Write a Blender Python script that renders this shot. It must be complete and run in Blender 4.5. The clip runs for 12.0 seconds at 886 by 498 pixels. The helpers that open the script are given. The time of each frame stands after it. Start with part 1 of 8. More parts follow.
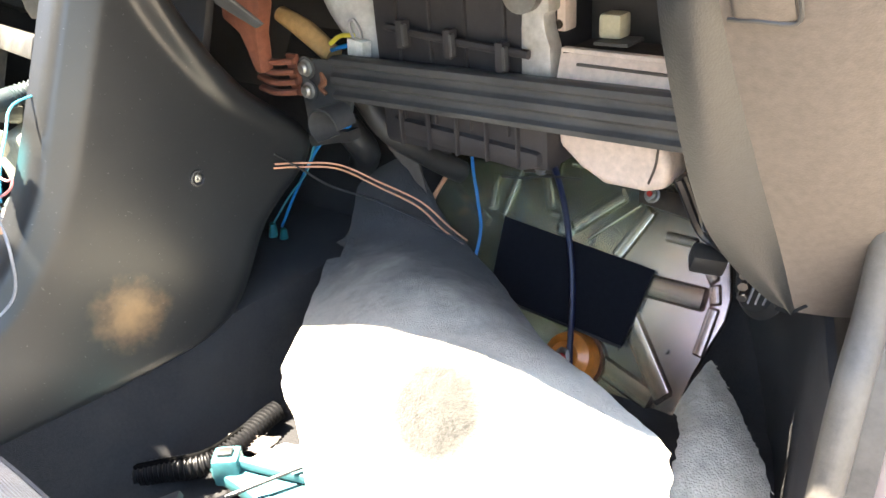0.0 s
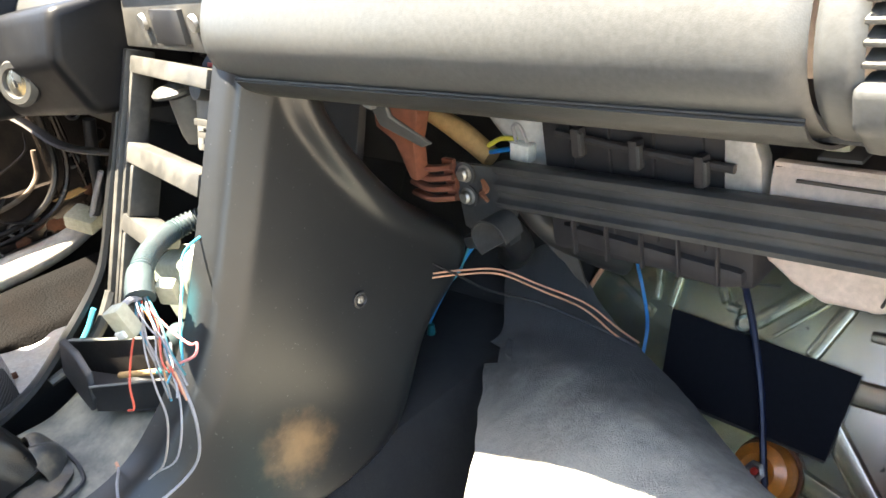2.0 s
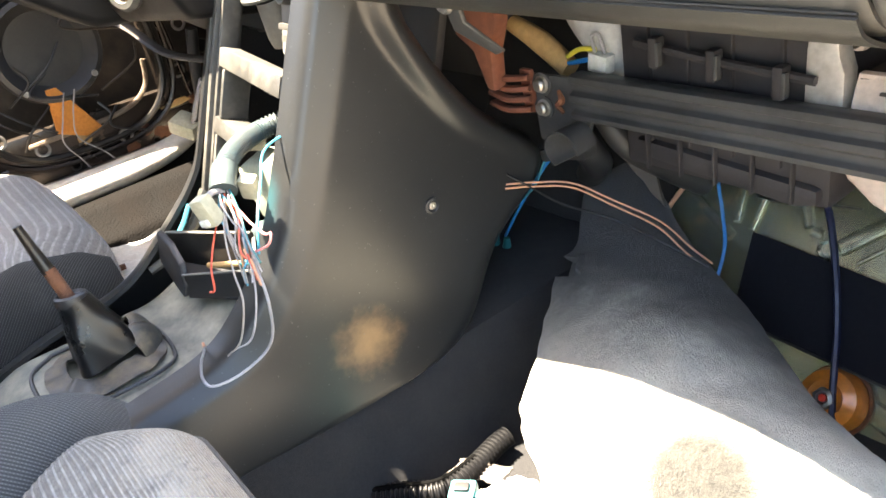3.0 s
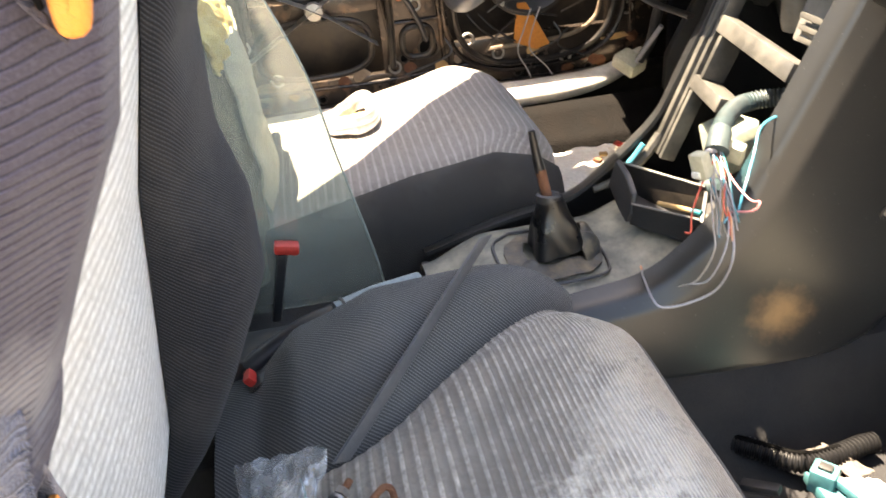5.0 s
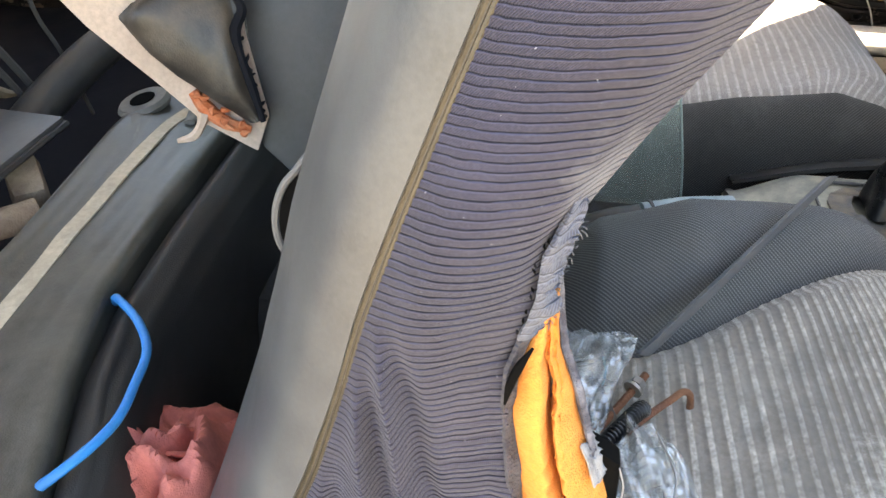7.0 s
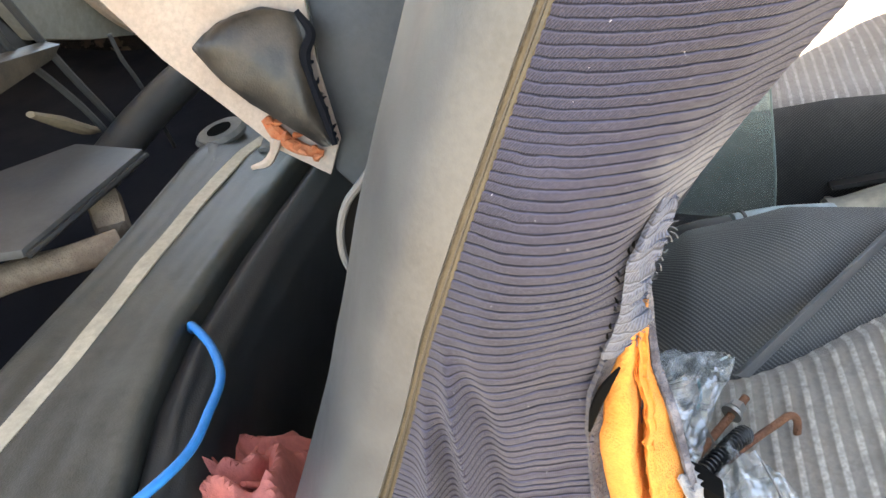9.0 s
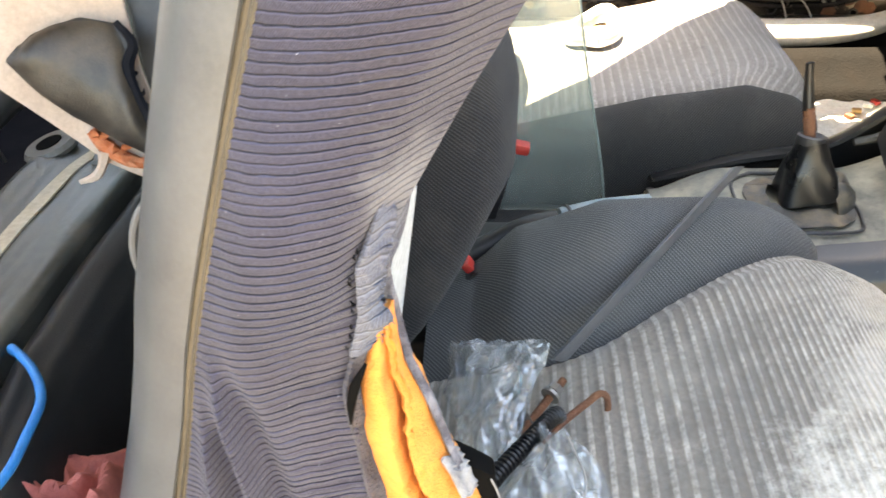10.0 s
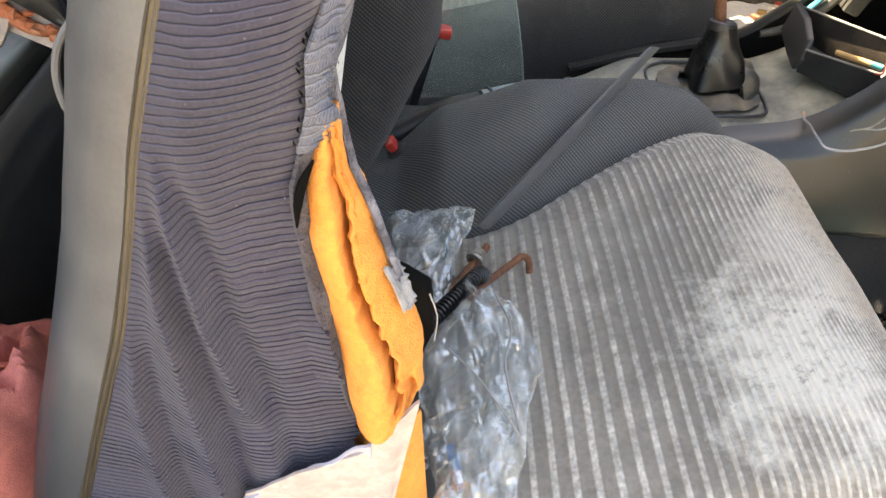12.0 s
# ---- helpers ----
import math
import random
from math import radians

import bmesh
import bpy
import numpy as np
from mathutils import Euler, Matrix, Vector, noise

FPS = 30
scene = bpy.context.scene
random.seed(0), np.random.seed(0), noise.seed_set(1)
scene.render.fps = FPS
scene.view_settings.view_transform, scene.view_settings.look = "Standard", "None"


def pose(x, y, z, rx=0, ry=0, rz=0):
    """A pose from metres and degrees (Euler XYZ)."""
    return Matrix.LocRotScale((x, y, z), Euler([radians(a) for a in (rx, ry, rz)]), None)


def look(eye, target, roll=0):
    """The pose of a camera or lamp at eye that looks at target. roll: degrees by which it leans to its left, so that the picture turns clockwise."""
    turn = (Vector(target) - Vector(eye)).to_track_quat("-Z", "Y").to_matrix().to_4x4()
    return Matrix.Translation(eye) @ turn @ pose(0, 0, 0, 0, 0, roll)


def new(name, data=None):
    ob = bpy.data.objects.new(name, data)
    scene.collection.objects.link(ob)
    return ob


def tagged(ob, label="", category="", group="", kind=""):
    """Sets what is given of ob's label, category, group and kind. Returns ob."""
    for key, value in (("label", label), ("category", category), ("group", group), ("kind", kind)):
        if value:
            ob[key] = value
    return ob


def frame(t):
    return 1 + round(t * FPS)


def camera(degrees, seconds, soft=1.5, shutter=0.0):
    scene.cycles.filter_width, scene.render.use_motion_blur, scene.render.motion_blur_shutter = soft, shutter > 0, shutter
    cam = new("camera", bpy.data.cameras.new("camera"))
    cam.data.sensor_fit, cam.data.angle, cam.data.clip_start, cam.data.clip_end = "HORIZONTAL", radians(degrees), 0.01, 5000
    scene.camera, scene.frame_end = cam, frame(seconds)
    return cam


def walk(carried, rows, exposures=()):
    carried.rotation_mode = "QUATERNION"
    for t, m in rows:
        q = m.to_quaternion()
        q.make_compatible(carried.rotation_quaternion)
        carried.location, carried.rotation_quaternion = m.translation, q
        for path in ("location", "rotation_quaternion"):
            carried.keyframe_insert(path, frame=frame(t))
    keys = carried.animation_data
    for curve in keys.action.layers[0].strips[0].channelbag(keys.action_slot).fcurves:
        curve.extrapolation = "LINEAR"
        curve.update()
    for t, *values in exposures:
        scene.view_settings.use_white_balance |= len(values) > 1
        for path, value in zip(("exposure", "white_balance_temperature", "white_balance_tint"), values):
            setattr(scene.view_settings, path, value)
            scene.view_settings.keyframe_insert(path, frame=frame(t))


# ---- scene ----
cam = camera(59.4, 12.0, 1.5, 0.15)
# the walk: unit rows scaled to metres and turned into the car's axes (x right, y forward, z up, floor at 0)
METRES, TILT, LEAN, TURN = 0.93, -26.563, 4.184, 38.903
START = (0.82, -0.05, 0.53)
ROWS = [
    (0.0, 0.0, 0.0, 0.0, -0.0, 0.0, -0.0),
    (0.5, -0.0226, -0.0621, 0.0142, -0.4, -0.54, 2.72),
    (1.0, -0.0265, -0.0537, 0.0669, -2.85, 2.11, 2.76),
    (1.5, -0.0711, 0.012, 0.0939, 0.75, 2.25, 3.04),
    (2.0, -0.092, 0.0542, 0.1077, 6.22, 1.19, 2.3),
    (2.5, -0.0731, 0.0612, 0.096, 10.28, -0.84, 1.13),
    (4.5, -0.1, -0.0923, 0.0678, 28.65, -12.65, -8.88),
    (5.0, -0.1516, -0.1491, 0.09, 37.67, -12.53, -15.1),
    (5.5, -0.1877, -0.1818, 0.1196, 41.42, -8.68, -20.45),
    (6.0, -0.2195, -0.224, 0.1034, 47.21, -14.59, -23.95),
    (6.5, -0.225, -0.2495, 0.0285, 54.67, -23.7, -27.3),
    (8.5, -0.242, -0.2247, 0.0009, 60.82, -24.31, -21.21),
    (9.0, -0.2414, -0.2195, -0.0028, 62.04, -25.57, -21.26),
    (9.5, -0.2313, -0.2167, 0.0052, 59.91, -25.18, -22.11),
    (10.0, -0.2, -0.191, 0.0292, 52.75, -22.23, -21.93),
    (10.5, -0.1794, -0.1795, 0.0668, 44.91, -18.77, -20.82),
    (11.0, -0.1776, -0.1998, 0.0415, 43.29, -19.1, -21.65),
    (11.5, -0.1892, -0.2094, 0.0089, 44.69, -23.37, -23.3),
    (12.0, -0.1742, -0.2071, -0.0157, 46.21, -25.19, -24.39),
]
walk(cam, [(t, pose(*START, TILT, LEAN, TURN) @ pose(METRES * x, METRES * y, METRES * z, 90 + pitch, roll, yaw)) for t, x, y, z, yaw, pitch, roll in ROWS],
     exposures=[(0.0, 3.98, 7400, 11), (0.5, 3.6, 7300, 9), (1.0, 3.42, 7100, 8), (1.5, 3.52, 7200, 9), (2.0, 3.62, 7300, 9), (2.6, 3.9, 7500, 10), (4.4, 3.35, 9100, 15), (5.5, 3.38, 8300, 14), (6.5, 3.55, 8600, 9), (9.0, 3.7, 8800, 9), (9.6, 3.68, 9000, 9), (10.0, 3.85, 9100, 9), (10.5, 3.59, 9300, 10), (11.0, 3.42, 9500, 12), (12.0, 3.35, 9400, 12)])

# ---- light ----
world = bpy.data.worlds.new("world")
scene.world = world
world.use_nodes = True
wn, wl = world.node_tree.nodes, world.node_tree.links
sky = wn.new("ShaderNodeTexSky")
sky.sky_type, sky.sun_disc = "NISHITA", False
SUN_WAY = Vector((-0.2, -0.2, 1.0)).normalized()
sky.sun_elevation = math.asin(SUN_WAY.z)
sky.sun_rotation = math.atan2(SUN_WAY.x, SUN_WAY.y)
wl.new(sky.outputs["Color"], wn["Background"].inputs["Color"])
wn["Background"].inputs["Strength"].default_value = 0.11
sun = new("sun", bpy.data.lights.new("sun", "SUN"))
sun.data.energy, sun.data.angle, sun.data.color = 5.0, radians(0.6), (1.0, 0.95, 0.86)
sun.matrix_world = look((SUN_WAY * 6).to_tuple(), (0, 0, 0))


# ---- materials ----
def tree(name):
    m = bpy.data.materials.new(name)
    m.use_nodes = True
    return m, m.node_tree.nodes, m.node_tree.links, m.node_tree.nodes["Principled BSDF"]


def mixed(n, l, fac, a, b):
    """Mix two colours or colour sockets by a factor or factor socket."""
    x = n.new("ShaderNodeMix")
    x.data_type = "RGBA"
    for slot, v in ((0, fac), (6, a), (7, b)):
        if hasattr(v, "node"):
            l.new(v, x.inputs[slot])
        else:
            x.inputs[slot].default_value = (*v, 1) if slot else v
    return x.outputs[2]


def spotted(n, l, scale, lo, hi, detail=4.0, rough=0.6, vec=None):
    """A noise turned into a mask between lo and hi."""
    x = n.new("ShaderNodeTexNoise")
    x.inputs["Scale"].default_value, x.inputs["Detail"].default_value, x.inputs["Roughness"].default_value = scale, detail, rough
    if vec is not None:
        l.new(vec, x.inputs["Vector"])
    r = n.new("ShaderNodeMapRange")
    r.inputs["From Min"].default_value, r.inputs["From Max"].default_value = lo, hi
    l.new(x.outputs["Fac"], r.inputs["Value"])
    return r.outputs["Result"]


def bumped(n, l, bsdf, height, strength, distance, normal=None):
    b = n.new("ShaderNodeBump")
    b.inputs["Strength"].default_value, b.inputs["Distance"].default_value = strength, distance
    l.new(height, b.inputs["Height"])
    if normal is not None:
        l.new(normal, b.inputs["Normal"])
    l.new(b.outputs["Normal"], bsdf.inputs["Normal"])
    return b.outputs["Normal"]


def calc(n, l, op, a, b=0.0):
    x = n.new("ShaderNodeMath")
    x.operation = op
    for i, v in enumerate((a, b)):
        if hasattr(v, "node"):
            l.new(v, x.inputs[i])
        else:
            x.inputs[i].default_value = v
    return x.outputs[0]


def surface(name, base, dirt, rough=0.5, metal=0.0, stain=7.0, grain=900.0, relief=0.15, depth=0.0006, amount=0.6, lo=0.42, hi=0.72, sheen=0.0, vary=0.25, coat=0.0):
    """A worn everyday surface: base colour, patches of dirt, fine mottling and a fine relief."""
    m, n, l, b = tree(name)
    at = n.new("ShaderNodeTexCoord").outputs["Object"]
    big = spotted(n, l, stain, lo, hi, 6.0, 0.65, at)
    fine = spotted(n, l, grain * 0.25, 0.3, 0.7, 3.0, 0.6, at)
    dark = tuple(c * (1 - vary) for c in base)
    col = mixed(n, l, fine, dark, base)
    col = mixed(n, l, calc(n, l, "MULTIPLY", big, amount), col, dirt)
    l.new(col, b.inputs["Base Color"])
    r = n.new("ShaderNodeMapRange")
    r.inputs["To Min"].default_value, r.inputs["To Max"].default_value = rough, min(1.0, rough + 0.22)
    l.new(big, r.inputs["Value"])
    l.new(r.outputs["Result"], b.inputs["Roughness"])
    b.inputs["Metallic"].default_value = metal
    b.inputs["Sheen Weight"].default_value = sheen
    b.inputs["Coat Weight"].default_value = coat
    g = n.new("ShaderNodeTexVoronoi")
    g.inputs["Scale"].default_value = grain
    l.new(at, g.inputs["Vector"])
    bumped(n, l, b, calc(n, l, "ADD", g.outputs["Distance"], calc(n, l, "MULTIPLY", big, 1.5)), relief, depth)
    return m


def ribbed(name, dark, light, pitch, share, wear, wear_amount=0.5, weave=1400.0, side="V", relief=0.5, stains=()):
    """Woven cloth with ribs across it, at real pitch along the sheet's own measure."""
    m, n, l, b = tree(name)
    uv = n.new("ShaderNodeTexCoord").outputs["UV"]
    at = n.new("ShaderNodeTexCoord").outputs["Object"]
    sep = n.new("ShaderNodeSeparateXYZ")
    l.new(uv, sep.inputs[0])
    wob = spotted(n, l, 9.0, 0.0, 1.0, 1.0, 0.5, at)
    along = calc(n, l, "ADD", sep.outputs["Y" if side == "V" else "X"], calc(n, l, "MULTIPLY", wob, pitch * 0.3))
    wave = calc(n, l, "SINE", calc(n, l, "MULTIPLY", along, 2 * math.pi / pitch))
    r = n.new("ShaderNodeMapRange")
    r.inputs["From Min"].default_value, r.inputs["From Max"].default_value = share, share + 0.5
    l.new(wave, r.inputs["Value"])
    thread = n.new("ShaderNodeTexVoronoi")
    thread.inputs["Scale"].default_value = weave
    l.new(at, thread.inputs["Vector"])
    broken = calc(n, l, "MULTIPLY", r.outputs["Result"], calc(n, l, "ADD", calc(n, l, "MULTIPLY", spotted(n, l, 90.0, 0.3, 0.62, 5.0, 0.7, at), 0.6), 0.4))
    col = mixed(n, l, broken, dark, light)
    fine = spotted(n, l, 260.0, 0.35, 0.65, 2.0, 0.5, at)
    col = mixed(n, l, calc(n, l, "MULTIPLY", fine, 0.45), col, tuple(c * 0.55 for c in dark))
    worn = spotted(n, l, 6.0, 0.45, 0.75, 7.0, 0.7, at)
    col = mixed(n, l, calc(n, l, "MULTIPLY", worn, wear_amount), col, wear)
    grime = calc(n, l, "MULTIPLY", spotted(n, l, 55.0, 0.48, 0.7, 7.0, 0.75, at), spotted(n, l, 9.0, 0.35, 0.65, 3.0, 0.6, at))
    col = mixed(n, l, calc(n, l, "MULTIPLY", grime, wear_amount), col, tuple(c * 0.5 for c in dark))
    for place, size, amount, tone in stains:
        d = n.new("ShaderNodeVectorMath")
        d.operation = "SUBTRACT"
        l.new(at, d.inputs[0])
        d.inputs[1].default_value = place
        e = n.new("ShaderNodeVectorMath")
        e.operation = "DIVIDE"
        l.new(d.outputs[0], e.inputs[0])
        e.inputs[1].default_value = size
        g = n.new("ShaderNodeVectorMath")
        g.operation = "LENGTH"
        l.new(e.outputs[0], g.inputs[0])
        s = n.new("ShaderNodeMapRange")
        s.inputs["From Min"].default_value, s.inputs["From Max"].default_value = 1.25, 0.45
        l.new(calc(n, l, "ADD", g.outputs["Value"], calc(n, l, "MULTIPLY", calc(n, l, "SUBTRACT", spotted(n, l, 26.0, 0.25, 0.75, 7.0, 0.72, at), 0.5), 1.8)), s.inputs["Value"])
        col = mixed(n, l, calc(n, l, "MULTIPLY", s.outputs["Result"], amount), col, tone)
    specks = calc(n, l, "MULTIPLY", spotted(n, l, 150.0, 0.52, 0.66, 4.0, 0.7, at), spotted(n, l, 14.0, 0.38, 0.62, 5.0, 0.65, at))
    col = mixed(n, l, calc(n, l, "MULTIPLY", specks, wear_amount * 0.85), col, tuple(c * 0.45 for c in dark))
    lines = calc(n, l, "MULTIPLY", calc(n, l, "SUBTRACT", 1.0, r.outputs["Result"]), spotted(n, l, 30.0, 0.4, 0.7, 5.0, 0.7, at))
    col = mixed(n, l, calc(n, l, "MULTIPLY", lines, wear_amount * 0.5), col, tuple(c * 0.6 for c in dark))
    l.new(col, b.inputs["Base Color"])
    b.inputs["Roughness"].default_value = 0.95
    b.inputs["Sheen Weight"].default_value = 0.25
    h = calc(n, l, "ADD", calc(n, l, "MULTIPLY", wave, 0.7), calc(n, l, "MULTIPLY", thread.outputs["Distance"], 0.8))
    bumped(n, l, b, h, relief, 0.0012)
    return m


RIB_PITCH = 0.0036


def corded(name, groove, thread, pitch, bleached=None):
    """Corded cloth: round ribs with dark grooves and crests coloured as if lit, slanting twill stitches, fluff and
    bluish fading.
    """
    m, n, l, b = tree(name)
    uv = n.new("ShaderNodeTexCoord").outputs["UV"]
    at = n.new("ShaderNodeTexCoord").outputs["Object"]
    sep = n.new("ShaderNodeSeparateXYZ")
    l.new(uv, sep.inputs[0])
    wob = calc(n, l, "MULTIPLY", calc(n, l, "SUBTRACT", spotted(n, l, 120.0, 0.0, 1.0, 2.0, 0.5, at), 0.5), pitch * 0.35)
    turn = calc(n, l, "FRACT", calc(n, l, "MULTIPLY", calc(n, l, "ADD", sep.outputs["Y"], wob), 1.0 / pitch))
    hump = calc(n, l, "SINE", calc(n, l, "MULTIPLY", turn, math.pi))
    r = n.new("ShaderNodeMapRange")
    r.interpolation_type = "SMOOTHSTEP"
    r.inputs["From Min"].default_value, r.inputs["From Max"].default_value = 0.05, 0.42
    l.new(hump, r.inputs["Value"])
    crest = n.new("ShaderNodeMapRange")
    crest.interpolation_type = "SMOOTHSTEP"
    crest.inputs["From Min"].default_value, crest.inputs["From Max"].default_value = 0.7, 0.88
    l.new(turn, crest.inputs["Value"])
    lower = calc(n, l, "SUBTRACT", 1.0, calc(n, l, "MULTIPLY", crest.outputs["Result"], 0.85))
    twist = calc(n, l, "SINE", calc(n, l, "MULTIPLY", calc(n, l, "ADD", sep.outputs["X"], calc(n, l, "MULTIPLY", sep.outputs["Y"], -0.75)), 2 * math.pi / 0.00145))
    fade = spotted(n, l, 14.0, 0.35, 0.7, 4.0, 0.6, at)
    body = mixed(n, l, fade, thread, tuple(c * k for c, k in zip(thread, (0.95, 1.08, 1.45))))
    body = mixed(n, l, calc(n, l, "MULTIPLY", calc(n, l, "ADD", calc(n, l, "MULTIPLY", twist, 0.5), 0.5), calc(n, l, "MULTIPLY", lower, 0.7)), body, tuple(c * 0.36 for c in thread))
    # light caught by the upward rib edges is mixed into the colour
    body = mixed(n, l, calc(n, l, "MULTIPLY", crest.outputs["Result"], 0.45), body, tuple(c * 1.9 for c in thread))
    nap = spotted(n, l, 900.0, 0.45, 0.7, 3.0, 0.7, at)
    body = mixed(n, l, calc(n, l, "MULTIPLY", nap, 0.4), body, tuple(c * 2.0 for c in thread))
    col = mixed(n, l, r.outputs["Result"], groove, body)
    dust = calc(n, l, "MULTIPLY", spotted(n, l, 7.0, 0.45, 0.75, 5.0, 0.6, at), 0.3)
    col = mixed(n, l, dust, col, (0.1, 0.088, 0.092))
    fluff = spotted(n, l, 620.0, 0.785, 0.82, 1.0, 0.5, at)
    col = mixed(n, l, calc(n, l, "MULTIPLY", fluff, 0.5), col, (0.4, 0.39, 0.42))
    if bleached:
        d = n.new("ShaderNodeVectorMath")
        d.operation = "SUBTRACT"
        l.new(at, d.inputs[0])
        d.inputs[1].default_value = bleached[0]
        e = n.new("ShaderNodeVectorMath")
        e.operation = "DIVIDE"
        l.new(d.outputs[0], e.inputs[0])
        e.inputs[1].default_value = bleached[1]
        g = n.new("ShaderNodeVectorMath")
        g.operation = "LENGTH"
        l.new(e.outputs[0], g.inputs[0])
        pale = n.new("ShaderNodeMapRange")
        pale.inputs["From Min"].default_value, pale.inputs["From Max"].default_value = 1.3, 0.4
        l.new(calc(n, l, "ADD", g.outputs["Value"], calc(n, l, "MULTIPLY", calc(n, l, "SUBTRACT", spotted(n, l, 70.0, 0.3, 0.7, 5.0, 0.7, at), 0.5), 0.9)), pale.inputs["Value"])
        col = mixed(n, l, calc(n, l, "MULTIPLY", pale.outputs["Result"], calc(n, l, "ADD", calc(n, l, "MULTIPLY", r.outputs["Result"], 0.5), 0.25)), col, (0.15, 0.157, 0.185))
    l.new(col, b.inputs["Base Color"])
    b.inputs["Roughness"].default_value = 0.95
    b.inputs["Sheen Weight"].default_value = 0.12
    b.inputs["Specular IOR Level"].default_value = 0.1
    h = calc(n, l, "ADD", calc(n, l, "ADD", calc(n, l, "MULTIPLY", calc(n, l, "MINIMUM", calc(n, l, "MULTIPLY", hump, 2.2), 1.0), 0.5), calc(n, l, "MULTIPLY", turn, 0.8)), calc(n, l, "MULTIPLY", calc(n, l, "MULTIPLY", twist, lower), 0.2))
    bumped(n, l, b, h, 0.6, 0.001)
    return m


def meshed(name, dark, light, pitch, dusty=0.35):
    """Fine waffle cloth of the seat bolsters."""
    m, n, l, b = tree(name)
    uv = n.new("ShaderNodeTexCoord").outputs["UV"]
    at = n.new("ShaderNodeTexCoord").outputs["Object"]
    sep = n.new("ShaderNodeSeparateXYZ")
    l.new(uv, sep.inputs[0])
    a = calc(n, l, "SINE", calc(n, l, "MULTIPLY", calc(n, l, "ADD", sep.outputs["X"], sep.outputs["Y"]), 2 * math.pi / pitch))
    c = calc(n, l, "SINE", calc(n, l, "MULTIPLY", calc(n, l, "SUBTRACT", sep.outputs["X"], sep.outputs["Y"]), 2 * math.pi / pitch))
    both = calc(n, l, "ADD", calc(n, l, "MULTIPLY", a, 0.6), calc(n, l, "MULTIPLY", calc(n, l, "MULTIPLY", a, c), 0.4))
    r = n.new("ShaderNodeMapRange")
    r.inputs["From Min"].default_value, r.inputs["From Max"].default_value = -0.2, 0.8
    l.new(both, r.inputs["Value"])
    col = mixed(n, l, r.outputs["Result"], dark, light)
    dust = spotted(n, l, 9.0, 0.5, 0.8, 7.0, 0.7, at)
    col = mixed(n, l, calc(n, l, "MULTIPLY", dust, dusty), col, (0.13, 0.125, 0.115))
    l.new(col, b.inputs["Base Color"])
    b.inputs["Roughness"].default_value = 0.9
    b.inputs["Specular IOR Level"].default_value = 0.15
    b.inputs["Sheen Weight"].default_value = 0.06
    bumped(n, l, b, both, 0.35, 0.0008)
    return m


def console_plastic():
    """Grained black plastic with a teal patch on the rear corner and a warm reflection painted low on its side."""
    m, n, l, b = tree("console_plastic")
    at = n.new("ShaderNodeTexCoord").outputs["Object"]

    def near(place, size):
        d = n.new("ShaderNodeVectorMath")
        d.operation = "SUBTRACT"
        l.new(at, d.inputs[0])
        d.inputs[1].default_value = place
        s = n.new("ShaderNodeVectorMath")
        s.operation = "DIVIDE"
        l.new(d.outputs[0], s.inputs[0])
        s.inputs[1].default_value = size
        e = n.new("ShaderNodeVectorMath")
        e.operation = "LENGTH"
        l.new(s.outputs[0], e.inputs[0])
        r = n.new("ShaderNodeMapRange")
        r.interpolation_type = "SMOOTHSTEP"
        r.inputs["From Min"].default_value, r.inputs["From Max"].default_value = 1.0, 0.1
        l.new(calc(n, l, "ADD", e.outputs["Value"], calc(n, l, "MULTIPLY", spotted(n, l, 60.0, 0.3, 0.7, 4.0, 0.6, at), 0.25)), r.inputs["Value"])
        return r.outputs["Result"]

    dust = spotted(n, l, 9.0, 0.45, 0.8, 7.0, 0.7, at)
    col = mixed(n, l, calc(n, l, "MULTIPLY", dust, 0.35), (0.0175, 0.0185, 0.0195), (0.04, 0.04, 0.038))
    col = mixed(n, l, calc(n, l, "MULTIPLY", near((0.118, 0.204, 0.325), (0.02, 0.026, 0.06)), 0.6), col, (0.02, 0.085, 0.1))
    # orange reflected glow low on the side, put into the colour
    col = mixed(n, l, calc(n, l, "MULTIPLY", near((0.15, 0.245, 0.16), (0.07, 0.055, 0.05)), 0.85), col, (0.36, 0.21, 0.1))
    scratch = spotted(n, l, 320.0, 0.7, 0.78, 2.0, 0.5, at)
    col = mixed(n, l, calc(n, l, "MULTIPLY", scratch, 0.3), col, (0.2, 0.2, 0.2))
    l.new(col, b.inputs["Base Color"])
    b.inputs["Roughness"].default_value = 0.34
    b.inputs["Specular IOR Level"].default_value = 0.5
    g = n.new("ShaderNodeTexVoronoi")
    g.inputs["Scale"].default_value = 1300.0
    l.new(at, g.inputs["Vector"])
    bumped(n, l, b, g.outputs["Distance"], 0.1, 0.0003)
    return m


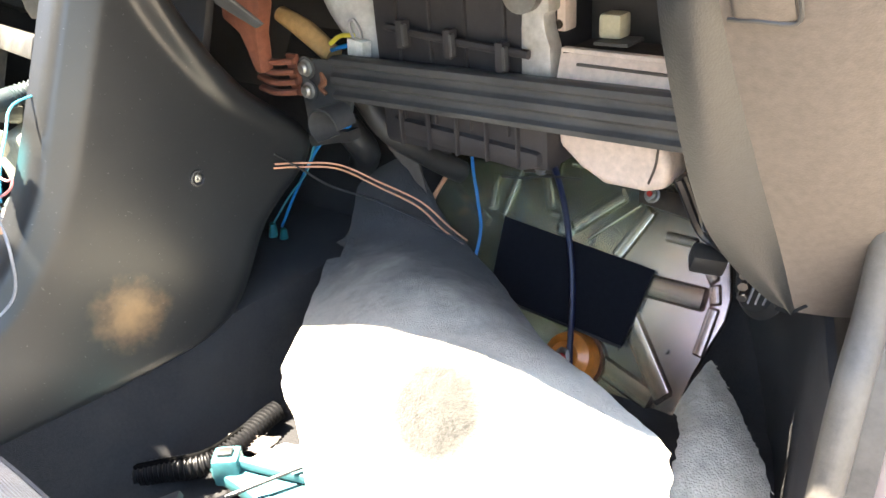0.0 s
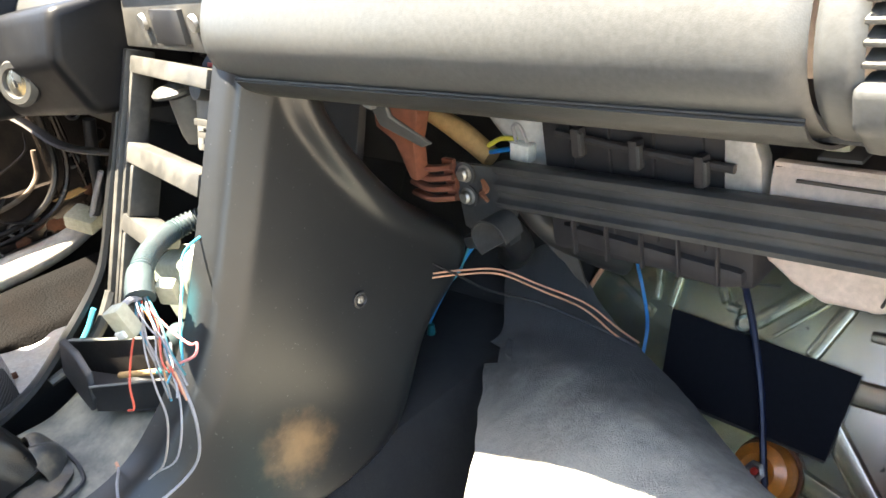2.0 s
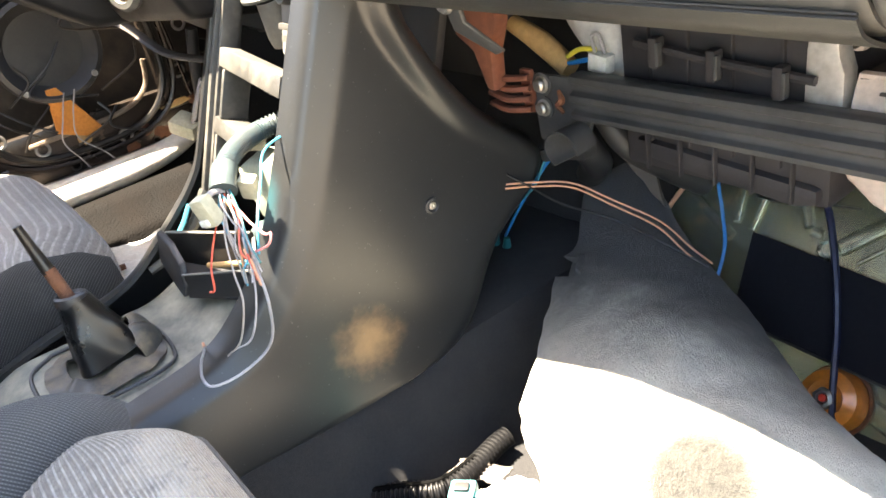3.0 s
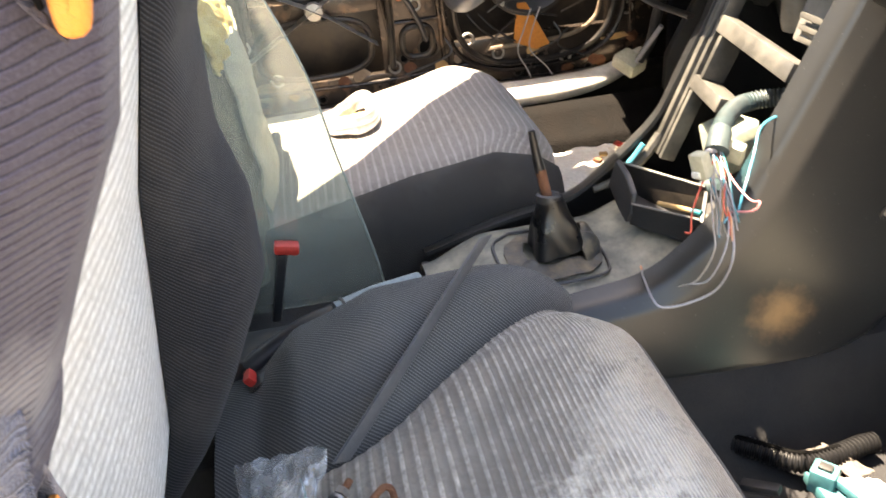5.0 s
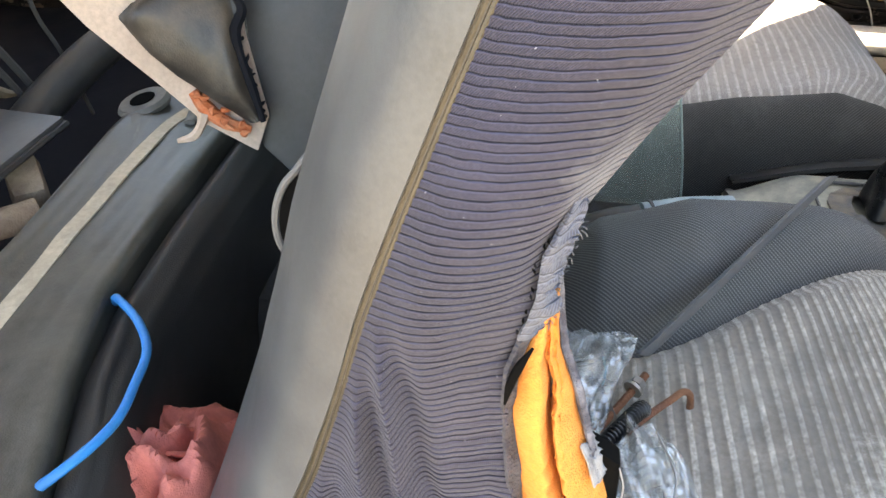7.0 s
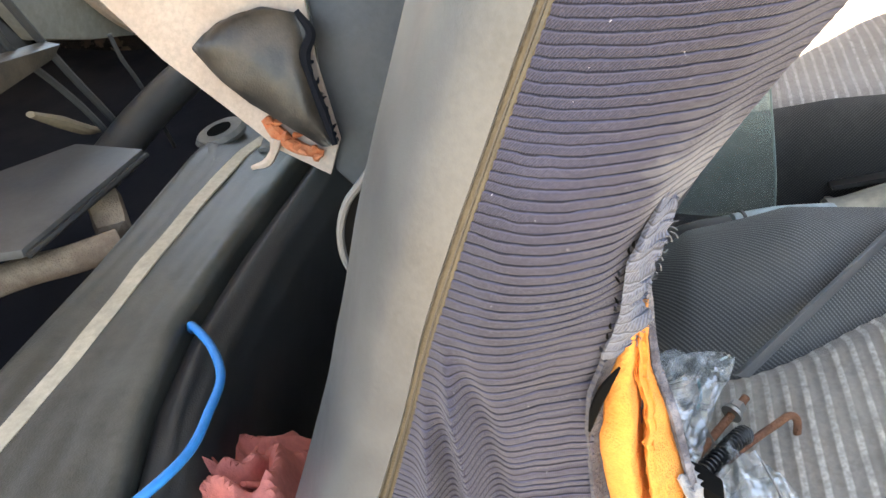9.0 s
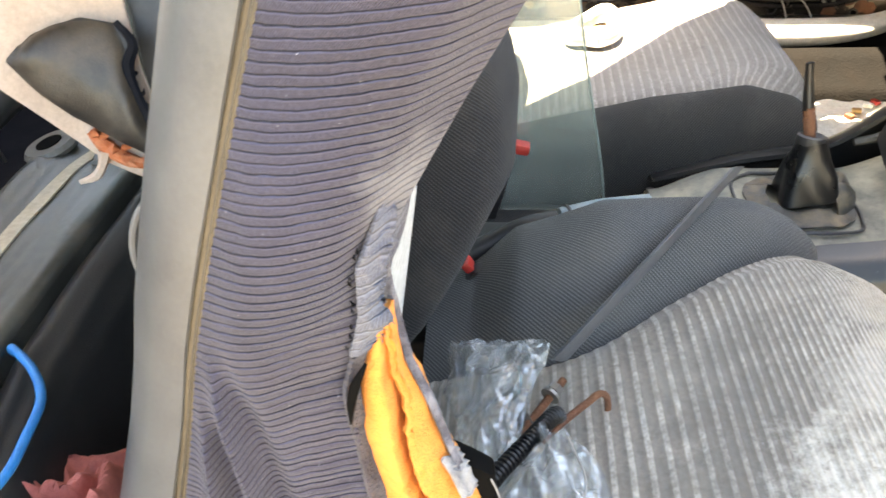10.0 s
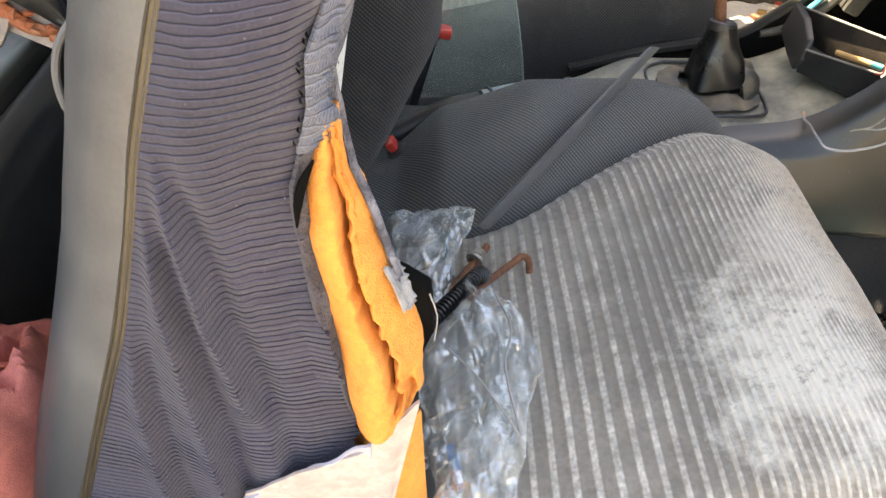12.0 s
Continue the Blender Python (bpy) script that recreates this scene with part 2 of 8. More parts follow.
def zinc_plate():
    """Passivated steel with a yellow, green and pink sheen."""
    m, n, l, b = tree("zinc_plate")
    at = n.new("ShaderNodeTexCoord").outputs["Object"]
    tone = spotted(n, l, 6.0, 0.3, 0.7, 3.0, 0.5, at)
    sep = n.new("ShaderNodeSeparateXYZ")
    l.new(at, sep.inputs[0])
    way = n.new("ShaderNodeMapRange")
    way.inputs["From Min"].default_value, way.inputs["From Max"].default_value = 0.44, 0.56
    l.new(calc(n, l, "ADD", sep.outputs["X"], calc(n, l, "MULTIPLY", calc(n, l, "SUBTRACT", tone, 0.5), 0.08)), way.inputs["Value"])
    hue = spotted(n, l, 22.0, 0.35, 0.65, 4.0, 0.6, at)
    green = mixed(n, l, hue, (0.56, 0.58, 0.36), (0.46, 0.5, 0.44))
    pink = mixed(n, l, hue, (0.5, 0.34, 0.3), (0.42, 0.33, 0.29))
    col = mixed(n, l, way.outputs["Result"], green, pink)
    pits = spotted(n, l, 130.0, 0.66, 0.72, 3.0, 0.6, at)
    col = mixed(n, l, pits, col, (0.06, 0.05, 0.045))
    film = spotted(n, l, 14.0, 0.4, 0.75, 6.0, 0.7, at)
    col = mixed(n, l, calc(n, l, "MULTIPLY", film, 0.5), col, (0.2, 0.19, 0.17))
    l.new(col, b.inputs["Base Color"])
    b.inputs["Metallic"].default_value = 0.85
    b.inputs["Roughness"].default_value = 0.27
    bumped(n, l, b, film, 0.1, 0.001)
    return m


def tinted_glass():
    """Green tempered pane with a film of dust: part glass, part dull dust."""
    m, n, l, b = tree("tinted_glass")
    out = n["Material Output"]
    b.inputs["Base Color"].default_value = (0.6, 0.64, 0.57, 1)
    b.inputs["Roughness"].default_value = 0.5
    clearer = n.new("ShaderNodeBsdfTransparent")
    clearer.inputs["Color"].default_value = (0.9, 0.955, 0.92, 1)
    gloss = n.new("ShaderNodeBsdfGlossy")
    gloss.inputs["Roughness"].default_value = 0.06
    at = n.new("ShaderNodeTexCoord").outputs["Object"]
    dust = spotted(n, l, 5.0, 0.3, 0.75, 7.0, 0.65, at)
    a = n.new("ShaderNodeMixShader")
    a.inputs[0].default_value = 0.08
    l.new(clearer.outputs[0], a.inputs[1])
    l.new(gloss.outputs[0], a.inputs[2])
    c = n.new("ShaderNodeMixShader")
    l.new(calc(n, l, "ADD", calc(n, l, "MULTIPLY", dust, 0.26), 0.06), c.inputs[0])
    l.new(a.outputs[0], c.inputs[1])
    l.new(b.outputs[0], c.inputs[2])
    l.new(c.outputs[0], out.inputs["Surface"])
    return m


def film_plastic():
    """Thin clear polythene: mostly see-through, milky on its creases."""
    m, n, l, b = tree("film_plastic")
    out = n["Material Output"]
    b.inputs["Base Color"].default_value = (0.8, 0.83, 0.85, 1)
    b.inputs["Roughness"].default_value = 0.1
    see = n.new("ShaderNodeBsdfTransparent")
    see.inputs["Color"].default_value = (0.9, 0.92, 0.93, 1)
    at = n.new("ShaderNodeTexCoord").outputs["Object"]
    crease = spotted(n, l, 24.0, 0.5, 0.64, 5.0, 0.65, at)
    c = n.new("ShaderNodeMixShader")
    l.new(calc(n, l, "ADD", calc(n, l, "MULTIPLY", crease, 0.26), 0.1), c.inputs[0])
    l.new(see.outputs[0], c.inputs[1])
    l.new(b.outputs[0], c.inputs[2])
    shine = n.new("ShaderNodeBsdfGlossy")
    shine.inputs["Roughness"].default_value = 0.12
    top = n.new("ShaderNodeMixShader")
    top.inputs[0].default_value = 0.14
    l.new(c.outputs[0], top.inputs[1])
    l.new(shine.outputs[0], top.inputs[2])
    l.new(top.outputs[0], out.inputs["Surface"])
    bumped(n, l, b, crease, 0.35, 0.003)
    return m


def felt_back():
    """Pale felt, darkened towards its upper end for shade and dust, with one brown mottled stain."""
    m, n, l, b = tree("felt_back")
    at = n.new("ShaderNodeTexCoord").outputs["Object"]
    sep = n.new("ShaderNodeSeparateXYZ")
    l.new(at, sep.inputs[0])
    # shade over the upper felt, with some dust, is put into the colour
    upper_shade = n.new("ShaderNodeMapRange")
    upper_shade.interpolation_type = "SMOOTHSTEP"
    upper_shade.inputs["From Min"].default_value, upper_shade.inputs["From Max"].default_value = 0.35, 0.53
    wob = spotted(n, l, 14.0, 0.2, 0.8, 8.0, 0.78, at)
    l.new(calc(n, l, "ADD", sep.outputs["Y"], calc(n, l, "MULTIPLY", calc(n, l, "SUBTRACT", wob, 0.5), 0.14)), upper_shade.inputs["Value"])
    col = mixed(n, l, calc(n, l, "MULTIPLY", wob, 0.4), (0.5, 0.485, 0.42), (0.33, 0.31, 0.25))
    flecks = calc(n, l, "MULTIPLY", spotted(n, l, 150.0, 0.46, 0.64, 5.0, 0.75, at), spotted(n, l, 13.0, 0.36, 0.6, 4.0, 0.6, at))
    col = mixed(n, l, calc(n, l, "MULTIPLY", flecks, 0.25), col, (0.016, 0.015, 0.01))
    d = n.new("ShaderNodeVectorMath")
    d.operation = "DISTANCE"
    l.new(at, d.inputs[0])
    d.inputs[1].default_value = (0.495, 0.302, 0.155)
    r = n.new("ShaderNodeMapRange")
    r.interpolation_type = "SMOOTHSTEP"
    r.inputs["From Min"].default_value, r.inputs["From Max"].default_value = 0.07, 0.03
    l.new(d.outputs["Value"], r.inputs["Value"])
    speck = spotted(n, l, 85.0, 0.4, 0.62, 6.0, 0.75, at)
    col = mixed(n, l, calc(n, l, "MULTIPLY", r.outputs["Result"], calc(n, l, "ADD", calc(n, l, "MULTIPLY", speck, 0.06), 0.93)), col, (0.006, 0.0055, 0.0036))
    col = mixed(n, l, calc(n, l, "MULTIPLY", upper_shade.outputs["Result"], 0.94), col, (0.036, 0.037, 0.042))
    l.new(col, b.inputs["Base Color"])
    b.inputs["Roughness"].default_value = 0.85
    b.inputs["Sheen Weight"].default_value = 0.2
    g = spotted(n, l, 420.0, 0.2, 0.8, 4.0, 0.7, at)
    bumped(n, l, b, calc(n, l, "ADD", g, wob), 0.8, 0.003)
    return m


CONSOLE = console_plastic()
DASH = surface("dash_vinyl", (0.072, 0.073, 0.071), (0.085, 0.083, 0.078), 0.4, 0, 3.0, 1100.0, 0.08, 0.0006, 0.3)
TUNNEL = surface("dusty_tunnel_plastic", (0.115, 0.118, 0.102), (0.42, 0.4, 0.31), 0.5, 0, 13.0, 700.0, 0.15, amount=0.8, lo=0.4, hi=0.7)
# near-black for seams, and in place of the shade inside holes and slits
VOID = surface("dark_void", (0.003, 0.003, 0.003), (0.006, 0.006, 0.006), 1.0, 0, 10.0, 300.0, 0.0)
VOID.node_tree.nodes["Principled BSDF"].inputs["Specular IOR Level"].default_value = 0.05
SHROUD = surface("black_shroud_plastic", (0.006, 0.006, 0.007), (0.014, 0.014, 0.014), 0.42, 0, 9.0, 800.0, 0.1)
SHROUD.node_tree.nodes["Principled BSDF"].inputs["Specular IOR Level"].default_value = 0.22
# darker copy of the dash tone: shade low on the dash, as colour
DASH_SHADED = surface("dash_shaded_plastic", (0.022, 0.023, 0.023), (0.05, 0.048, 0.044), 0.42, 0, 7.0, 800.0, 0.2, 0.0007, 0.4)
BOOT = surface("boot_leather", (0.005, 0.005, 0.006), (0.013, 0.012, 0.011), 0.26, 0, 18.0, 900.0, 0.2, amount=0.5)
BOOT_DUST = surface("dusty_leather", (0.05, 0.05, 0.048), (0.22, 0.17, 0.11), 0.45, 0, 24.0, 900.0, 0.3, amount=0.7, lo=0.45, hi=0.65)
BLACK = surface("black_plastic", (0.024, 0.024, 0.026), (0.06, 0.057, 0.052), 0.4, 0, 14.0, 900.0, 0.12)
DUSTY = surface("dusty_plastic", (0.13, 0.128, 0.12), (0.29, 0.28, 0.25), 0.6, 0, 11.0, 700.0, 0.18, amount=0.7)
BEZEL = surface("bezel_plastic", (0.06, 0.058, 0.053), (0.16, 0.15, 0.128), 0.45, 0, 24.0, 700.0, 0.2, amount=0.6)
CARPET = surface("carpet", (0.033, 0.033, 0.035), (0.06, 0.057, 0.054), 0.97, 0, 10.0, 1500.0, 0.6, 0.0015, 0.5, sheen=0.05)
CARPET.node_tree.nodes["Principled BSDF"].inputs["Specular IOR Level"].default_value = 0.15
MAT_DUST = surface("dusty_floor", (0.05, 0.047, 0.043), (0.12, 0.11, 0.1), 0.95, 0, 20.0, 700.0, 0.5, 0.0015, 0.6)
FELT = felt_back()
FELT_PLAIN = surface("felt_back", (0.5, 0.47, 0.4), (0.16, 0.155, 0.14), 0.95, 0, 13.0, 500.0, 0.6, 0.0025, 0.65, 0.5, 0.78)
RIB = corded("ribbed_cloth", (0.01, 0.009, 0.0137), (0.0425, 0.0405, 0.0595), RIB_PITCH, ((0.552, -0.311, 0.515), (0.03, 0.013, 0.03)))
RIBPALE = corded("faded_ribbed_cloth", (0.05, 0.053, 0.066), (0.105, 0.112, 0.136), 0.0042)
TORN = surface("torn_foam_edge", (0.6, 0.16, 0.06), (0.75, 0.38, 0.22), 0.95, 0, 60.0, 500.0, 0.6)
TREAD_GREY = surface("lit_grey_sheet", (0.06, 0.06, 0.062), (0.14, 0.135, 0.13), 0.45, 0, 14.0, 500.0, 0.15)
STRIPE_PITCH = 0.0068
STRIPE = ribbed("striped_cloth", (0.23, 0.198, 0.164), (0.62, 0.573, 0.505), STRIPE_PITCH, 0.3, (0.3, 0.27, 0.225), 0.7, relief=0.4,
                stains=(((0.4, -0.09, 0.22), (0.16, 0.07, 0.2), 0.5, (0.085, 0.075, 0.063)), ((0.46, -0.035, 0.22), (0.08, 0.055, 0.2), 0.72, (0.66, 0.62, 0.54)), ((0.36, 0.0, 0.22), (0.07, 0.045, 0.2), 0.6, (0.6, 0.55, 0.47)), ((0.25, 0.03, 0.22), (0.13, 0.03, 0.1), 0.6, (0.5, 0.43, 0.34)), ((0.36, 0.045, 0.2), (0.2, 0.02, 0.1), 0.5, (0.36, 0.28, 0.2))))
STRIPE_DK = ribbed("striped_cloth_grey", (0.24, 0.217, 0.2), (0.42, 0.385, 0.36), 0.0128, 0.35, (0.3, 0.268, 0.24), 0.7, relief=0.4)
AGEDPALE = surface("aged_pale_cloth", (0.46, 0.44, 0.36), (0.3, 0.27, 0.2), 0.95, 0, 12.0, 800.0, 0.4)
PALE = ribbed("pale_ribbed_cloth", (0.42, 0.44, 0.43), (0.72, 0.74, 0.73), 0.009, -0.5, (0.8, 0.8, 0.78), 0.2, relief=0.5)
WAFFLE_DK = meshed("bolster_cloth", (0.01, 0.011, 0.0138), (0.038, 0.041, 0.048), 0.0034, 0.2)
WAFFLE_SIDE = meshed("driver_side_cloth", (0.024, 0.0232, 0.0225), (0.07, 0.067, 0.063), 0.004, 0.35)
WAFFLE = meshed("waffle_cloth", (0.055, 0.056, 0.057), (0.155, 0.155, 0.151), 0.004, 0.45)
VINYL = surface("grey_vinyl", (0.066, 0.068, 0.072), (0.155, 0.157, 0.159), 0.36, 0, 5.0, 1500.0, 0.14, 0.0004, 0.6)
PIPING = surface("piping", (0.045, 0.037, 0.025), (0.014, 0.012, 0.01), 0.28, 0, 30.0, 900.0, 0.3, amount=0.5)
FOAM = surface("orange_foam", (0.7, 0.26, 0.055), (0.5, 0.14, 0.02), 0.95, 0, 38.0, 900.0, 0.4, 0.0015, 0.65, 0.52, 0.8, vary=0.2)
FOAM_PALE = surface("yellow_foam", (0.75, 0.55, 0.22), (0.6, 0.3, 0.05), 0.95, 0, 30.0, 300.0, 0.8, 0.002, 0.6)
LINING = surface("pale_lining", (0.44, 0.375, 0.355), (0.24, 0.19, 0.175), 0.9, 0, 45.0, 700.0, 0.3)
# dark sill side, darkened further in place of its shade
SILLSIDE = surface("shaded_sill_side", (0.004, 0.0035, 0.0033), (0.012, 0.01, 0.009), 0.8, 0, 16.0, 300.0, 0.5, 0.0018, 0.6)
SILLSIDE.node_tree.nodes["Principled BSDF"].inputs["Specular IOR Level"].default_value = 0.1
RAGGED = surface("ragged_cloth", (0.06, 0.06, 0.08), (0.26, 0.26, 0.3), 0.98, 0, 70.0, 1100.0, 0.7, 0.001, 0.85, 0.45, 0.7)
SEALING = surface("door_seal", (0.085, 0.078, 0.07), (0.16, 0.148, 0.13), 0.6, 0, 14.0, 700.0, 0.2)
LILAC = surface("frayed_lining", (0.4, 0.39, 0.46), (0.3, 0.3, 0.4), 0.95, 0, 30.0, 900.0, 0.5)
FRAY = surface("white_fray", (0.3, 0.3, 0.31), (0.06, 0.065, 0.085), 0.95, 0, 90.0, 900.0, 0.6, amount=0.9)
FRAYBLUE = surface("frayed_blue_cloth", (0.085, 0.09, 0.106), (0.125, 0.131, 0.148), 0.95, 0, 40.0, 520.0, 0.8, 0.0012, 0.7, sheen=0.1)
RIBPLAIN = surface("plain_seam_cloth", (0.035, 0.032, 0.043), (0.075, 0.07, 0.088), 0.95, 0, 60.0, 480.0, 0.9, 0.0014, 0.7)
HEMCLOTH = surface("hem_cloth", (0.05, 0.048, 0.06), (0.1, 0.098, 0.115), 0.95, 0, 60.0, 480.0, 0.9, 0.0014, 0.7)
BLUECLOTH = surface("blue_grey_cloth", (0.06, 0.064, 0.082), (0.15, 0.16, 0.19), 0.95, 0, 60.0, 480.0, 0.8, 0.0012, 0.7)
BLUECLOTH.node_tree.nodes["Principled BSDF"].inputs["Specular IOR Level"].default_value = 0.12
ZINC = zinc_plate()
STEEL = surface("dull_steel", (0.42, 0.41, 0.39), (0.2, 0.17, 0.13), 0.42, 0.9, 18.0, 500.0, 0.15)
SILVER = surface("silver_tape", (0.72, 0.7, 0.67), (0.34, 0.32, 0.3), 0.3, 0.55, 30.0, 500.0, 0.1)
CHROME = surface("worn_chrome", (0.72, 0.7, 0.64), (0.4, 0.36, 0.3), 0.2, 1.0, 20.0, 500.0, 0.05)
RUST = surface("rusty_iron", (0.17, 0.07, 0.04), (0.3, 0.14, 0.07), 0.8, 0.3, 40.0, 500.0, 0.6, 0.0015)
RUSTDUST = surface("dusty_rusty_iron", (0.2, 0.14, 0.1), (0.4, 0.33, 0.25), 0.85, 0.1, 24.0, 500.0, 0.5, 0.0015)
DOORMETAL = surface("door_metal", (0.055, 0.043, 0.036), (0.24, 0.15, 0.095), 0.26, 0.55, 14.0, 400.0, 0.2, 0.0012, 0.7, 0.54, 0.7)
DARKMETAL = surface("black_metal", (0.022, 0.02, 0.019), (0.1, 0.075, 0.055), 0.3, 0.3, 14.0, 400.0, 0.15)
GREYBAR = surface("grey_bar", (0.05, 0.052, 0.055), (0.1, 0.1, 0.1), 0.45, 0.1, 12.0, 600.0, 0.12)
HEATER = surface("heater_plastic", (0.024, 0.0225, 0.026), (0.05, 0.046, 0.048), 0.55, 0, 14.0, 600.0, 0.15)
GREYPLAST = surface("mid_grey_plastic", (0.46, 0.47, 0.475), (0.28, 0.28, 0.275), 0.5, 0, 14.0, 600.0, 0.1)
TAN = surface("tan_plastic", (0.084, 0.07, 0.061), (0.115, 0.097, 0.085), 0.55, 0, 6.0, 800.0, 0.2, amount=0.5)
SLOTBROWN = surface("dark_brown_slot", (0.03, 0.022, 0.018), (0.07, 0.055, 0.045), 0.7, 0, 14.0, 600.0, 0.15)
BEIGE = surface("beige_plastic", (0.66, 0.55, 0.485), (0.46, 0.36, 0.3), 0.5, 0, 12.0, 600.0, 0.12, amount=0.5)
COPPERY = surface("brown_bracket", (0.26, 0.095, 0.06), (0.14, 0.06, 0.045), 0.4, 0.25, 22.0, 500.0, 0.2)
OCHREDUST = surface("dusty_tan_trim", (0.26, 0.2, 0.13), (0.36, 0.29, 0.2), 0.7, 0, 20.0, 600.0, 0.2)
OCHRE = surface("ochre_sleeve", (0.5, 0.31, 0.13), (0.4, 0.25, 0.12), 0.8, 0, 30.0, 600.0, 0.3)
AMBER = surface("amber_lens", (0.75, 0.25, 0.04), (0.3, 0.12, 0.04), 0.3, 0.1, 40.0, 500.0, 0.2, coat=0.5)
TEAL = surface("teal_plastic", (0.05, 0.19, 0.21), (0.12, 0.2, 0.21), 0.5, 0, 18.0, 700.0, 0.2, amount=0.5)
TEALTAPE = surface("teal_tape", (0.045, 0.055, 0.055), (0.02, 0.065, 0.075), 0.5, 0, 26.0, 700.0, 0.2, amount=0.8)
MINT = surface("mint_cream_plastic", (0.42, 0.46, 0.36), (0.3, 0.32, 0.26), 0.5, 0, 20.0, 700.0, 0.1)
CREAM = surface("cream_plastic", (0.5, 0.48, 0.35), (0.36, 0.33, 0.24), 0.45, 0, 20.0, 700.0, 0.1)
SCUFF = surface("scuffed_skin", (0.03, 0.026, 0.023), (0.17, 0.135, 0.1), 0.35, 0, 14.0, 500.0, 0.3)
COVER = surface("pale_grey_trim", (0.3, 0.3, 0.27), (0.18, 0.175, 0.155), 0.6, 0, 9.0, 500.0, 0.2)
CARD = surface("door_card_cream", (0.64, 0.5, 0.4), (0.42, 0.3, 0.23), 0.6, 0, 9.0, 700.0, 0.2, amount=0.6)
BODY = surface("mauve_paint", (0.36, 0.29, 0.29), (0.45, 0.39, 0.37), 0.35, 0.1, 6.0, 300.0, 0.05, coat=0.3)
SILL = surface("sill_plastic", (0.012, 0.0105, 0.009), (0.035, 0.029, 0.024), 0.45, 0, 7.0, 600.0, 0.3, amount=0.6)
# sunlight on the sill tread is put into this pale colour
SUNLIT_TREAD = surface("sunlit_sill", (0.7, 0.66, 0.58), (0.45, 0.38, 0.3), 0.45, 0.1, 9.0, 400.0, 0.1)
GROUND = surface("ground", (0.32, 0.275, 0.215), (0.24, 0.205, 0.16), 0.95, 0, 1.5, 60.0, 0.5, 0.01)
HEADLINER = surface("headliner", (0.5, 0.48, 0.45), (0.4, 0.38, 0.35), 0.95, 0, 3.0, 500.0, 0.3)
WHITEPL = surface("white_plastic", (0.78, 0.78, 0.74), (0.6, 0.57, 0.5), 0.4, 0, 30.0, 700.0, 0.1)
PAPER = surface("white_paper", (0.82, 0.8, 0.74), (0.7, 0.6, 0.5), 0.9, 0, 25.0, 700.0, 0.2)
CORAL = surface("coral_cloth", (0.55, 0.17, 0.14), (0.36, 0.1, 0.09), 0.9, 0, 30.0, 700.0, 0.5)
MATDARK = surface("matt_black_sheet", (0.007, 0.008, 0.012), (0.012, 0.013, 0.018), 0.75, 0, 10.0, 700.0, 0.1)
MATDARK.node_tree.nodes["Principled BSDF"].inputs["Specular IOR Level"].default_value = 0.15
PAVER = surface("mat_tread", (0.2, 0.18, 0.155), (0.3, 0.27, 0.23), 0.9, 0, 15.0, 500.0, 0.4)
GLASS = tinted_glass()
EDGEGLASS = surface("ground_glass_edge", (0.3, 0.36, 0.33), (0.2, 0.24, 0.22), 0.5, 0, 30.0, 700.0, 0.1)
POLY = film_plastic()
RED = surface("red_plastic", (0.6, 0.04, 0.03), (0.4, 0.03, 0.02), 0.35, 0, 30.0, 700.0, 0.1)


def wire_mat(name, colour):
    return surface(name, colour, tuple(c * 0.6 for c in colour), 0.35, 0, 60.0, 500.0, 0.05, vary=0.1)


STRIP = surface("grey_strip", (0.1, 0.105, 0.114), (0.19, 0.184, 0.178), 0.5, 0, 20.0, 700.0, 0.15)
W_BLUE = wire_mat("bright_blue_wire", (0.002, 0.2, 0.55))
CUFF = surface("cuff_tape", (0.035, 0.05, 0.052), (0.07, 0.1, 0.1), 0.5, 0, 24.0, 700.0, 0.2)
W_NAVY = wire_mat("navy_wire", (0.006, 0.012, 0.05))
W_COPPER = wire_mat("copper_wire", (0.6, 0.3, 0.18))
W_BLACK = wire_mat("black_wire", (0.02, 0.02, 0.022))
W_GREY = wire_mat("grey_wire", (0.3, 0.3, 0.32))
W_WHITE = wire_mat("white_wire", (0.3, 0.28, 0.26))
W_RED = wire_mat("red_wire", (0.6, 0.1, 0.06))
W_PINK = wire_mat("pink_wire", (0.7, 0.25, 0.25))
W_CYAN = wire_mat("cyan_wire", (0.04, 0.27, 0.38))
W_TEAL = wire_mat("dark_teal_wire", (0.01, 0.16, 0.18))
W_YELLOW = wire_mat("yellow_wire", (0.7, 0.6, 0.08))
W_BROWN = wire_mat("brown_wire", (0.45, 0.22, 0.08))


# ---- shape helpers ----
def thing(name, label, category, at=(0, 0, 0), group="", kind=""):
    e = new(name)
    e.location = at
    e.empty_display_size = 0.02
    return tagged(e, label, category, group, kind)


def solid(name, geo, material, label="", category="", kind="", group=""):
    """A top-level object that is one mesh."""
    return tagged(new(name, meshed_up(name, geo, material)), label, category, group, kind)


def meshed_up(name, geo, material):
    me = bpy.data.meshes.new(name)
    if isinstance(geo, bmesh.types.BMesh):
        geo.to_mesh(me)
        geo.free()
    else:
        v, f, uv = geo
        me.from_pydata([tuple(p) for p in v], [], f)
        if uv is not None:
            layer = me.uv_layers.new(name="measure")
            loops = np.zeros(len(me.loops), dtype=np.int32)
            me.loops.foreach_get("vertex_index", loops)
            layer.data.foreach_set("uv", np.asarray(uv, dtype=np.float32)[loops].ravel())
    me.validate()
    me.polygons.foreach_set("use_smooth", [True] * len(me.polygons))
    me.set_sharp_from_angle(angle=radians(38))
    me.materials.append(material)
    me.update()
    return me


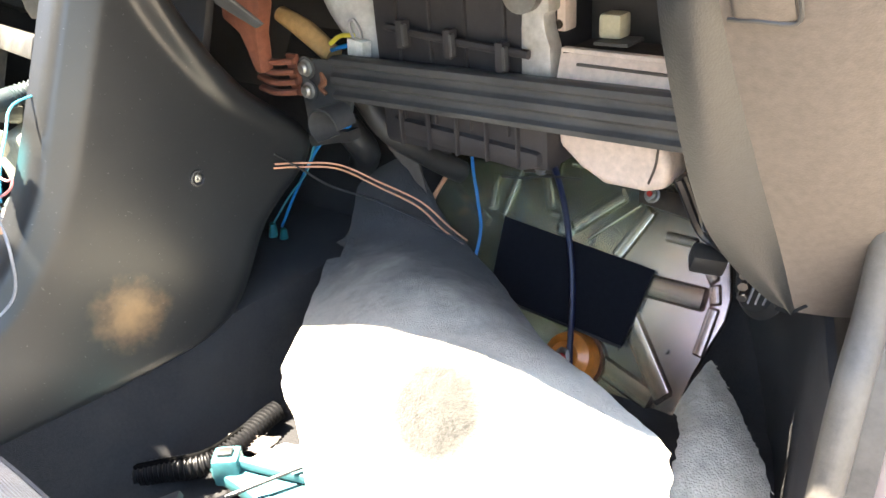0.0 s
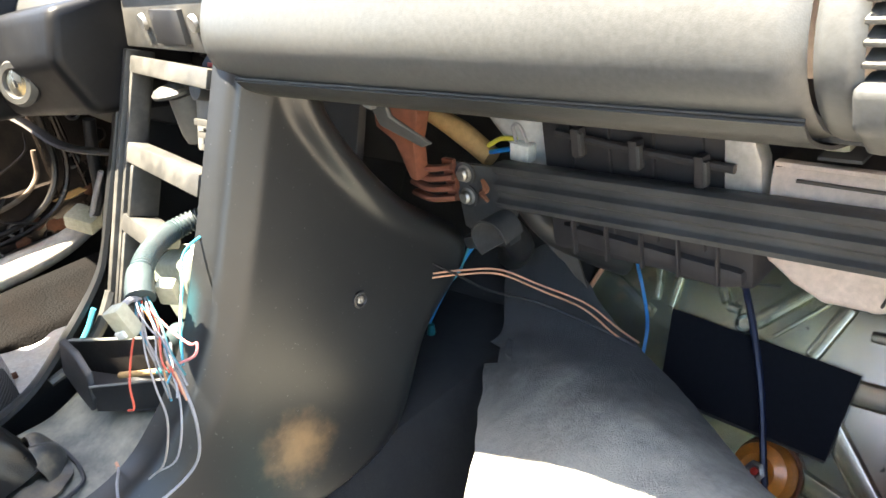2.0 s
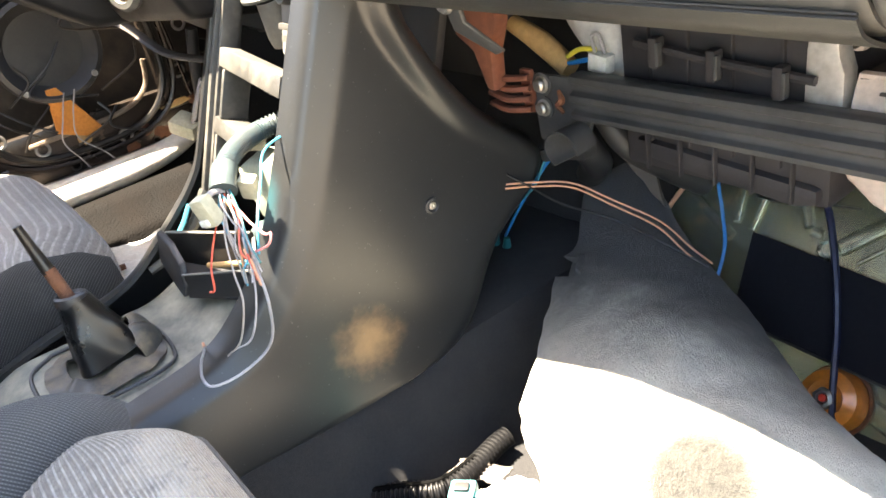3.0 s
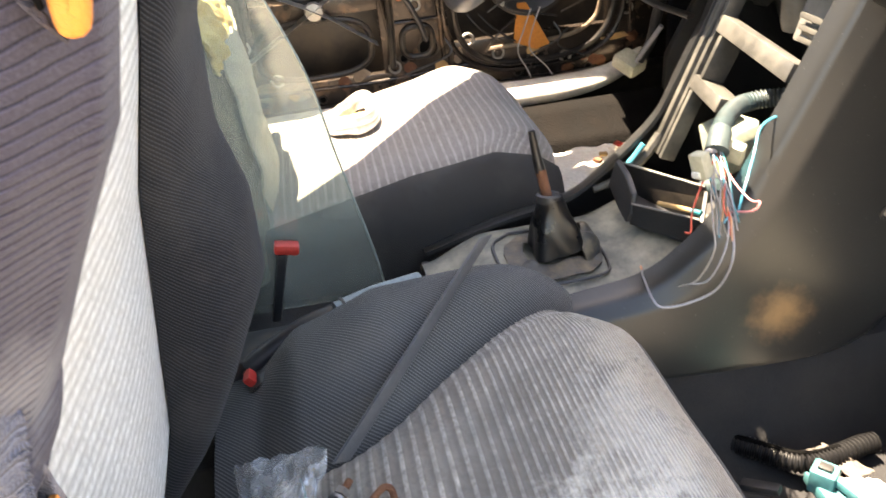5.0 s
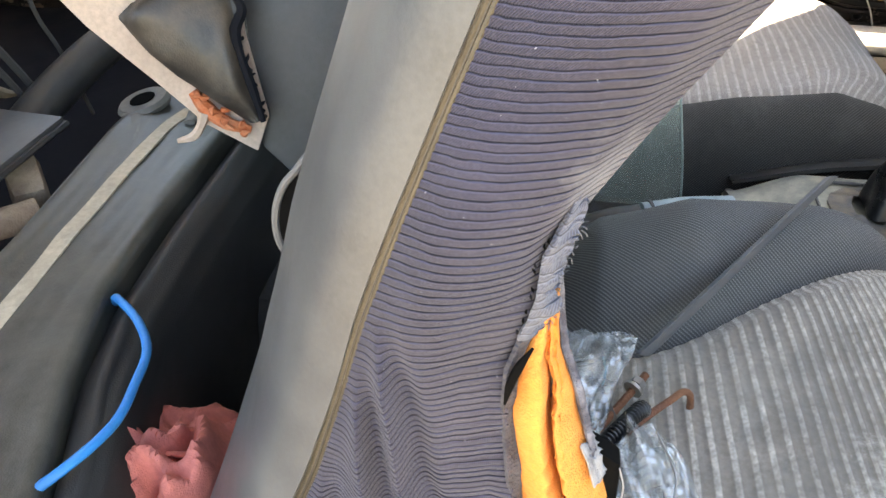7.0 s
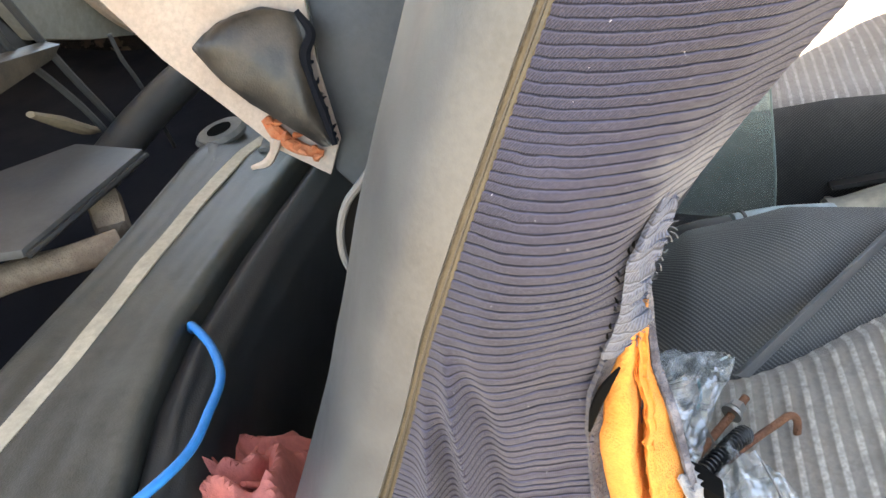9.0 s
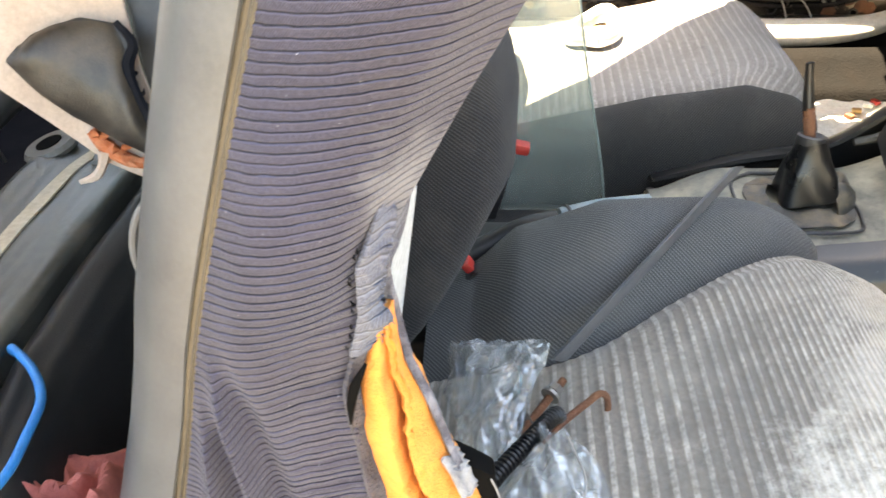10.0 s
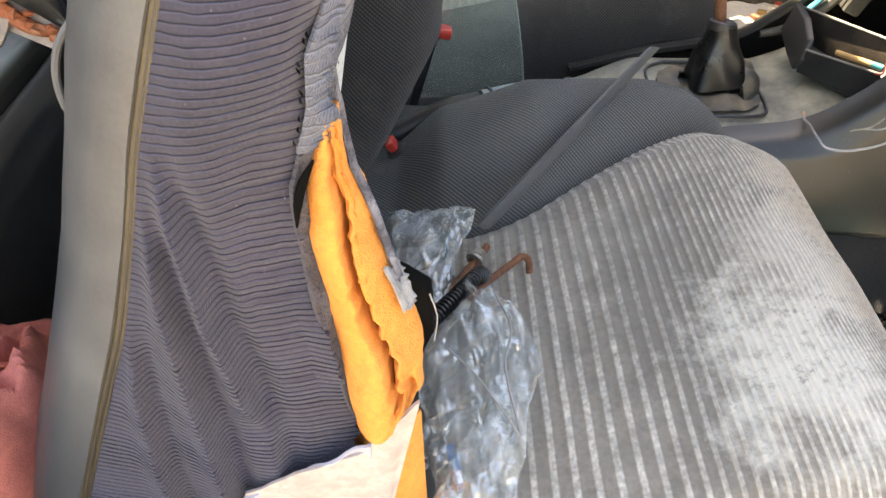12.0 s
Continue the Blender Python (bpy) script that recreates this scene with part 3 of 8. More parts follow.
def part(name, geo, material, parent, label=""):
    ob = new(name, meshed_up(name, geo, material))
    ob.parent = parent
    if parent.data is None:
        ob.matrix_parent_inverse = Matrix.Translation(-parent.location)
    return tagged(ob, label)


def spline(pts, n):
    """n points evenly spread over a Catmull-Rom curve through pts."""
    p = np.array(pts, dtype=float)
    if len(p) == 2:
        return p[0] + (p[1] - p[0]) * np.linspace(0, 1, n)[:, None]
    q = np.vstack([2 * p[0] - p[1], p, 2 * p[-1] - p[-2]])
    out = []
    for s in np.linspace(0, len(p) - 1, n):
        i = min(int(s), len(p) - 2)
        t = s - i
        a, b, c, d = q[i:i + 4]
        out.append(0.5 * (2 * b + (c - a) * t + (2 * a - 5 * b + 4 * c - d) * t * t + (3 * b - a - 3 * c + d) * t ** 3))
    return np.array(out)


def tube(pts, r, n=48, seg=8, rings=0.0, pitch=0.004, flat=1.0):
    """A round cord through pts. r: one radius or one for each point; rings: depth of corrugation; flat: height to width."""
    c = spline(pts, n)
    rad = np.interp(np.linspace(0, 1, n), np.linspace(0, 1, len(r)), r) if hasattr(r, "__len__") else np.full(n, float(r))
    step = np.linalg.norm(np.diff(c, axis=0), axis=1)
    run = np.concatenate([[0], np.cumsum(step)])
    if rings:
        m = max(8, int(run[-1] / pitch * 4))
        s = np.linspace(0, run[-1], m)
        c = np.stack([np.interp(s, run, c[:, k]) for k in range(3)], 1)
        rad = np.interp(s, run, rad) + rings * np.sign(np.sin(2 * np.pi * s / pitch)) * 0.5
        n = m
    tan = np.gradient(c, axis=0)
    tan /= np.linalg.norm(tan, axis=1)[:, None] + 1e-12
    up = np.array([0.0, 0.0, 1.0]) if abs(tan[0][2]) < 0.9 else np.array([1.0, 0, 0])
    v, f = [], []
    for i in range(n):
        up = up - tan[i] * np.dot(up, tan[i])
        up /= np.linalg.norm(up) + 1e-12
        side = np.cross(tan[i], up)
        for k in range(seg):
            a = 2 * np.pi * k / seg
            v.append(c[i] + rad[i] * (math.cos(a) * side + flat * math.sin(a) * up))
    for i in range(n - 1):
        for k in range(seg):
            a, b = i * seg + k, i * seg + (k + 1) % seg
            f.append((a, b, b + seg, a + seg))
    f.append(tuple(range(seg))[::-1])
    f.append(tuple(range((n - 1) * seg, n * seg)))
    return v, f, None


def sheet(fn, nu, nv, thick=0.004, measure=None):
    """A solid sheet: fn(u, v) gives the outer face for u, v in 0..1; thick goes inward. measure: (across, along) in metres for the cloth's own scale."""
    us, vs = np.linspace(0, 1, nu), np.linspace(0, 1, nv)
    p = np.array([[fn(u, v) for u in us] for v in vs], dtype=float)
    du, dv = np.gradient(p, axis=1), np.gradient(p, axis=0)
    nrm = np.cross(du, dv)
    nrm /= np.linalg.norm(nrm, axis=2)[:, :, None] + 1e-12
    inner = p - nrm * thick
    if measure is None:
        su = np.concatenate([np.zeros((nv, 1)), np.cumsum(np.linalg.norm(np.diff(p, axis=1), axis=2), axis=1)], 1)
        sv = np.concatenate([np.zeros((1, nu)), np.cumsum(np.linalg.norm(np.diff(p, axis=0), axis=2), axis=0)], 0)
        mid = su[:, nu // 2:nu // 2 + 1]
        uv = np.stack([su - mid, np.repeat(sv[:, nu // 2:nu // 2 + 1], nu, 1)], 2)
    else:
        run = measure[1] if callable(measure[1]) else (lambda u, v: v * measure[1])
        uv = np.array([[(u * measure[0], run(u, v)) for u in us] for v in vs], dtype=float)
    v = np.concatenate([p.reshape(-1, 3), inner.reshape(-1, 3)])
    uvs = np.concatenate([uv.reshape(-1, 2)] * 2)
    k = nu * nv
    f = []
    for j in range(nv - 1):
        for i in range(nu - 1):
            a = j * nu + i
            f.append((a, a + 1, a + nu + 1, a + nu))
            f.append((k + a, k + a + nu, k + a + nu + 1, k + a + 1))
    for i in range(nu - 1):
        f.append((i, k + i, k + i + 1, i + 1))
        a = (nv - 1) * nu + i
        f.append((a, a + 1, k + a + 1, k + a))
    for j in range(nv - 1):
        a = j * nu
        f.append((a, a + nu, k + a + nu, k + a))
        a += nu - 1
        f.append((a, k + a, k + a + nu, a + nu))
    return v, f, uvs


def block(size, at=(0, 0, 0), turn=(0, 0, 0), bevel=0.003, segs=2):
    """A bevelled box, centred at a place."""
    bm = bmesh.new()
    bmesh.ops.create_cube(bm, size=1.0, matrix=Matrix.Diagonal((*size, 1)))
    if bevel:
        bmesh.ops.bevel(bm, geom=bm.edges[:], offset=min(bevel, min(size) * 0.45), segments=segs, affect="EDGES", profile=0.6)
    bm.transform(pose(*at, *turn))
    return bm


def prism(outline, way, bevel=0.003, segs=2):
    """A slab: a 3D outline (flat, in order) pushed along a vector, edges bevelled."""
    bm = bmesh.new()
    face = bm.faces.new([bm.verts.new(p) for p in outline])
    res = bmesh.ops.extrude_face_region(bm, geom=[face])
    bmesh.ops.translate(bm, verts=[g for g in res["geom"] if isinstance(g, bmesh.types.BMVert)], vec=way)
    bmesh.ops.recalc_face_normals(bm, faces=bm.faces[:])
    if bevel:
        bmesh.ops.bevel(bm, geom=bm.edges[:], offset=bevel, segments=segs, affect="EDGES", profile=0.6)
    return bm


def turned(profile, m, n=28):
    """A body of revolution: (radius, height) pairs round the z axis of the pose m."""
    v, f = [], []
    for r, z in profile:
        for k in range(n):
            a = 2 * math.pi * k / n
            v.append(m @ Vector((r * math.cos(a), r * math.sin(a), z)))
    for j in range(len(profile) - 1):
        for k in range(n):
            a, b = j * n + k, j * n + (k + 1) % n
            f.append((a, b, b + n, a + n))
    f.append(tuple(range(n))[::-1])
    f.append(tuple(range((len(profile) - 1) * n, len(profile) * n)))
    return v, f, None


def facing(at, way, spin=0.0):
    """A pose at a place whose z axis points along way."""
    return Matrix.Translation(at) @ Vector(way).to_track_quat("Z", "Y").to_matrix().to_4x4() @ Matrix.Rotation(spin, 4, "Z")


def rough_at(p, scale, amount):
    return amount * noise.noise(Vector(p) * scale)


def smooth(a, b, t):
    t = min(1.0, max(0.0, (t - a) / (b - a)))
    return t * t * (3 - 2 * t)


def along(table, key):
    """Linear look-up in ((key, value...), ...) rows."""
    keys = [r[0] for r in table]
    return [float(np.interp(key, keys, [r[i] for r in table])) for i in range(1, len(table[0]))]


# ---- the setting: ground, floor, body shell ----
def slab(name, lo, hi, material, label, bevel=0.004):
    size = [b - a for a, b in zip(lo, hi)]
    mid = [(a + b) / 2 for a, b in zip(lo, hi)]
    return solid(name, block(size, mid, bevel=bevel), material, label, name.split("_")[0], "structure")


def ground_sheet():
    v = [(-400, -400, -0.42), (400, -400, -0.42), (400, 400, -0.42), (-400, 400, -0.42)]
    return solid("ground", (v, [(0, 1, 2, 3)], None), GROUND, "dusty pale earth yard around the car", "ground", "structure")


ground_sheet()


def floor_pan():
    """Footwell carpet, rising over the tunnel and up the toe board."""
    def f(u, v):
        x = -0.72 + 1.44 * u
        y = -0.69 + 1.47 * v
        z = -0.012 + 0.112 * (smooth(0.215, 0.15, abs(x)))
        toe = max(0.0, y - 0.622)
        z += toe * 1.6
        z += 0.006 * noise.noise(Vector((x * 6, y * 6, 0))) + 0.002 * noise.noise(Vector((x * 30, y * 30, 3)))
        return x, y, z
    return solid("floor", sheet(f, 90, 90, 0.01), CARPET, "worn black carpet of the car floor and tunnel", "floor", "structure")


floor_pan()
# firewall behind the dash
slab("wall_front", (-0.74, 0.76, -0.02), (0.74, 0.8, 0.72), BLACK, "black sound-deadened firewall behind the dashboard")


def roof_panel():
    """Unseen roof slab, closed above the camera's way; its driver's side edge is cut to shape sun and shade."""
    # outline chosen for where sun falls on the seat and rear floor
    pts = [(-0.82, -1.78), (-0.82, -1.05), (-0.42, -0.85), (-0.4, -0.5), (-0.45, -0.33), (-0.56, -0.19), (-0.66, -0.06), (-0.62, 0.0), (-0.32, 0.01), (0.0, 0.02), (0.5, 0.0), (0.58, -0.1), (0.58, -1.78)]
    return solid("ceiling", prism([(x, y, 1.0) for x, y in pts], (0, 0, 0.035), 0.01), HEADLINER, "unseen pale grey roof slab, its outline cut to block and let in sun", "ceiling", "structure")


roof_panel()


def pillar(name, pts, r, material, label):
    return solid(name, tube(pts, r, 24, 10), material, label, "pillar", "structure")


pillar("pillar_left_front", [(-0.6, -0.02, 1.02), (-0.68, 0.35, 0.85), (-0.74, 0.78, 0.66)], 0.03, BODY, "painted windscreen pillar on the driver's side")
pillar("pillar_right_front", [(0.6, -0.02, 1.02), (0.75, 0.35, 0.85), (0.82, 0.78, 0.66)], 0.03, BODY, "painted windscreen pillar on the passenger's side")
pillar("pillar_right_rear", [(0.58, -1.0, 1.0), (0.72, -0.98, 0.6), (0.74, -0.95, -0.1)], 0.05, BODY, "painted centre door pillar beside the rear seat")
pillar("pillar_left_rear", [(-0.52, -0.72, 1.0), (-0.68, -0.68, 0.6), (-0.72, -0.62, -0.1)], 0.05, DOORMETAL, "bare dark centre door pillar on the driver's side")
slab("wall_left_front", (-0.76, 0.52, -0.02), (-0.715, 0.76, 0.62), MATDARK, "black side wall of the driver's footwell")
slab("wall_rear", (-0.75, -1.75, -0.1), (0.75, -1.7, 0.7), BLACK, "black trimmed wall at the back of the load space")
slab("wall_left_rear", (-0.78, -1.75, -0.1), (-0.72, -0.62, 0.56), DOORMETAL, "bare dark side panel beside the rear seat")
slab("wall_right_rear", (0.74, -1.75, -0.1), (0.78, -1.0, 0.56), BODY, "mauve painted side panel beside the load space")


def rear_floor():
    def f(u, v):
        x, y = -0.74 + 1.48 * u, -1.72 + 0.93 * v
        return x, y, 0.09 + 0.01 * noise.noise(Vector((x * 5, y * 5, 8)))
    return solid("floor_rear", sheet(f, 30, 24, 0.01), MATDARK, "black bare floor under the missing rear bench", "floor", "structure")


rear_floor()


def sill(side):
    """Door sill: dark grained side deepened for shade, tread on top coloured as sunlit."""
    s = thing("sill_left", "grained dark door sill, its tread coloured as sunlit and its side as shaded", "door sill", (side * 0.64, 0, 0), kind="structure")
    def f(u, v):
        y = -0.62 + 1.1 * v
        a = u * math.pi / 2
        x = 0.487 + 0.115 * u ** 0.75 + 0.004 * math.sin(6 * v) + 0.02 * smooth(0.93, 1.0, u)
        z = -0.02 + 0.1 * smooth(0.0, 0.3, u) + 0.052 * u ** 1.4
        return side * x, y, z
    part("side_trim", sheet(f, 16, 40, 0.004), SILLSIDE, s)
    part("tread", tube([(side * 0.66, -0.47, 0.147), (side * 0.66, -0.2, 0.149), (side * 0.66, 0.1, 0.149), (side * 0.661, 0.27, 0.15), (side * 0.672, 0.37, 0.16), (side * 0.69, 0.45, 0.19)], (0.041, 0.042, 0.042, 0.04, 0.03, 0.016), 60, 18, flat=0.55), SUNLIT_TREAD, s, "sill tread coloured as sunlit")
    part("rail", block((0.05, 1.2, 0.22), (side * 0.71, -0.05, 0.05), bevel=0.012), BODY if side > 0 else DARKMETAL, s)
    return s


sill(-1)


def right_sill():
    s = thing("sill_right", "mauve painted door sill with a grey rubber edge", "door sill", (0.72, 0, 0), kind="structure")
    part("rail", block((0.07, 1.5, 0.16), (0.735, -0.35, -0.06), bevel=0.015), BODY, s)
    part("tread", block((0.05, 1.2, 0.012), (0.7, -0.3, 0.018), bevel=0.004), SILL, s)
    return s


right_sill()


SEAL_LINE = ((-0.1, 0.29), (-0.02, 0.31), (0.17, 0.352), (0.24, 0.37), (0.3, 0.4), (0.5, 0.43), (0.7, 0.462))


def hinge_post():
    """Front door post beside the passenger's footwell, with the rubber door seal."""
    s = thing("door_post", "mauve painted front door post with a grey rubber seal", "door post", (0.78, 0.45, 0), kind="structure")
    out = [(0.775, 0.33, 0.0), (0.775, 0.39, 0.28), (0.775, 0.43, 0.5), (0.775, 0.47, 0.7), (0.775, 0.75, 0.7), (0.775, 0.75, -0.1), (0.775, 0.33, -0.1)]
    part("post", prism(out, (0.08, 0, 0), 0.012), BODY, s)
    part("seal", tube([(0.758, 0.31, -0.02), (0.758, 0.352, 0.17), (0.758, 0.37, 0.24), (0.758, 0.4, 0.3), (0.758, 0.43, 0.5), (0.758, 0.46, 0.68)], 0.0105, 40, 10), SEALING, s, "grey rubber door seal")

    def flange(u, v):
        z = -0.1 + 0.8 * v
        return 0.752 + 0.03 * u, along(SEAL_LINE, z)[0] + 0.009, z
    part("flange", sheet(flange, 4, 24, -0.004), SEALING, s)
    return s


hinge_post()


def kick_panel():
    s = thing("kick_panel", "black carpeted kick panel with a round black grommet", "kick panel", (0.7, 0.5, 0), kind="structure")
    def f(u, v):
        x, y = spline([(0.754, 0.37), (0.727, 0.45), (0.7, 0.54), (0.655, 0.63), (0.58, 0.71)], 41)[int(round(u * 40))]
        z = -0.02 + (0.25 + 0.25 * smooth(0.3, 0.6, u)) * v
        y += (along(SEAL_LINE, z)[0] + 0.012 - 0.37) * (1 - u) ** 2
        return x + 0.004 * noise.noise(Vector((y * 12, z * 12, 1))), y, z
    part("panel", sheet(f, 41, 24, 0.006), CARPET, s)
    hub = facing((0.64, 0.6, 0.164), (-0.55, -0.8, 0.25))
    part("grommet", turned([(0.0, 0.0), (0.03, 0.0), (0.033, 0.006), (0.026, 0.012), (0.0, 0.01)], hub, 28), BLACK, s, "round black grommet with scratched bars")
    for k in range(-2, 3):
        e = hub @ Matrix.Translation((k * 0.009, 0, 0.0125))
        h = 0.02 - abs(k) * 0.004
        part("bar", tube([e @ Vector((0, -h, 0)), e @ Vector((0.002, h, 0))], 0.0011, 6, 5), W_GREY, s)
    return s


kick_panel()


# ---- dashboard ----
def dashboard():
    d = thing("dashboard", "grey grained dashboard with its glovebox removed", "dashboard", (0.2, 0.4, 0.48))
    prof = [(0.352, 0.466), (0.325, 0.473), (0.302, 0.484), (0.287, 0.502), (0.282, 0.52), (0.286, 0.542), (0.3, 0.566), (0.328, 0.59), (0.38, 0.612), (0.5, 0.636), (0.77, 0.652)]
    curve = spline(prof, 60)

    def face(x0, x1, crown):
        def f(u, v):
            y, z = curve[min(59, int(round(v * 59)))]
            x = x0 + (x1 - x0) * u
            edge = min(u, 1 - u) * (x1 - x0)
            y += crown * (1 - min(1.0, edge / 0.006)) ** 2
            return x, y + 0.0008 * noise.noise(Vector((x * 9, v * 6, 1))), z
        return f
    part("passenger_fascia", sheet(face(0.114, 0.583, 0.006), 60, 60, 0.006), DASH, d)
    part("end_fascia", sheet(face(0.586, 0.605, 0.004), 10, 60, 0.006), DASH, d)
    part("driver_fascia", sheet(face(-0.72, -0.112, 0.006), 40, 60, 0.006), DASH, d)
    part("centre_top", prism([(-0.112, 0.325, 0.612), (0.128, 0.3, 0.612), (0.128, 0.77, 0.652), (-0.112, 0.77, 0.652)], (0, 0, -0.012), 0.004), DASH, d)
    # lower band, its downturned shade put into a darker tone, under a fine moulded lip
    low = spline([(0.353, 0.4635), (0.324, 0.4705), (0.3, 0.4815), (0.2915, 0.4915)], 13)

    def band(u, v):
        y, z = low[int(round(v * 12))]
        return 0.118 + 0.464 * u, y, z
    part("lower_band", sheet(band, 12, 13, -0.002), DASH_SHADED, d)
    part("moulded_lip", tube([(0.118 + 0.0464 * k, 0.2912, 0.4925) for k in range(11)], 0.0008, 30, 6), DASH_SHADED, d)
    # below the face, the dark lip over the open glovebox
    part("lip", prism([(0.14, 0.327, 0.47), (0.14, 0.36, 0.462), (0.14, 0.4, 0.472), (0.14, 0.4, 0.48), (0.14, 0.33, 0.478)], (0.555, 0, 0), 0.003), DASH_SHADED, d)
    # vent surround
    x0, x1, z0, z1 = 0.604, 0.669, 0.511, 0.575
    part("vent_sill", prism([(x0 - 0.002, 0.302, 0.476), (x0 - 0.002, 0.282, 0.492), (x0 - 0.002, 0.279, z0), (x0 - 0.002, 0.3, z0 + 0.002), (x0 - 0.002, 0.35, 0.48), (x0 - 0.002, 0.345, 0.466)], (x1 - x0 + 0.006, 0, 0), 0.005, 3), DASH, d)
    part("vent_top", prism([(x0 - 0.002, 0.276, z1), (x0 - 0.002, 0.284, 0.6), (x0 - 0.002, 0.32, 0.618), (x0 - 0.002, 0.77, 0.652), (x0 - 0.002, 0.77, 0.63), (x0 - 0.002, 0.31, z1)], (x1 - x0 + 0.03, 0, 0), 0.006, 3), DASH, d)
    part("vent_side", prism([(x1, 0.298, 0.479), (x1, 0.283, 0.492), (x1, 0.2795, 0.51), (x1, 0.282, 0.54), (x1, 0.294, 0.585), (x1, 0.32, 0.605), (x1, 0.36, 0.6), (x1, 0.36, 0.48)], (0.05, 0, 0), 0.011, 4), DASH, d)
    part("vent_well", block((0.08, 0.01, 0.08), (0.637, 0.345, 0.54)), BLACK, d)
    for k in range(7):
        part("slat", block((x1 - x0, 0.013, 0.0026), (0.6365, 0.2905, 0.5195 + k * 0.0083), (17, 0, 0), 0.001), BEZEL, d)
    for x in (x0 + 0.002, x1 - 0.001):
        part("vent_wall", block((0.003, 0.05, 0.075), (x, 0.325, 0.543)), BLACK, d)
    part("vent_slider", block((0.012, 0.012, 0.012), (0.652, 0.281, 0.553), (-10, 0, 0), 0.003), BEZEL, d, "pale grey vent slider")
    oval = facing((0.638, 0.279, 0.5015), (0, -0.95, -0.3))

    def egg(a, b, h):
        return [oval @ Vector((a * math.cos(k), b * math.sin(k), h)) for k in np.linspace(0, 2 * math.pi, 25)]
    part("emblem_rim", prism(egg(0.0155, 0.0052, 0.0)[:-1], oval.to_3x3() @ Vector((0, 0, 0.0012)), 0.0005, 1), VOID, d)
    part("emblem_edge", tube(egg(0.0155, 0.0052, 0.001), 0.0009, 50, 6), DASH_SHADED, d)
    part("emblem", prism(egg(0.0085, 0.003, 0.001)[:-1], oval.to_3x3() @ Vector((0, 0, 0.002)), 0.0008, 1), BEZEL, d, "blank pale oval badge")
    # the leg that runs down beside the door: a dark rounded inner edge and a tan face
    edge_a = spline([(0.682, 0.304, 0.485), (0.685, 0.32, 0.448), (0.694, 0.358, 0.373), (0.703, 0.392, 0.308), (0.71, 0.42, 0.251)], 41)
    edge_b = spline([(0.652, 0.31, 0.482), (0.655, 0.318, 0.44), (0.662, 0.352, 0.352), (0.67, 0.383, 0.302), (0.692, 0.41, 0.262), (0.708, 0.42, 0.25)], 41)
    edge_c = spline([(0.776, 0.312, 0.494), (0.774, 0.33, 0.455), (0.772, 0.375, 0.375), (0.764, 0.42, 0.3), (0.752, 0.459, 0.24)], 41)

    def cheek(u, v):
        k = int(round(v * 40))
        p = edge_a[k] + (edge_b[k] - edge_a[k]) * u
        return p[0], p[1] - 0.005 * math.sin(math.pi * u), p[2]
    part("inner_cheek", sheet(cheek, 14, 41, 0.012), DASH_SHADED, d)

    def face_down(u, v):
        k = int(round(v * 40))
        p = edge_a[k] + (edge_c[k] - edge_a[k]) * u
        return p[0], p[1] - 0.004 * math.sin(math.pi * u), p[2]
    part("end_leg", sheet(face_down, 14, 41, -0.03), TAN, d, "tan grained end leg of the dashboard")
    part("upper_end", prism([(0.721, 0.29, 0.6), (0.721, 0.285, 0.53), (0.721, 0.31, 0.485), (0.721, 0.5, 0.485), (0.721, 0.5, 0.64), (0.721, 0.31, 0.625)], (0.055, 0, 0), 0.01, 3), TAN, d)
    def cap(u, v):
        """Rounded panel that closes the corner under the vent's end."""
        x = 0.684 + 0.034 * u
        y = 0.295 + 0.02 * v - 0.004 * math.sin(math.pi * u) + 0.01 * smooth(0.25, 0.0, u) - 0.007 * math.sin(math.pi * v)
        return x, y, 0.512 - 0.056 * v
    part("corner_cap", sheet(cap, 24, 24, -0.012), TAN, d, "tan rounded corner cap")
    part("cap_joint", tube([(0.688, 0.3135, 0.4555), (0.702, 0.311, 0.456), (0.719, 0.3145, 0.456), (0.7195, 0.3035, 0.475), (0.7195, 0.299, 0.492)], 0.0012, 30, 6), BLACK, d)
    part("side_vent_cap", prism([(0.735, 0.262, 0.65), (0.735, 0.262, 0.56), (0.735, 0.29, 0.515), (0.735, 0.36, 0.5), (0.735, 0.4, 0.66)], (0.04, 0, 0), 0.008, 3), TAN, d)
    for k in range(4):
        part("side_slat", block((0.006, 0.05, 0.004), (0.778, 0.33 + 0.008 * k, 0.6 - 0.017 * k), (20, 0, 0), 0.001), BLACK, d)
    return d


dashboard()


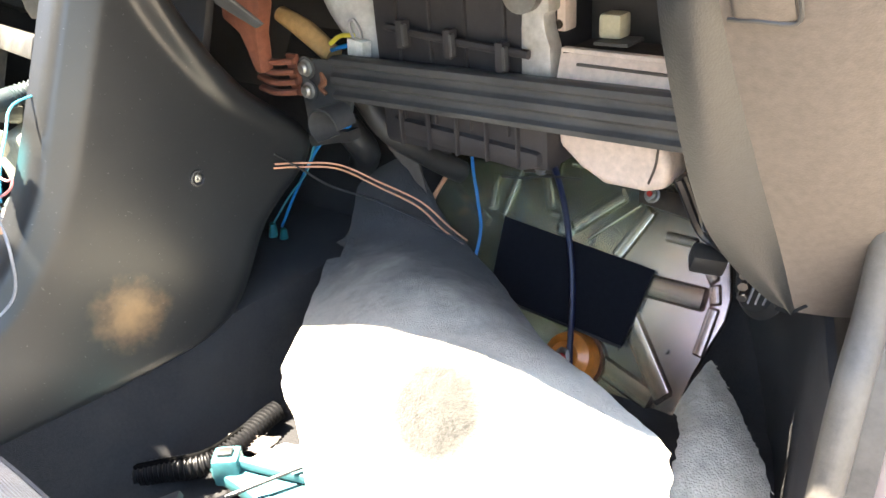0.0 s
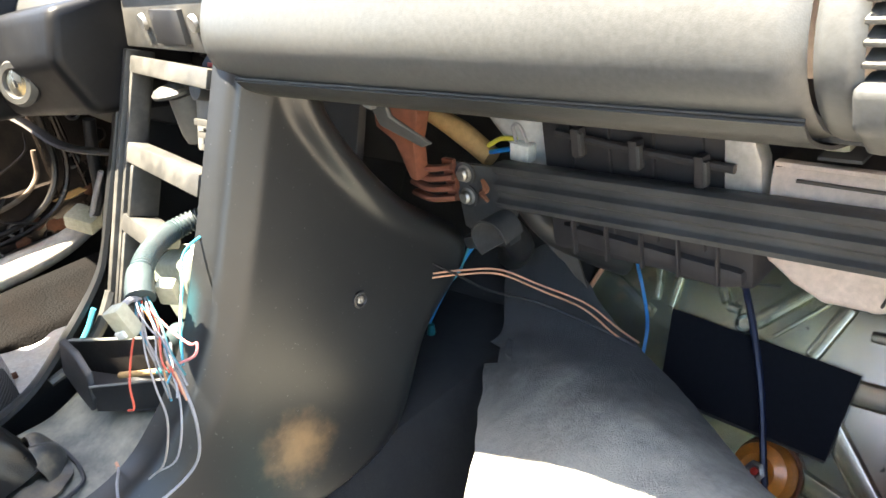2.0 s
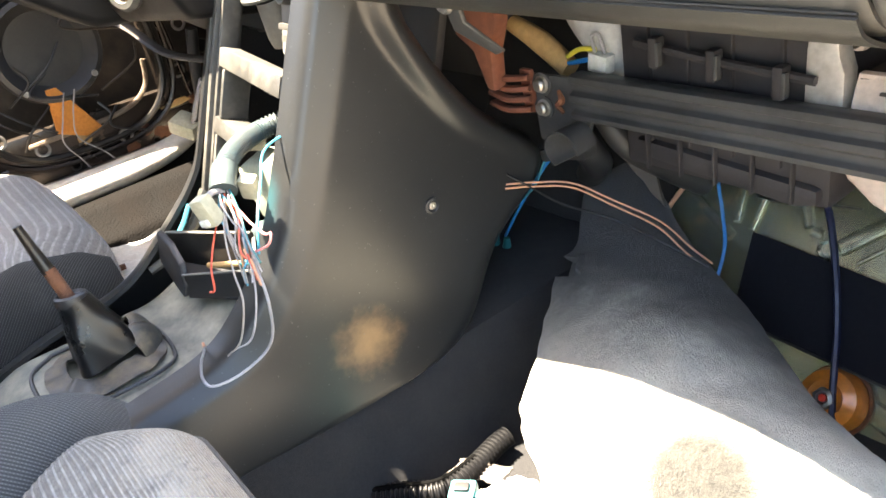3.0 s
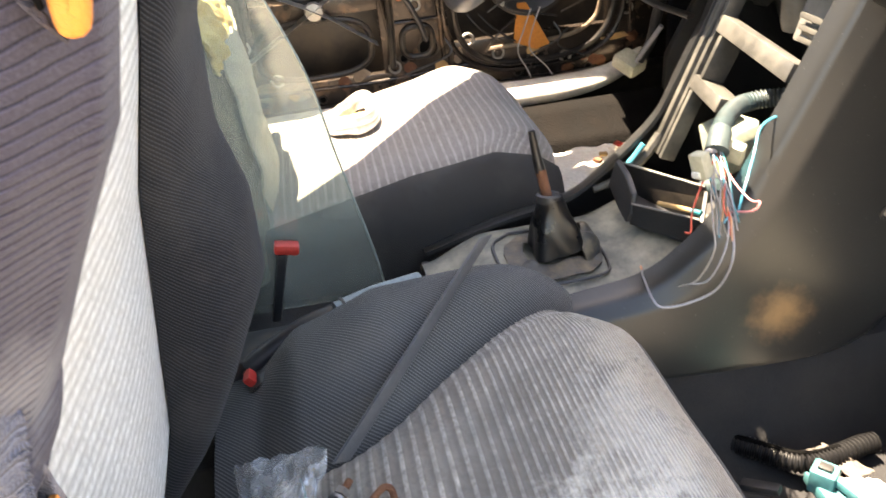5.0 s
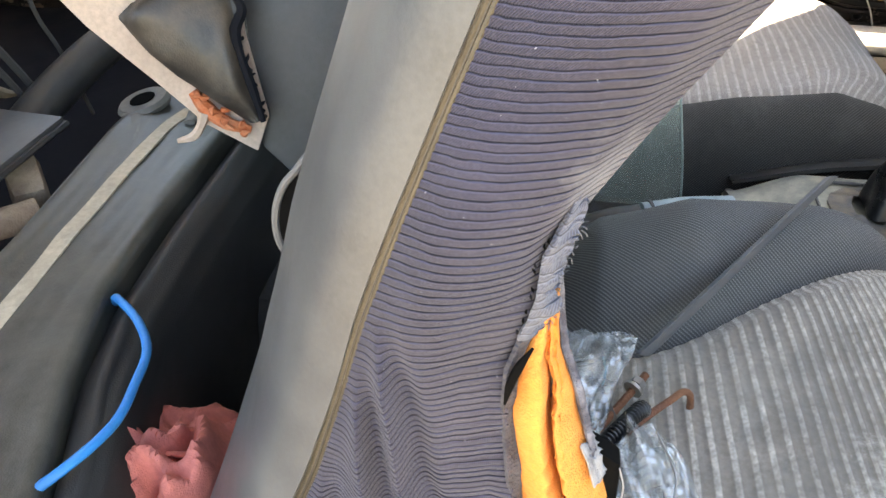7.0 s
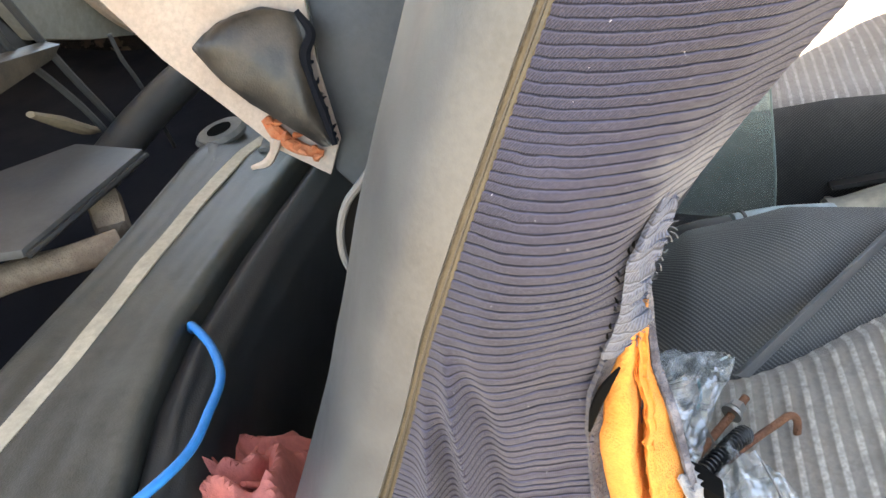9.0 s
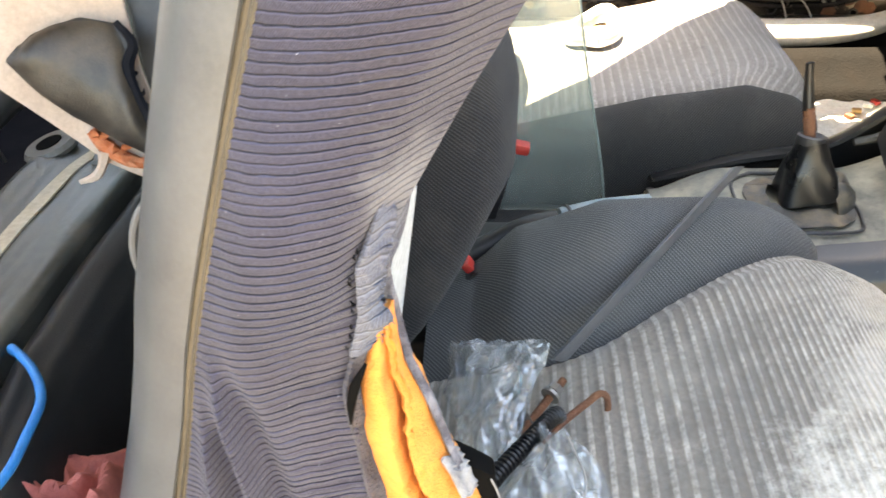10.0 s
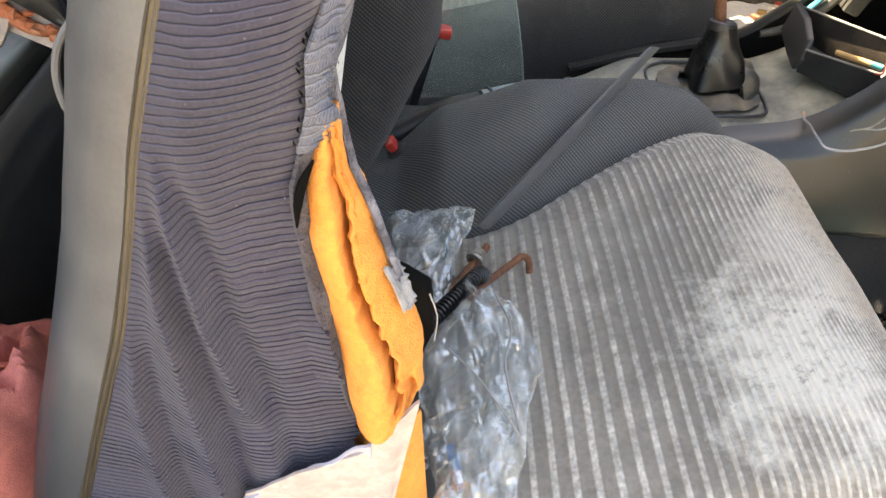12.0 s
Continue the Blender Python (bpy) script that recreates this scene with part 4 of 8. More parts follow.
def cross_bar():
    b = thing("glovebox_beam", "dark grey ribbed steel beam across the glovebox opening", "beam", (0.4, 0.48, 0.33))
    prof = [(0.0, 0.022), (-0.006, 0.02), (-0.006, 0.013), (-0.001, 0.011), (-0.001, 0.004), (-0.007, 0.001), (-0.007, -0.006), (-0.002, -0.009), (-0.002, -0.016), (-0.008, -0.019), (-0.006, -0.025), (0.004, -0.026), (0.014, -0.02), (0.014, 0.02)]
    pts = [(0.228, 0.485 + y, 0.3425 + 0.93 * z) for y, z in prof]
    part("beam", prism(pts, (0.492, 0.006, 0.002), 0.0015, 2), GREYBAR, b)
    part("end_plate", prism([(0.168, 0.488, 0.354), (0.24, 0.486, 0.358), (0.246, 0.486, 0.315), (0.235, 0.487, 0.288), (0.2, 0.488, 0.278), (0.172, 0.488, 0.285)], (0, 0.006, 0), 0.002), GREYBAR, b)
    for z in (0.347, 0.323):
        hub = facing((0.188, 0.484, z), (0.05, -1, 0.05))
        bolt = part("bolt", turned([(0, 0), (0.009, 0), (0.009, 0.002), (0.0065, 0.003), (0.0065, 0.007), (0.0045, 0.009), (0, 0.009)], hub, 18), STEEL, b, "dull steel bolt")
        part("washer", turned([(0.009, 0.0), (0.012, 0.0), (0.012, 0.0018), (0.009, 0.0018)], hub, 20), GREYBAR, bolt)
    part("torn_hole", tube([(0.212, 0.481, 0.345), (0.216, 0.48, 0.336), (0.21, 0.48, 0.33), (0.217, 0.48, 0.323)], (0.002, 0.004, 0.003, 0.002), 20, 6), RUST, b, "rusty torn edge of a hole")
    def curl(u, v):
        a = u * 4.2
        return 0.238 + 0.02 * math.cos(a) * (1 - 0.2 * v), 0.47 - 0.02 + 0.03 * v, 0.298 + 0.018 * math.sin(a)
    part("bent_lip", sheet(curl, 20, 6, 0.002), GREYBAR, b)
    return b


cross_bar()


def heater_box():
    b = thing("heater_box", "dark ribbed plastic heater box with clips", "heater box", (0.37, 0.55, 0.4))
    part("body", block((0.2, 0.14, 0.28), (0.366, 0.58, 0.41), bevel=0.008), HEATER, b)
    part("lower_body", prism([(0.282, 0.502, 0.302), (0.46, 0.502, 0.29), (0.46, 0.502, 0.276), (0.44, 0.504, 0.27), (0.3, 0.504, 0.282)], (0, 0.12, 0.0), 0.006), HEATER, b)
    for x in (0.3, 0.34, 0.382, 0.425):
        part("rib", block((0.0025, 0.006, 0.24), (x, 0.509, 0.42), bevel=0.001), HEATER, b)
    for x in (0.3, 0.335, 0.37, 0.405, 0.44):
        part("rib", block((0.0025, 0.006, 0.05), (x, 0.501, 0.3), bevel=0.001), HEATER, b)
    part("seam", tube([(0.29, 0.503, 0.392), (0.37, 0.5, 0.385), (0.455, 0.5, 0.379)], 0.004, 16, 8), HEATER, b)
    for x, z in ((0.317, 0.388), (0.373, 0.383), (0.43, 0.376)):
        c = part("clip", block((0.009, 0.012, 0.026), (x, 0.497, z), bevel=0.002), HEATER, b)
        part("tongue", block((0.0035, 0.006, 0.02), (x + 0.006, 0.492, z), bevel=0.001), GREYBAR, c)
    return b


heater_box()


def blower():
    b = thing("blower_duct", "pale pinkish beige blower duct with a silver band", "air duct", (0.55, 0.52, 0.38))
    part("band", prism([(0.481, 0.503, 0.33), (0.512, 0.503, 0.33), (0.511, 0.503, 0.385), (0.506, 0.503, 0.4), (0.505, 0.503, 0.412), (0.51, 0.503, 0.414), (0.51, 0.503, 0.46), (0.478, 0.503, 0.46), (0.478, 0.503, 0.414), (0.483, 0.503, 0.412), (0.482, 0.503, 0.4)], (0, 0.02, 0), 0.003), SILVER, b, "silver metal band")
    def f(u, v):
        x = 0.516 + 0.17 * u
        return x, 0.502 + 0.012 * v * v - 0.003 * math.sin(math.pi * u), 0.336 + 0.048 * v - 0.003 * u
    part("shell", sheet(f, 24, 18, 0.004), BEIGE, b)
    part("inner_block", block((0.028, 0.02, 0.03), (0.497, 0.538, 0.408), bevel=0.004), BEIGE, b)
    part("inner_screw", turned([(0, 0), (0.004, 0), (0.0035, 0.003), (0, 0.003)], facing((0.505, 0.527, 0.4), (0, -1, 0)), 12), DARKMETAL, b)
    part("terminal_shelf", block((0.03, 0.03, 0.003), (0.562, 0.525, 0.3905), bevel=0.001), GREYBAR, b)
    part("upper_body", block((0.17, 0.1, 0.08), (0.598, 0.57, 0.478), bevel=0.012), BEIGE, b)
    # black block puts the shade deep in the open slot into colour
    part("recess", block((0.165, 0.01, 0.07), (0.598, 0.568, 0.415), bevel=0.002), BLACK, b, "black block standing in for the shaded inside of the blower slot")
    part("recess_floor", block((0.165, 0.06, 0.004), (0.6, 0.542, 0.379), (0, 1, 0), 0.001), SLOTBROWN, b)
    part("slot_edge", block((0.165, 0.008, 0.004), (0.6, 0.513, 0.382), (0, 1.1, 0), 0.0015), BEIGE, b)
    part("groove", block((0.12, 0.003, 0.0022), (0.595, 0.5055, 0.3725), (0, 1.1, 0), 0.0005), TAN, b)
    part("resistor", block((0.02, 0.02, 0.02), (0.5555, 0.53, 0.402), bevel=0.004), CREAM, b, "cream resistor block")
    part("motor_ring", turned([(0.011, 0), (0.017, 0), (0.017, 0.01), (0.011, 0.01)], facing((0.494, 0.494, 0.432), (0, -1, 0)), 22), STEEL, b)
    part("outlet", prism([(0.5, 0.528, 0.312), (0.6, 0.528, 0.315), (0.61, 0.528, 0.285), (0.607, 0.528, 0.268), (0.588, 0.528, 0.262), (0.549, 0.528, 0.262), (0.525, 0.528, 0.274), (0.503, 0.528, 0.292)], (0, 0.045, 0), 0.009, 4), BEIGE, b, "beige moulded lower outlet")
    part("outlet_seam", tube([(0.6, 0.527, 0.312), (0.598, 0.5265, 0.29), (0.592, 0.527, 0.272)], 0.0012, 14, 5), TAN, b)
    b.location.x -= 0.037
    return b


blower()


def stack():
    """Centre stack: two side panels, a bezel with bars, tunnel cover."""
    c = thing("centre_console", "grained black centre console with an empty radio bezel", "centre console", (0, 0.2, 0.1))
    rear = [(0.293, 0.503), (0.27, 0.452), (0.222, 0.348), (0.19, 0.286), (0.15, 0.235), (0.1, 0.2), (0.0, 0.181), (-0.1, 0.15)]
    front = [(0.363, 0.48), (0.374, 0.425), (0.43, 0.333), (0.497, 0.258), (0.42, 0.19), (0.345, 0.1), (0.2, 0.092), (-0.1, 0.092)]
    ra, fr = spline(rear, 81), spline(front, 81)

    def panel(sign):
        def f(u, v):
            k = int(round(v * 80))
            a, b = ra[k], fr[k]
            wide = float(np.linalg.norm(b - a)) + 1e-6
            w = u ** 1.3
            y, z = a + (b - a) * w
            d = w * wide
            x = 0.112 + 0.024 * smooth(-0.002, 0.007, d) + 0.008 * min(1.0, d / 0.034) + 0.055 * d
            low = smooth(0.24, 0.1, z)
            x = x * (1 - 0.0 * low) - 0.026 * smooth(0.22, 0.02, y) * (1 - low * 0.8)
            top = smooth(0.5, 0.1, v)
            r = (wide - d)
            x += 0.012 * math.exp(-((r - 0.026) / 0.013) ** 2) * top
            x -= 0.02 * smooth(0.014, 0.0, r) * (0.4 + top)
            if sign < 0:
                y += 0.03 * smooth(0.2, 0.3, z)
            return sign * x, y, z
        return f
    part("side_panel", sheet(panel(1), 46, 81, 0.005), CONSOLE, c)
    part("left_panel", sheet(panel(-1), 30, 81, -0.005), CONSOLE, c)
    # fine moulded seam down the panel
    seam = []
    for v in np.linspace(0.0, 0.55, 23):
        k = int(round(v * 80))
        u = min(1.0, (0.035 / float(np.linalg.norm(fr[k] - ra[k]))) ** (1 / 1.3))
        x, y, z = panel(1)(u, v)
        seam.append((x + 0.0002, y, z))
    part("seam", tube(seam, 0.0009, 80, 6), VOID, c)
    hub = facing((0.158, 0.348, 0.265), (1, -0.1, 0))
    s = part("screw_seat", turned([(0.0045, 0.0), (0.0085, 0.0), (0.0085, 0.0025), (0.0065, 0.003), (0.0045, 0.0005)], hub, 22), BLACK, c)
    part("screw", turned([(0, 0), (0.0042, 0), (0.0038, 0.0018), (0.0018, 0.0022), (0, 0.0012)], hub, 16), STEEL, s, "cross-head steel screw")
    # bezel
    def onto(x, z, out=0.0):
        """A place on the bezel's plane, which leans forward and turns to the driver."""
        return Vector((x, 0.306 - 0.143 * x + 0.43 * (z - 0.505) - out, z))

    def bar(name, x0, x1, z0, z1, deep=0.016, out=0.0, m=BEZEL):
        return part(name, prism([onto(x0, z0, out), onto(x1, z0, out), onto(x1, z1, out), onto(x0, z1, out)], (0, deep, -deep * 0.4), 0.003), m, c)
    bar("left_rail", -0.113, -0.101, 0.25, 0.507, 0.03, 0.004)
    bar("left_rail", -0.097, -0.088, 0.25, 0.492, 0.02)
    bar("top_bar", -0.1, 0.104, 0.484, 0.5, 0.02)
    bar("middle_bar", -0.09, 0.104, 0.401, 0.42, 0.022)
    bar("lower_bar", -0.09, 0.0, 0.335, 0.352, 0.03)
    bar("inner_post", -0.075, -0.066, 0.352, 0.401, 0.03)
    bar("inner_rail", -0.085, -0.076, 0.25, 0.335, 0.02)
    part("rail_foot", tube([onto(-0.107, 0.27, 0.0), onto(-0.107, 0.24, 0.01), (-0.108, 0.165, 0.215), (-0.107, 0.13, 0.206)], (0.007, 0.007, 0.006, 0.005), 20, 8), BEZEL, c)
    part("well", block((0.2, 0.01, 0.3), (0.0, 0.43, 0.38), (-20, 0, 0), 0.002), BLACK, c)
    part("well_floor", block((0.2, 0.2, 0.008), (0.0, 0.33, 0.2), (0, 0, 0), 0.002), BLACK, c)
    # climate strip above the bezel
    part("climate_panel", prism([(-0.1, 0.318, 0.508), (0.108, 0.298, 0.508), (0.126, 0.296, 0.556), (-0.085, 0.32, 0.558)], (0, 0.03, 0.01), 0.004), BEZEL, c)
    part("display", block((0.066, 0.006, 0.03), (0.032, 0.3035, 0.531), (0, 0, -6), 0.001), BLACK, c, "dark blank clock window")
    for x in (-0.024, 0.09):
        part("pad_screw", turned([(0, 0), (0.008, 0), (0.007, 0.004), (0, 0.004)], facing((x, 0.3065 - 0.1 * x, 0.535), (-0.1, -1, -0.1)), 18), STEEL, c)
    part("centre_vent", block((0.215, 0.03, 0.05), (0.016, 0.33, 0.585), (0, 0, -6), 0.005), BLACK, c)
    for k in range(4):
        part("vent_slat", block((0.2, 0.016, 0.003), (0.016, 0.312, 0.566 + 0.012 * k), (-12, 0, -6), 0.001), BEZEL, c)
    # tunnel cover
    def top(u, v):
        x = -0.108 + 0.2 * u
        y = -0.11 + 0.33 * v
        z = 0.185 + 0.036 * smooth(0.1, 0.22, y) - 0.02 * (2 * u - 1) ** 6 - 0.032 * smooth(-0.02, -0.11, y) + 0.0015 * noise.noise(Vector((x * 20, y * 20, 5)))
        return x, y, z
    part("tunnel_cover", sheet(top, 40, 50, 0.006), TUNNEL, c, "dusty grey tunnel cover")
    part("end_cap", block((0.19, 0.012, 0.06), (-0.008, -0.104, 0.115), bevel=0.005), BLACK, c)
    ringp = [(-0.058, 0.0), (-0.055, 0.075), (-0.03, 0.095), (0.035, 0.095), (0.058, 0.075), (0.055, -0.005), (0.03, -0.025), (-0.035, -0.025), (-0.058, 0.0)]
    part("boot_frame", tube([(x * 1.1, y, 0.1865) for x, y in ringp], 0.002, 80, 6), GREYBAR, c)
    return c


stack()


def radio_guts():
    r = thing("heater_controls", "dusty heater control unit behind the empty bezel", "control unit", (0.03, 0.34, 0.45))
    part("body", block((0.07, 0.05, 0.055), (0.07, 0.325, 0.44), (-15, 0, 0), 0.003), DUSTY, r)
    for k in range(3):
        part("louvre", block((0.05, 0.004, 0.006), (0.07, 0.295, 0.424 + 0.012 * k), (-15, 0, 0), 0.001), BEZEL, r)
    part("drum", turned([(0, 0), (0.019, 0), (0.02, 0.01), (0.016, 0.045), (0, 0.045)], facing((0.012, 0.318, 0.425), (0, -0.2, 1)), 22), BEZEL, r)
    part("lid", turned([(0, 0), (0.022, 0), (0.023, 0.003), (0.02, 0.006), (0, 0.007)], facing((0.003, 0.306, 0.47), (0.0, -0.12, 1)), 24), BEZEL, r)
    part("knob", turned([(0, 0), (0.011, 0), (0.01, 0.018), (0, 0.019)], facing((0.062, 0.312, 0.474), (0, -1, 0.3)), 18), BLACK, r)
    part("dial", turned([(0, 0), (0.02, 0), (0.02, 0.004), (0, 0.005)], facing((0.04, 0.33, 0.48), (0, -1, 0.3)), 22), W_NAVY, r)
    part("dial_mark", block((0.008, 0.002, 0.004), (0.045, 0.325, 0.492), (-15, 0, 0), 0.0005), RED, r)
    return r


radio_guts()


def inner_mounts():
    """Metal and plastic behind the stack and at the open side of the dash."""
    m = thing("dash_bracket", "brown painted folded steel bracket behind the console", "bracket", (0.14, 0.46, 0.38))
    part("upright", prism([(0.112, 0.45, 0.47), (0.168, 0.448, 0.47), (0.17, 0.45, 0.415), (0.155, 0.452, 0.385), (0.148, 0.455, 0.343), (0.138, 0.455, 0.345), (0.13, 0.45, 0.385), (0.108, 0.448, 0.4)], (0.0, 0.018, 0.0), 0.003), COPPERY, m)
    for k in range(4):
        part("finger", tube([(0.12, 0.475, 0.357 - 0.012 * k), (0.15, 0.47, 0.353 - 0.011 * k), (0.175, 0.479, 0.354 - 0.011 * k)], 0.005, 14, 8, flat=0.7), COPPERY, m)
    part("plate", prism([(0.158, 0.482, 0.36), (0.174, 0.482, 0.36), (0.174, 0.482, 0.315), (0.16, 0.482, 0.318)], (0, 0.006, 0), 0.002), COPPERY, m)
    t = thing("stay", "bare grey steel stay with a bolt", "bracket", (0.2, 0.37, 0.45))
    part("strap", prism([(0.19, 0.372, 0.475), (0.214, 0.372, 0.475), (0.216, 0.378, 0.44), (0.235, 0.4, 0.41), (0.222, 0.402, 0.405), (0.198, 0.38, 0.43)], (0, 0.004, 0), 0.0015), GREYBAR, t)
    part("bolt", turned([(0, 0), (0.008, 0), (0.008, 0.002), (0.005, 0.004), (0.005, 0.007), (0, 0.007)], facing((0.206, 0.37, 0.456), (0.3, -1, 0)), 16), STEEL, t)
    s = thing("cable_sleeve", "ochre cardboard cable sleeve behind the beam", "cable sleeve", (0.14, 0.52, 0.37))
    part("sleeve", tube([(0.115, 0.52, 0.392), (0.155, 0.52, 0.375), (0.195, 0.518, 0.352)], (0.009, 0.012, 0.011), 16, 12), OCHRE, s)
    d = thing("side_duct", "rounded grey plastic air duct behind the beam", "air duct", (0.22, 0.55, 0.4))
    part("duct", tube([(0.19, 0.58, 0.47), (0.205, 0.55, 0.43), (0.23, 0.545, 0.39), (0.25, 0.56, 0.35)], (0.035, 0.038, 0.034, 0.03), 24, 16), GREYPLAST, d)
    p = thing("plug", "white wiring plug with a yellow and blue lead", "wiring plug", (0.24, 0.51, 0.365))
    part("housing", block((0.022, 0.014, 0.018), (0.241, 0.512, 0.366), (0, 8, 0), 0.002), WHITEPL, p)
    part("lead", tube([(0.195, 0.515, 0.366), (0.215, 0.512, 0.376), (0.235, 0.512, 0.378)], 0.0025, 20, 6), W_YELLOW, p)
    part("lead", tube([(0.198, 0.513, 0.36), (0.22, 0.51, 0.366), (0.238, 0.512, 0.37)], 0.0025, 20, 6), W_BLUE, p)
    part("loop", tube([(0.236, 0.51, 0.375), (0.238, 0.505, 0.392), (0.246, 0.505, 0.394), (0.248, 0.51, 0.376)], 0.0018, 20, 6), W_GREY, p)


inner_mounts()


# ---- passenger footwell ----
def plate_at(x, z, lift=0.0):
    """A place on the slanting toe plate."""
    return Vector((x, 0.672 + 0.6 * (z - 0.132) - 0.857 * lift, z + 0.514 * lift))


def toe_plate():
    t = thing("toe_plate", "bare zinc-plated ribbed steel toe plate with black pits", "steel plate", (0.42, 0.66, 0.1))
    outl = [(0.19, 0.225), (0.56, 0.225), (0.578, 0.15), (0.592, 0.105), (0.592, 0.085), (0.575, 0.03), (0.566, -0.02), (0.19, -0.02)]
    way = plate_at(0, 0, -0.012) - plate_at(0, 0)
    part("plate", prism([plate_at(x, z) for x, z in outl], way, 0.003), ZINC, t)

    def ridge(a, b, w=0.009, h=0.004, name="ridge"):
        """A pressed ridge between two places of the plate."""
        pa, pb = Vector(a), Vector(b)
        side = Vector((-(pb - pa).y, (pb - pa).x)).normalized() * w
        prof = ((-1.0, 0.0), (-0.93, 0.25), (-0.78, 0.92), (-0.68, 1.0), (0.68, 1.0), (0.78, 0.92), (0.93, 0.25), (1.0, 0.0))
        n, run = len(prof), (pb - pa).normalized() * w * 0.35
        v, f = [], []
        for p, push in ((pa, -1), (pa, 0), (pb, 0), (pb, 1)):
            for off, tall in prof:
                v.append(plate_at(*(p + run * push + side * off * (1 if push == 0 else 0.8)), h * tall * (1 if push == 0 else 0.02) + 0.0003))
        for j in range(3):
            for k in range(n - 1):
                i = j * n + k
                f.append((i, i + 1, i + n + 1, i + n))
        part(name, (v, f, None), ZINC, t)
    ridge((0.4, 0.136), (0.449, 0.176), 0.0085, 0.005)
    ridge((0.46, 0.118), (0.485, 0.166), 0.008, 0.005)
    ridge((0.419, 0.126), (0.47, 0.17), 0.0025, 0.0025)
    ridge((0.498, 0.0975), (0.566, 0.0985), 0.0115, 0.006)
    ridge((0.491, 0.066), (0.552, 0.003), 0.0115, 0.006)
    ridge((0.51, 0.147), (0.543, 0.1465), 0.005, 0.005)
    ridge((0.546, 0.144), (0.572, 0.117), 0.006, 0.005)
    ridge((0.574, 0.112), (0.579, 0.098), 0.0065, 0.005)
    ridge((0.579, 0.092), (0.5755, 0.05), 0.0065, 0.005)
    ridge((0.478, 0.011), (0.54, -0.004), 0.011, 0.005)
    ridge((0.345, 0.177), (0.362, 0.147), 0.006, 0.004)
    ridge((0.366, 0.143), (0.378, 0.142), 0.005, 0.004)
    ridge((0.276, 0.17), (0.28, 0.134), 0.006, 0.004)
    ridge((0.28, 0.118), (0.215, 0.148), 0.006, 0.004)
    ridge((0.31, 0.21), (0.3, 0.13), 0.006, 0.004)
    ridge((0.375, 0.199), (0.447, 0.1995), 0.005, 0.004)
    ridge((0.5, 0.19), (0.54, 0.165), 0.005, 0.004)
    for x, z, r in ((0.388, 0.131, 0.011), (0.44, 0.07, 0.008)):
        hub = facing(plate_at(x, z, 0.0), (0, -0.857, 0.514))
        g = part("boss", turned([(r * 0.55, -0.004), (r, 0.0), (r, 0.005), (r * 0.8, 0.007), (r * 0.55, 0.004)], hub, 22), ZINC, t)
        part("bore", turned([(0, 0.0005), (r * 0.56, 0.0005), (r * 0.56, 0.0015), (0, 0.0015)], hub, 18), BLACK, g)
    for x, z in ((0.337, 0.187), (0.483, 0.181)):
        hub = facing(plate_at(x, z, 0.004), (0, -0.857, 0.514))
        g = part("bolt", turned([(0, 0), (0.011, 0), (0.011, 0.003), (0.007, 0.004), (0.0065, 0.01), (0, 0.011)], hub, 18), STEEL, t)
        part("bolt_mark", turned([(0, 0.0112), (0.0035, 0.0112), (0.003, 0.0125), (0, 0.0125)], hub, 12), RED, g, "red paint mark on the bolt")
    part("bracket_bar", prism([plate_at(0.315, 0.196, 0.003), plate_at(0.36, 0.198, 0.003), plate_at(0.36, 0.183, 0.003), plate_at(0.315, 0.178, 0.003)], (0, -0.004, 0.002), 0.001), DARKMETAL, t)
    part("bracket_bar", prism([plate_at(0.465, 0.19, 0.003), plate_at(0.55, 0.185, 0.003), plate_at(0.545, 0.165, 0.003), plate_at(0.47, 0.172, 0.003)], (0, -0.004, 0.002), 0.001), DARKMETAL, t)
    return t


toe_plate()


def amber_reflector():
    r = thing("amber_reflector", "round amber lens with a steel nut lying against the toe plate", "reflector", (0.447, 0.59, 0.0))
    hub = facing(plate_at(0.446, 0.008, 0.002), (-0.1, -0.8, 0.6))
    part("lens", turned([(0, 0), (0.032, 0), (0.033, 0.012), (0.029, 0.024), (0.018, 0.029), (0.014, 0.026), (0, 0.026)], hub, 32), AMBER, r)
    part("nut", turned([(0.004, 0.026), (0.011, 0.026), (0.011, 0.033), (0.007, 0.035), (0.004, 0.03)], hub, 6), STEEL, r, "dull steel nut")
    part("stud", turned([(0, 0.026), (0.004, 0.026), (0.004, 0.034), (0, 0.035)], hub, 10), RED, r)
    part("rim", tube([hub @ Vector((0.0345 * math.cos(a), 0.0345 * math.sin(a), 0.004)) for a in np.linspace(0, 2 * math.pi, 25)], 0.0022, 60, 6), RUST, r)
    return r


amber_reflector()


def black_pad():
    def f(u, v):
        a = Vector((0.308, 0, 0.128)) * (1 - u) + Vector((0.51, 0, 0.113)) * u
        b = Vector((0.315, 0, 0.045)) * (1 - u) + Vector((0.497, 0, 0.035)) * u
        p = a * (1 - v) + b * v
        return plate_at(p.x, p.z, 0.011 + 0.004 * math.sin(5 * u) * v + 0.006 * v * u)
    s = thing("black_pad", "square of matt black sound-deadening sheet on the toe plate", "pad", plate_at(0.41, 0.08, 0.01))
    part("sheet", sheet(f, 24, 12, -0.004), MATDARK, s)
    part("edge", tube([f(k / 20, 1.0) for k in range(21)], 0.0016, 40, 6), BLACK, s, "cut lower edge")
    return s


black_pad()


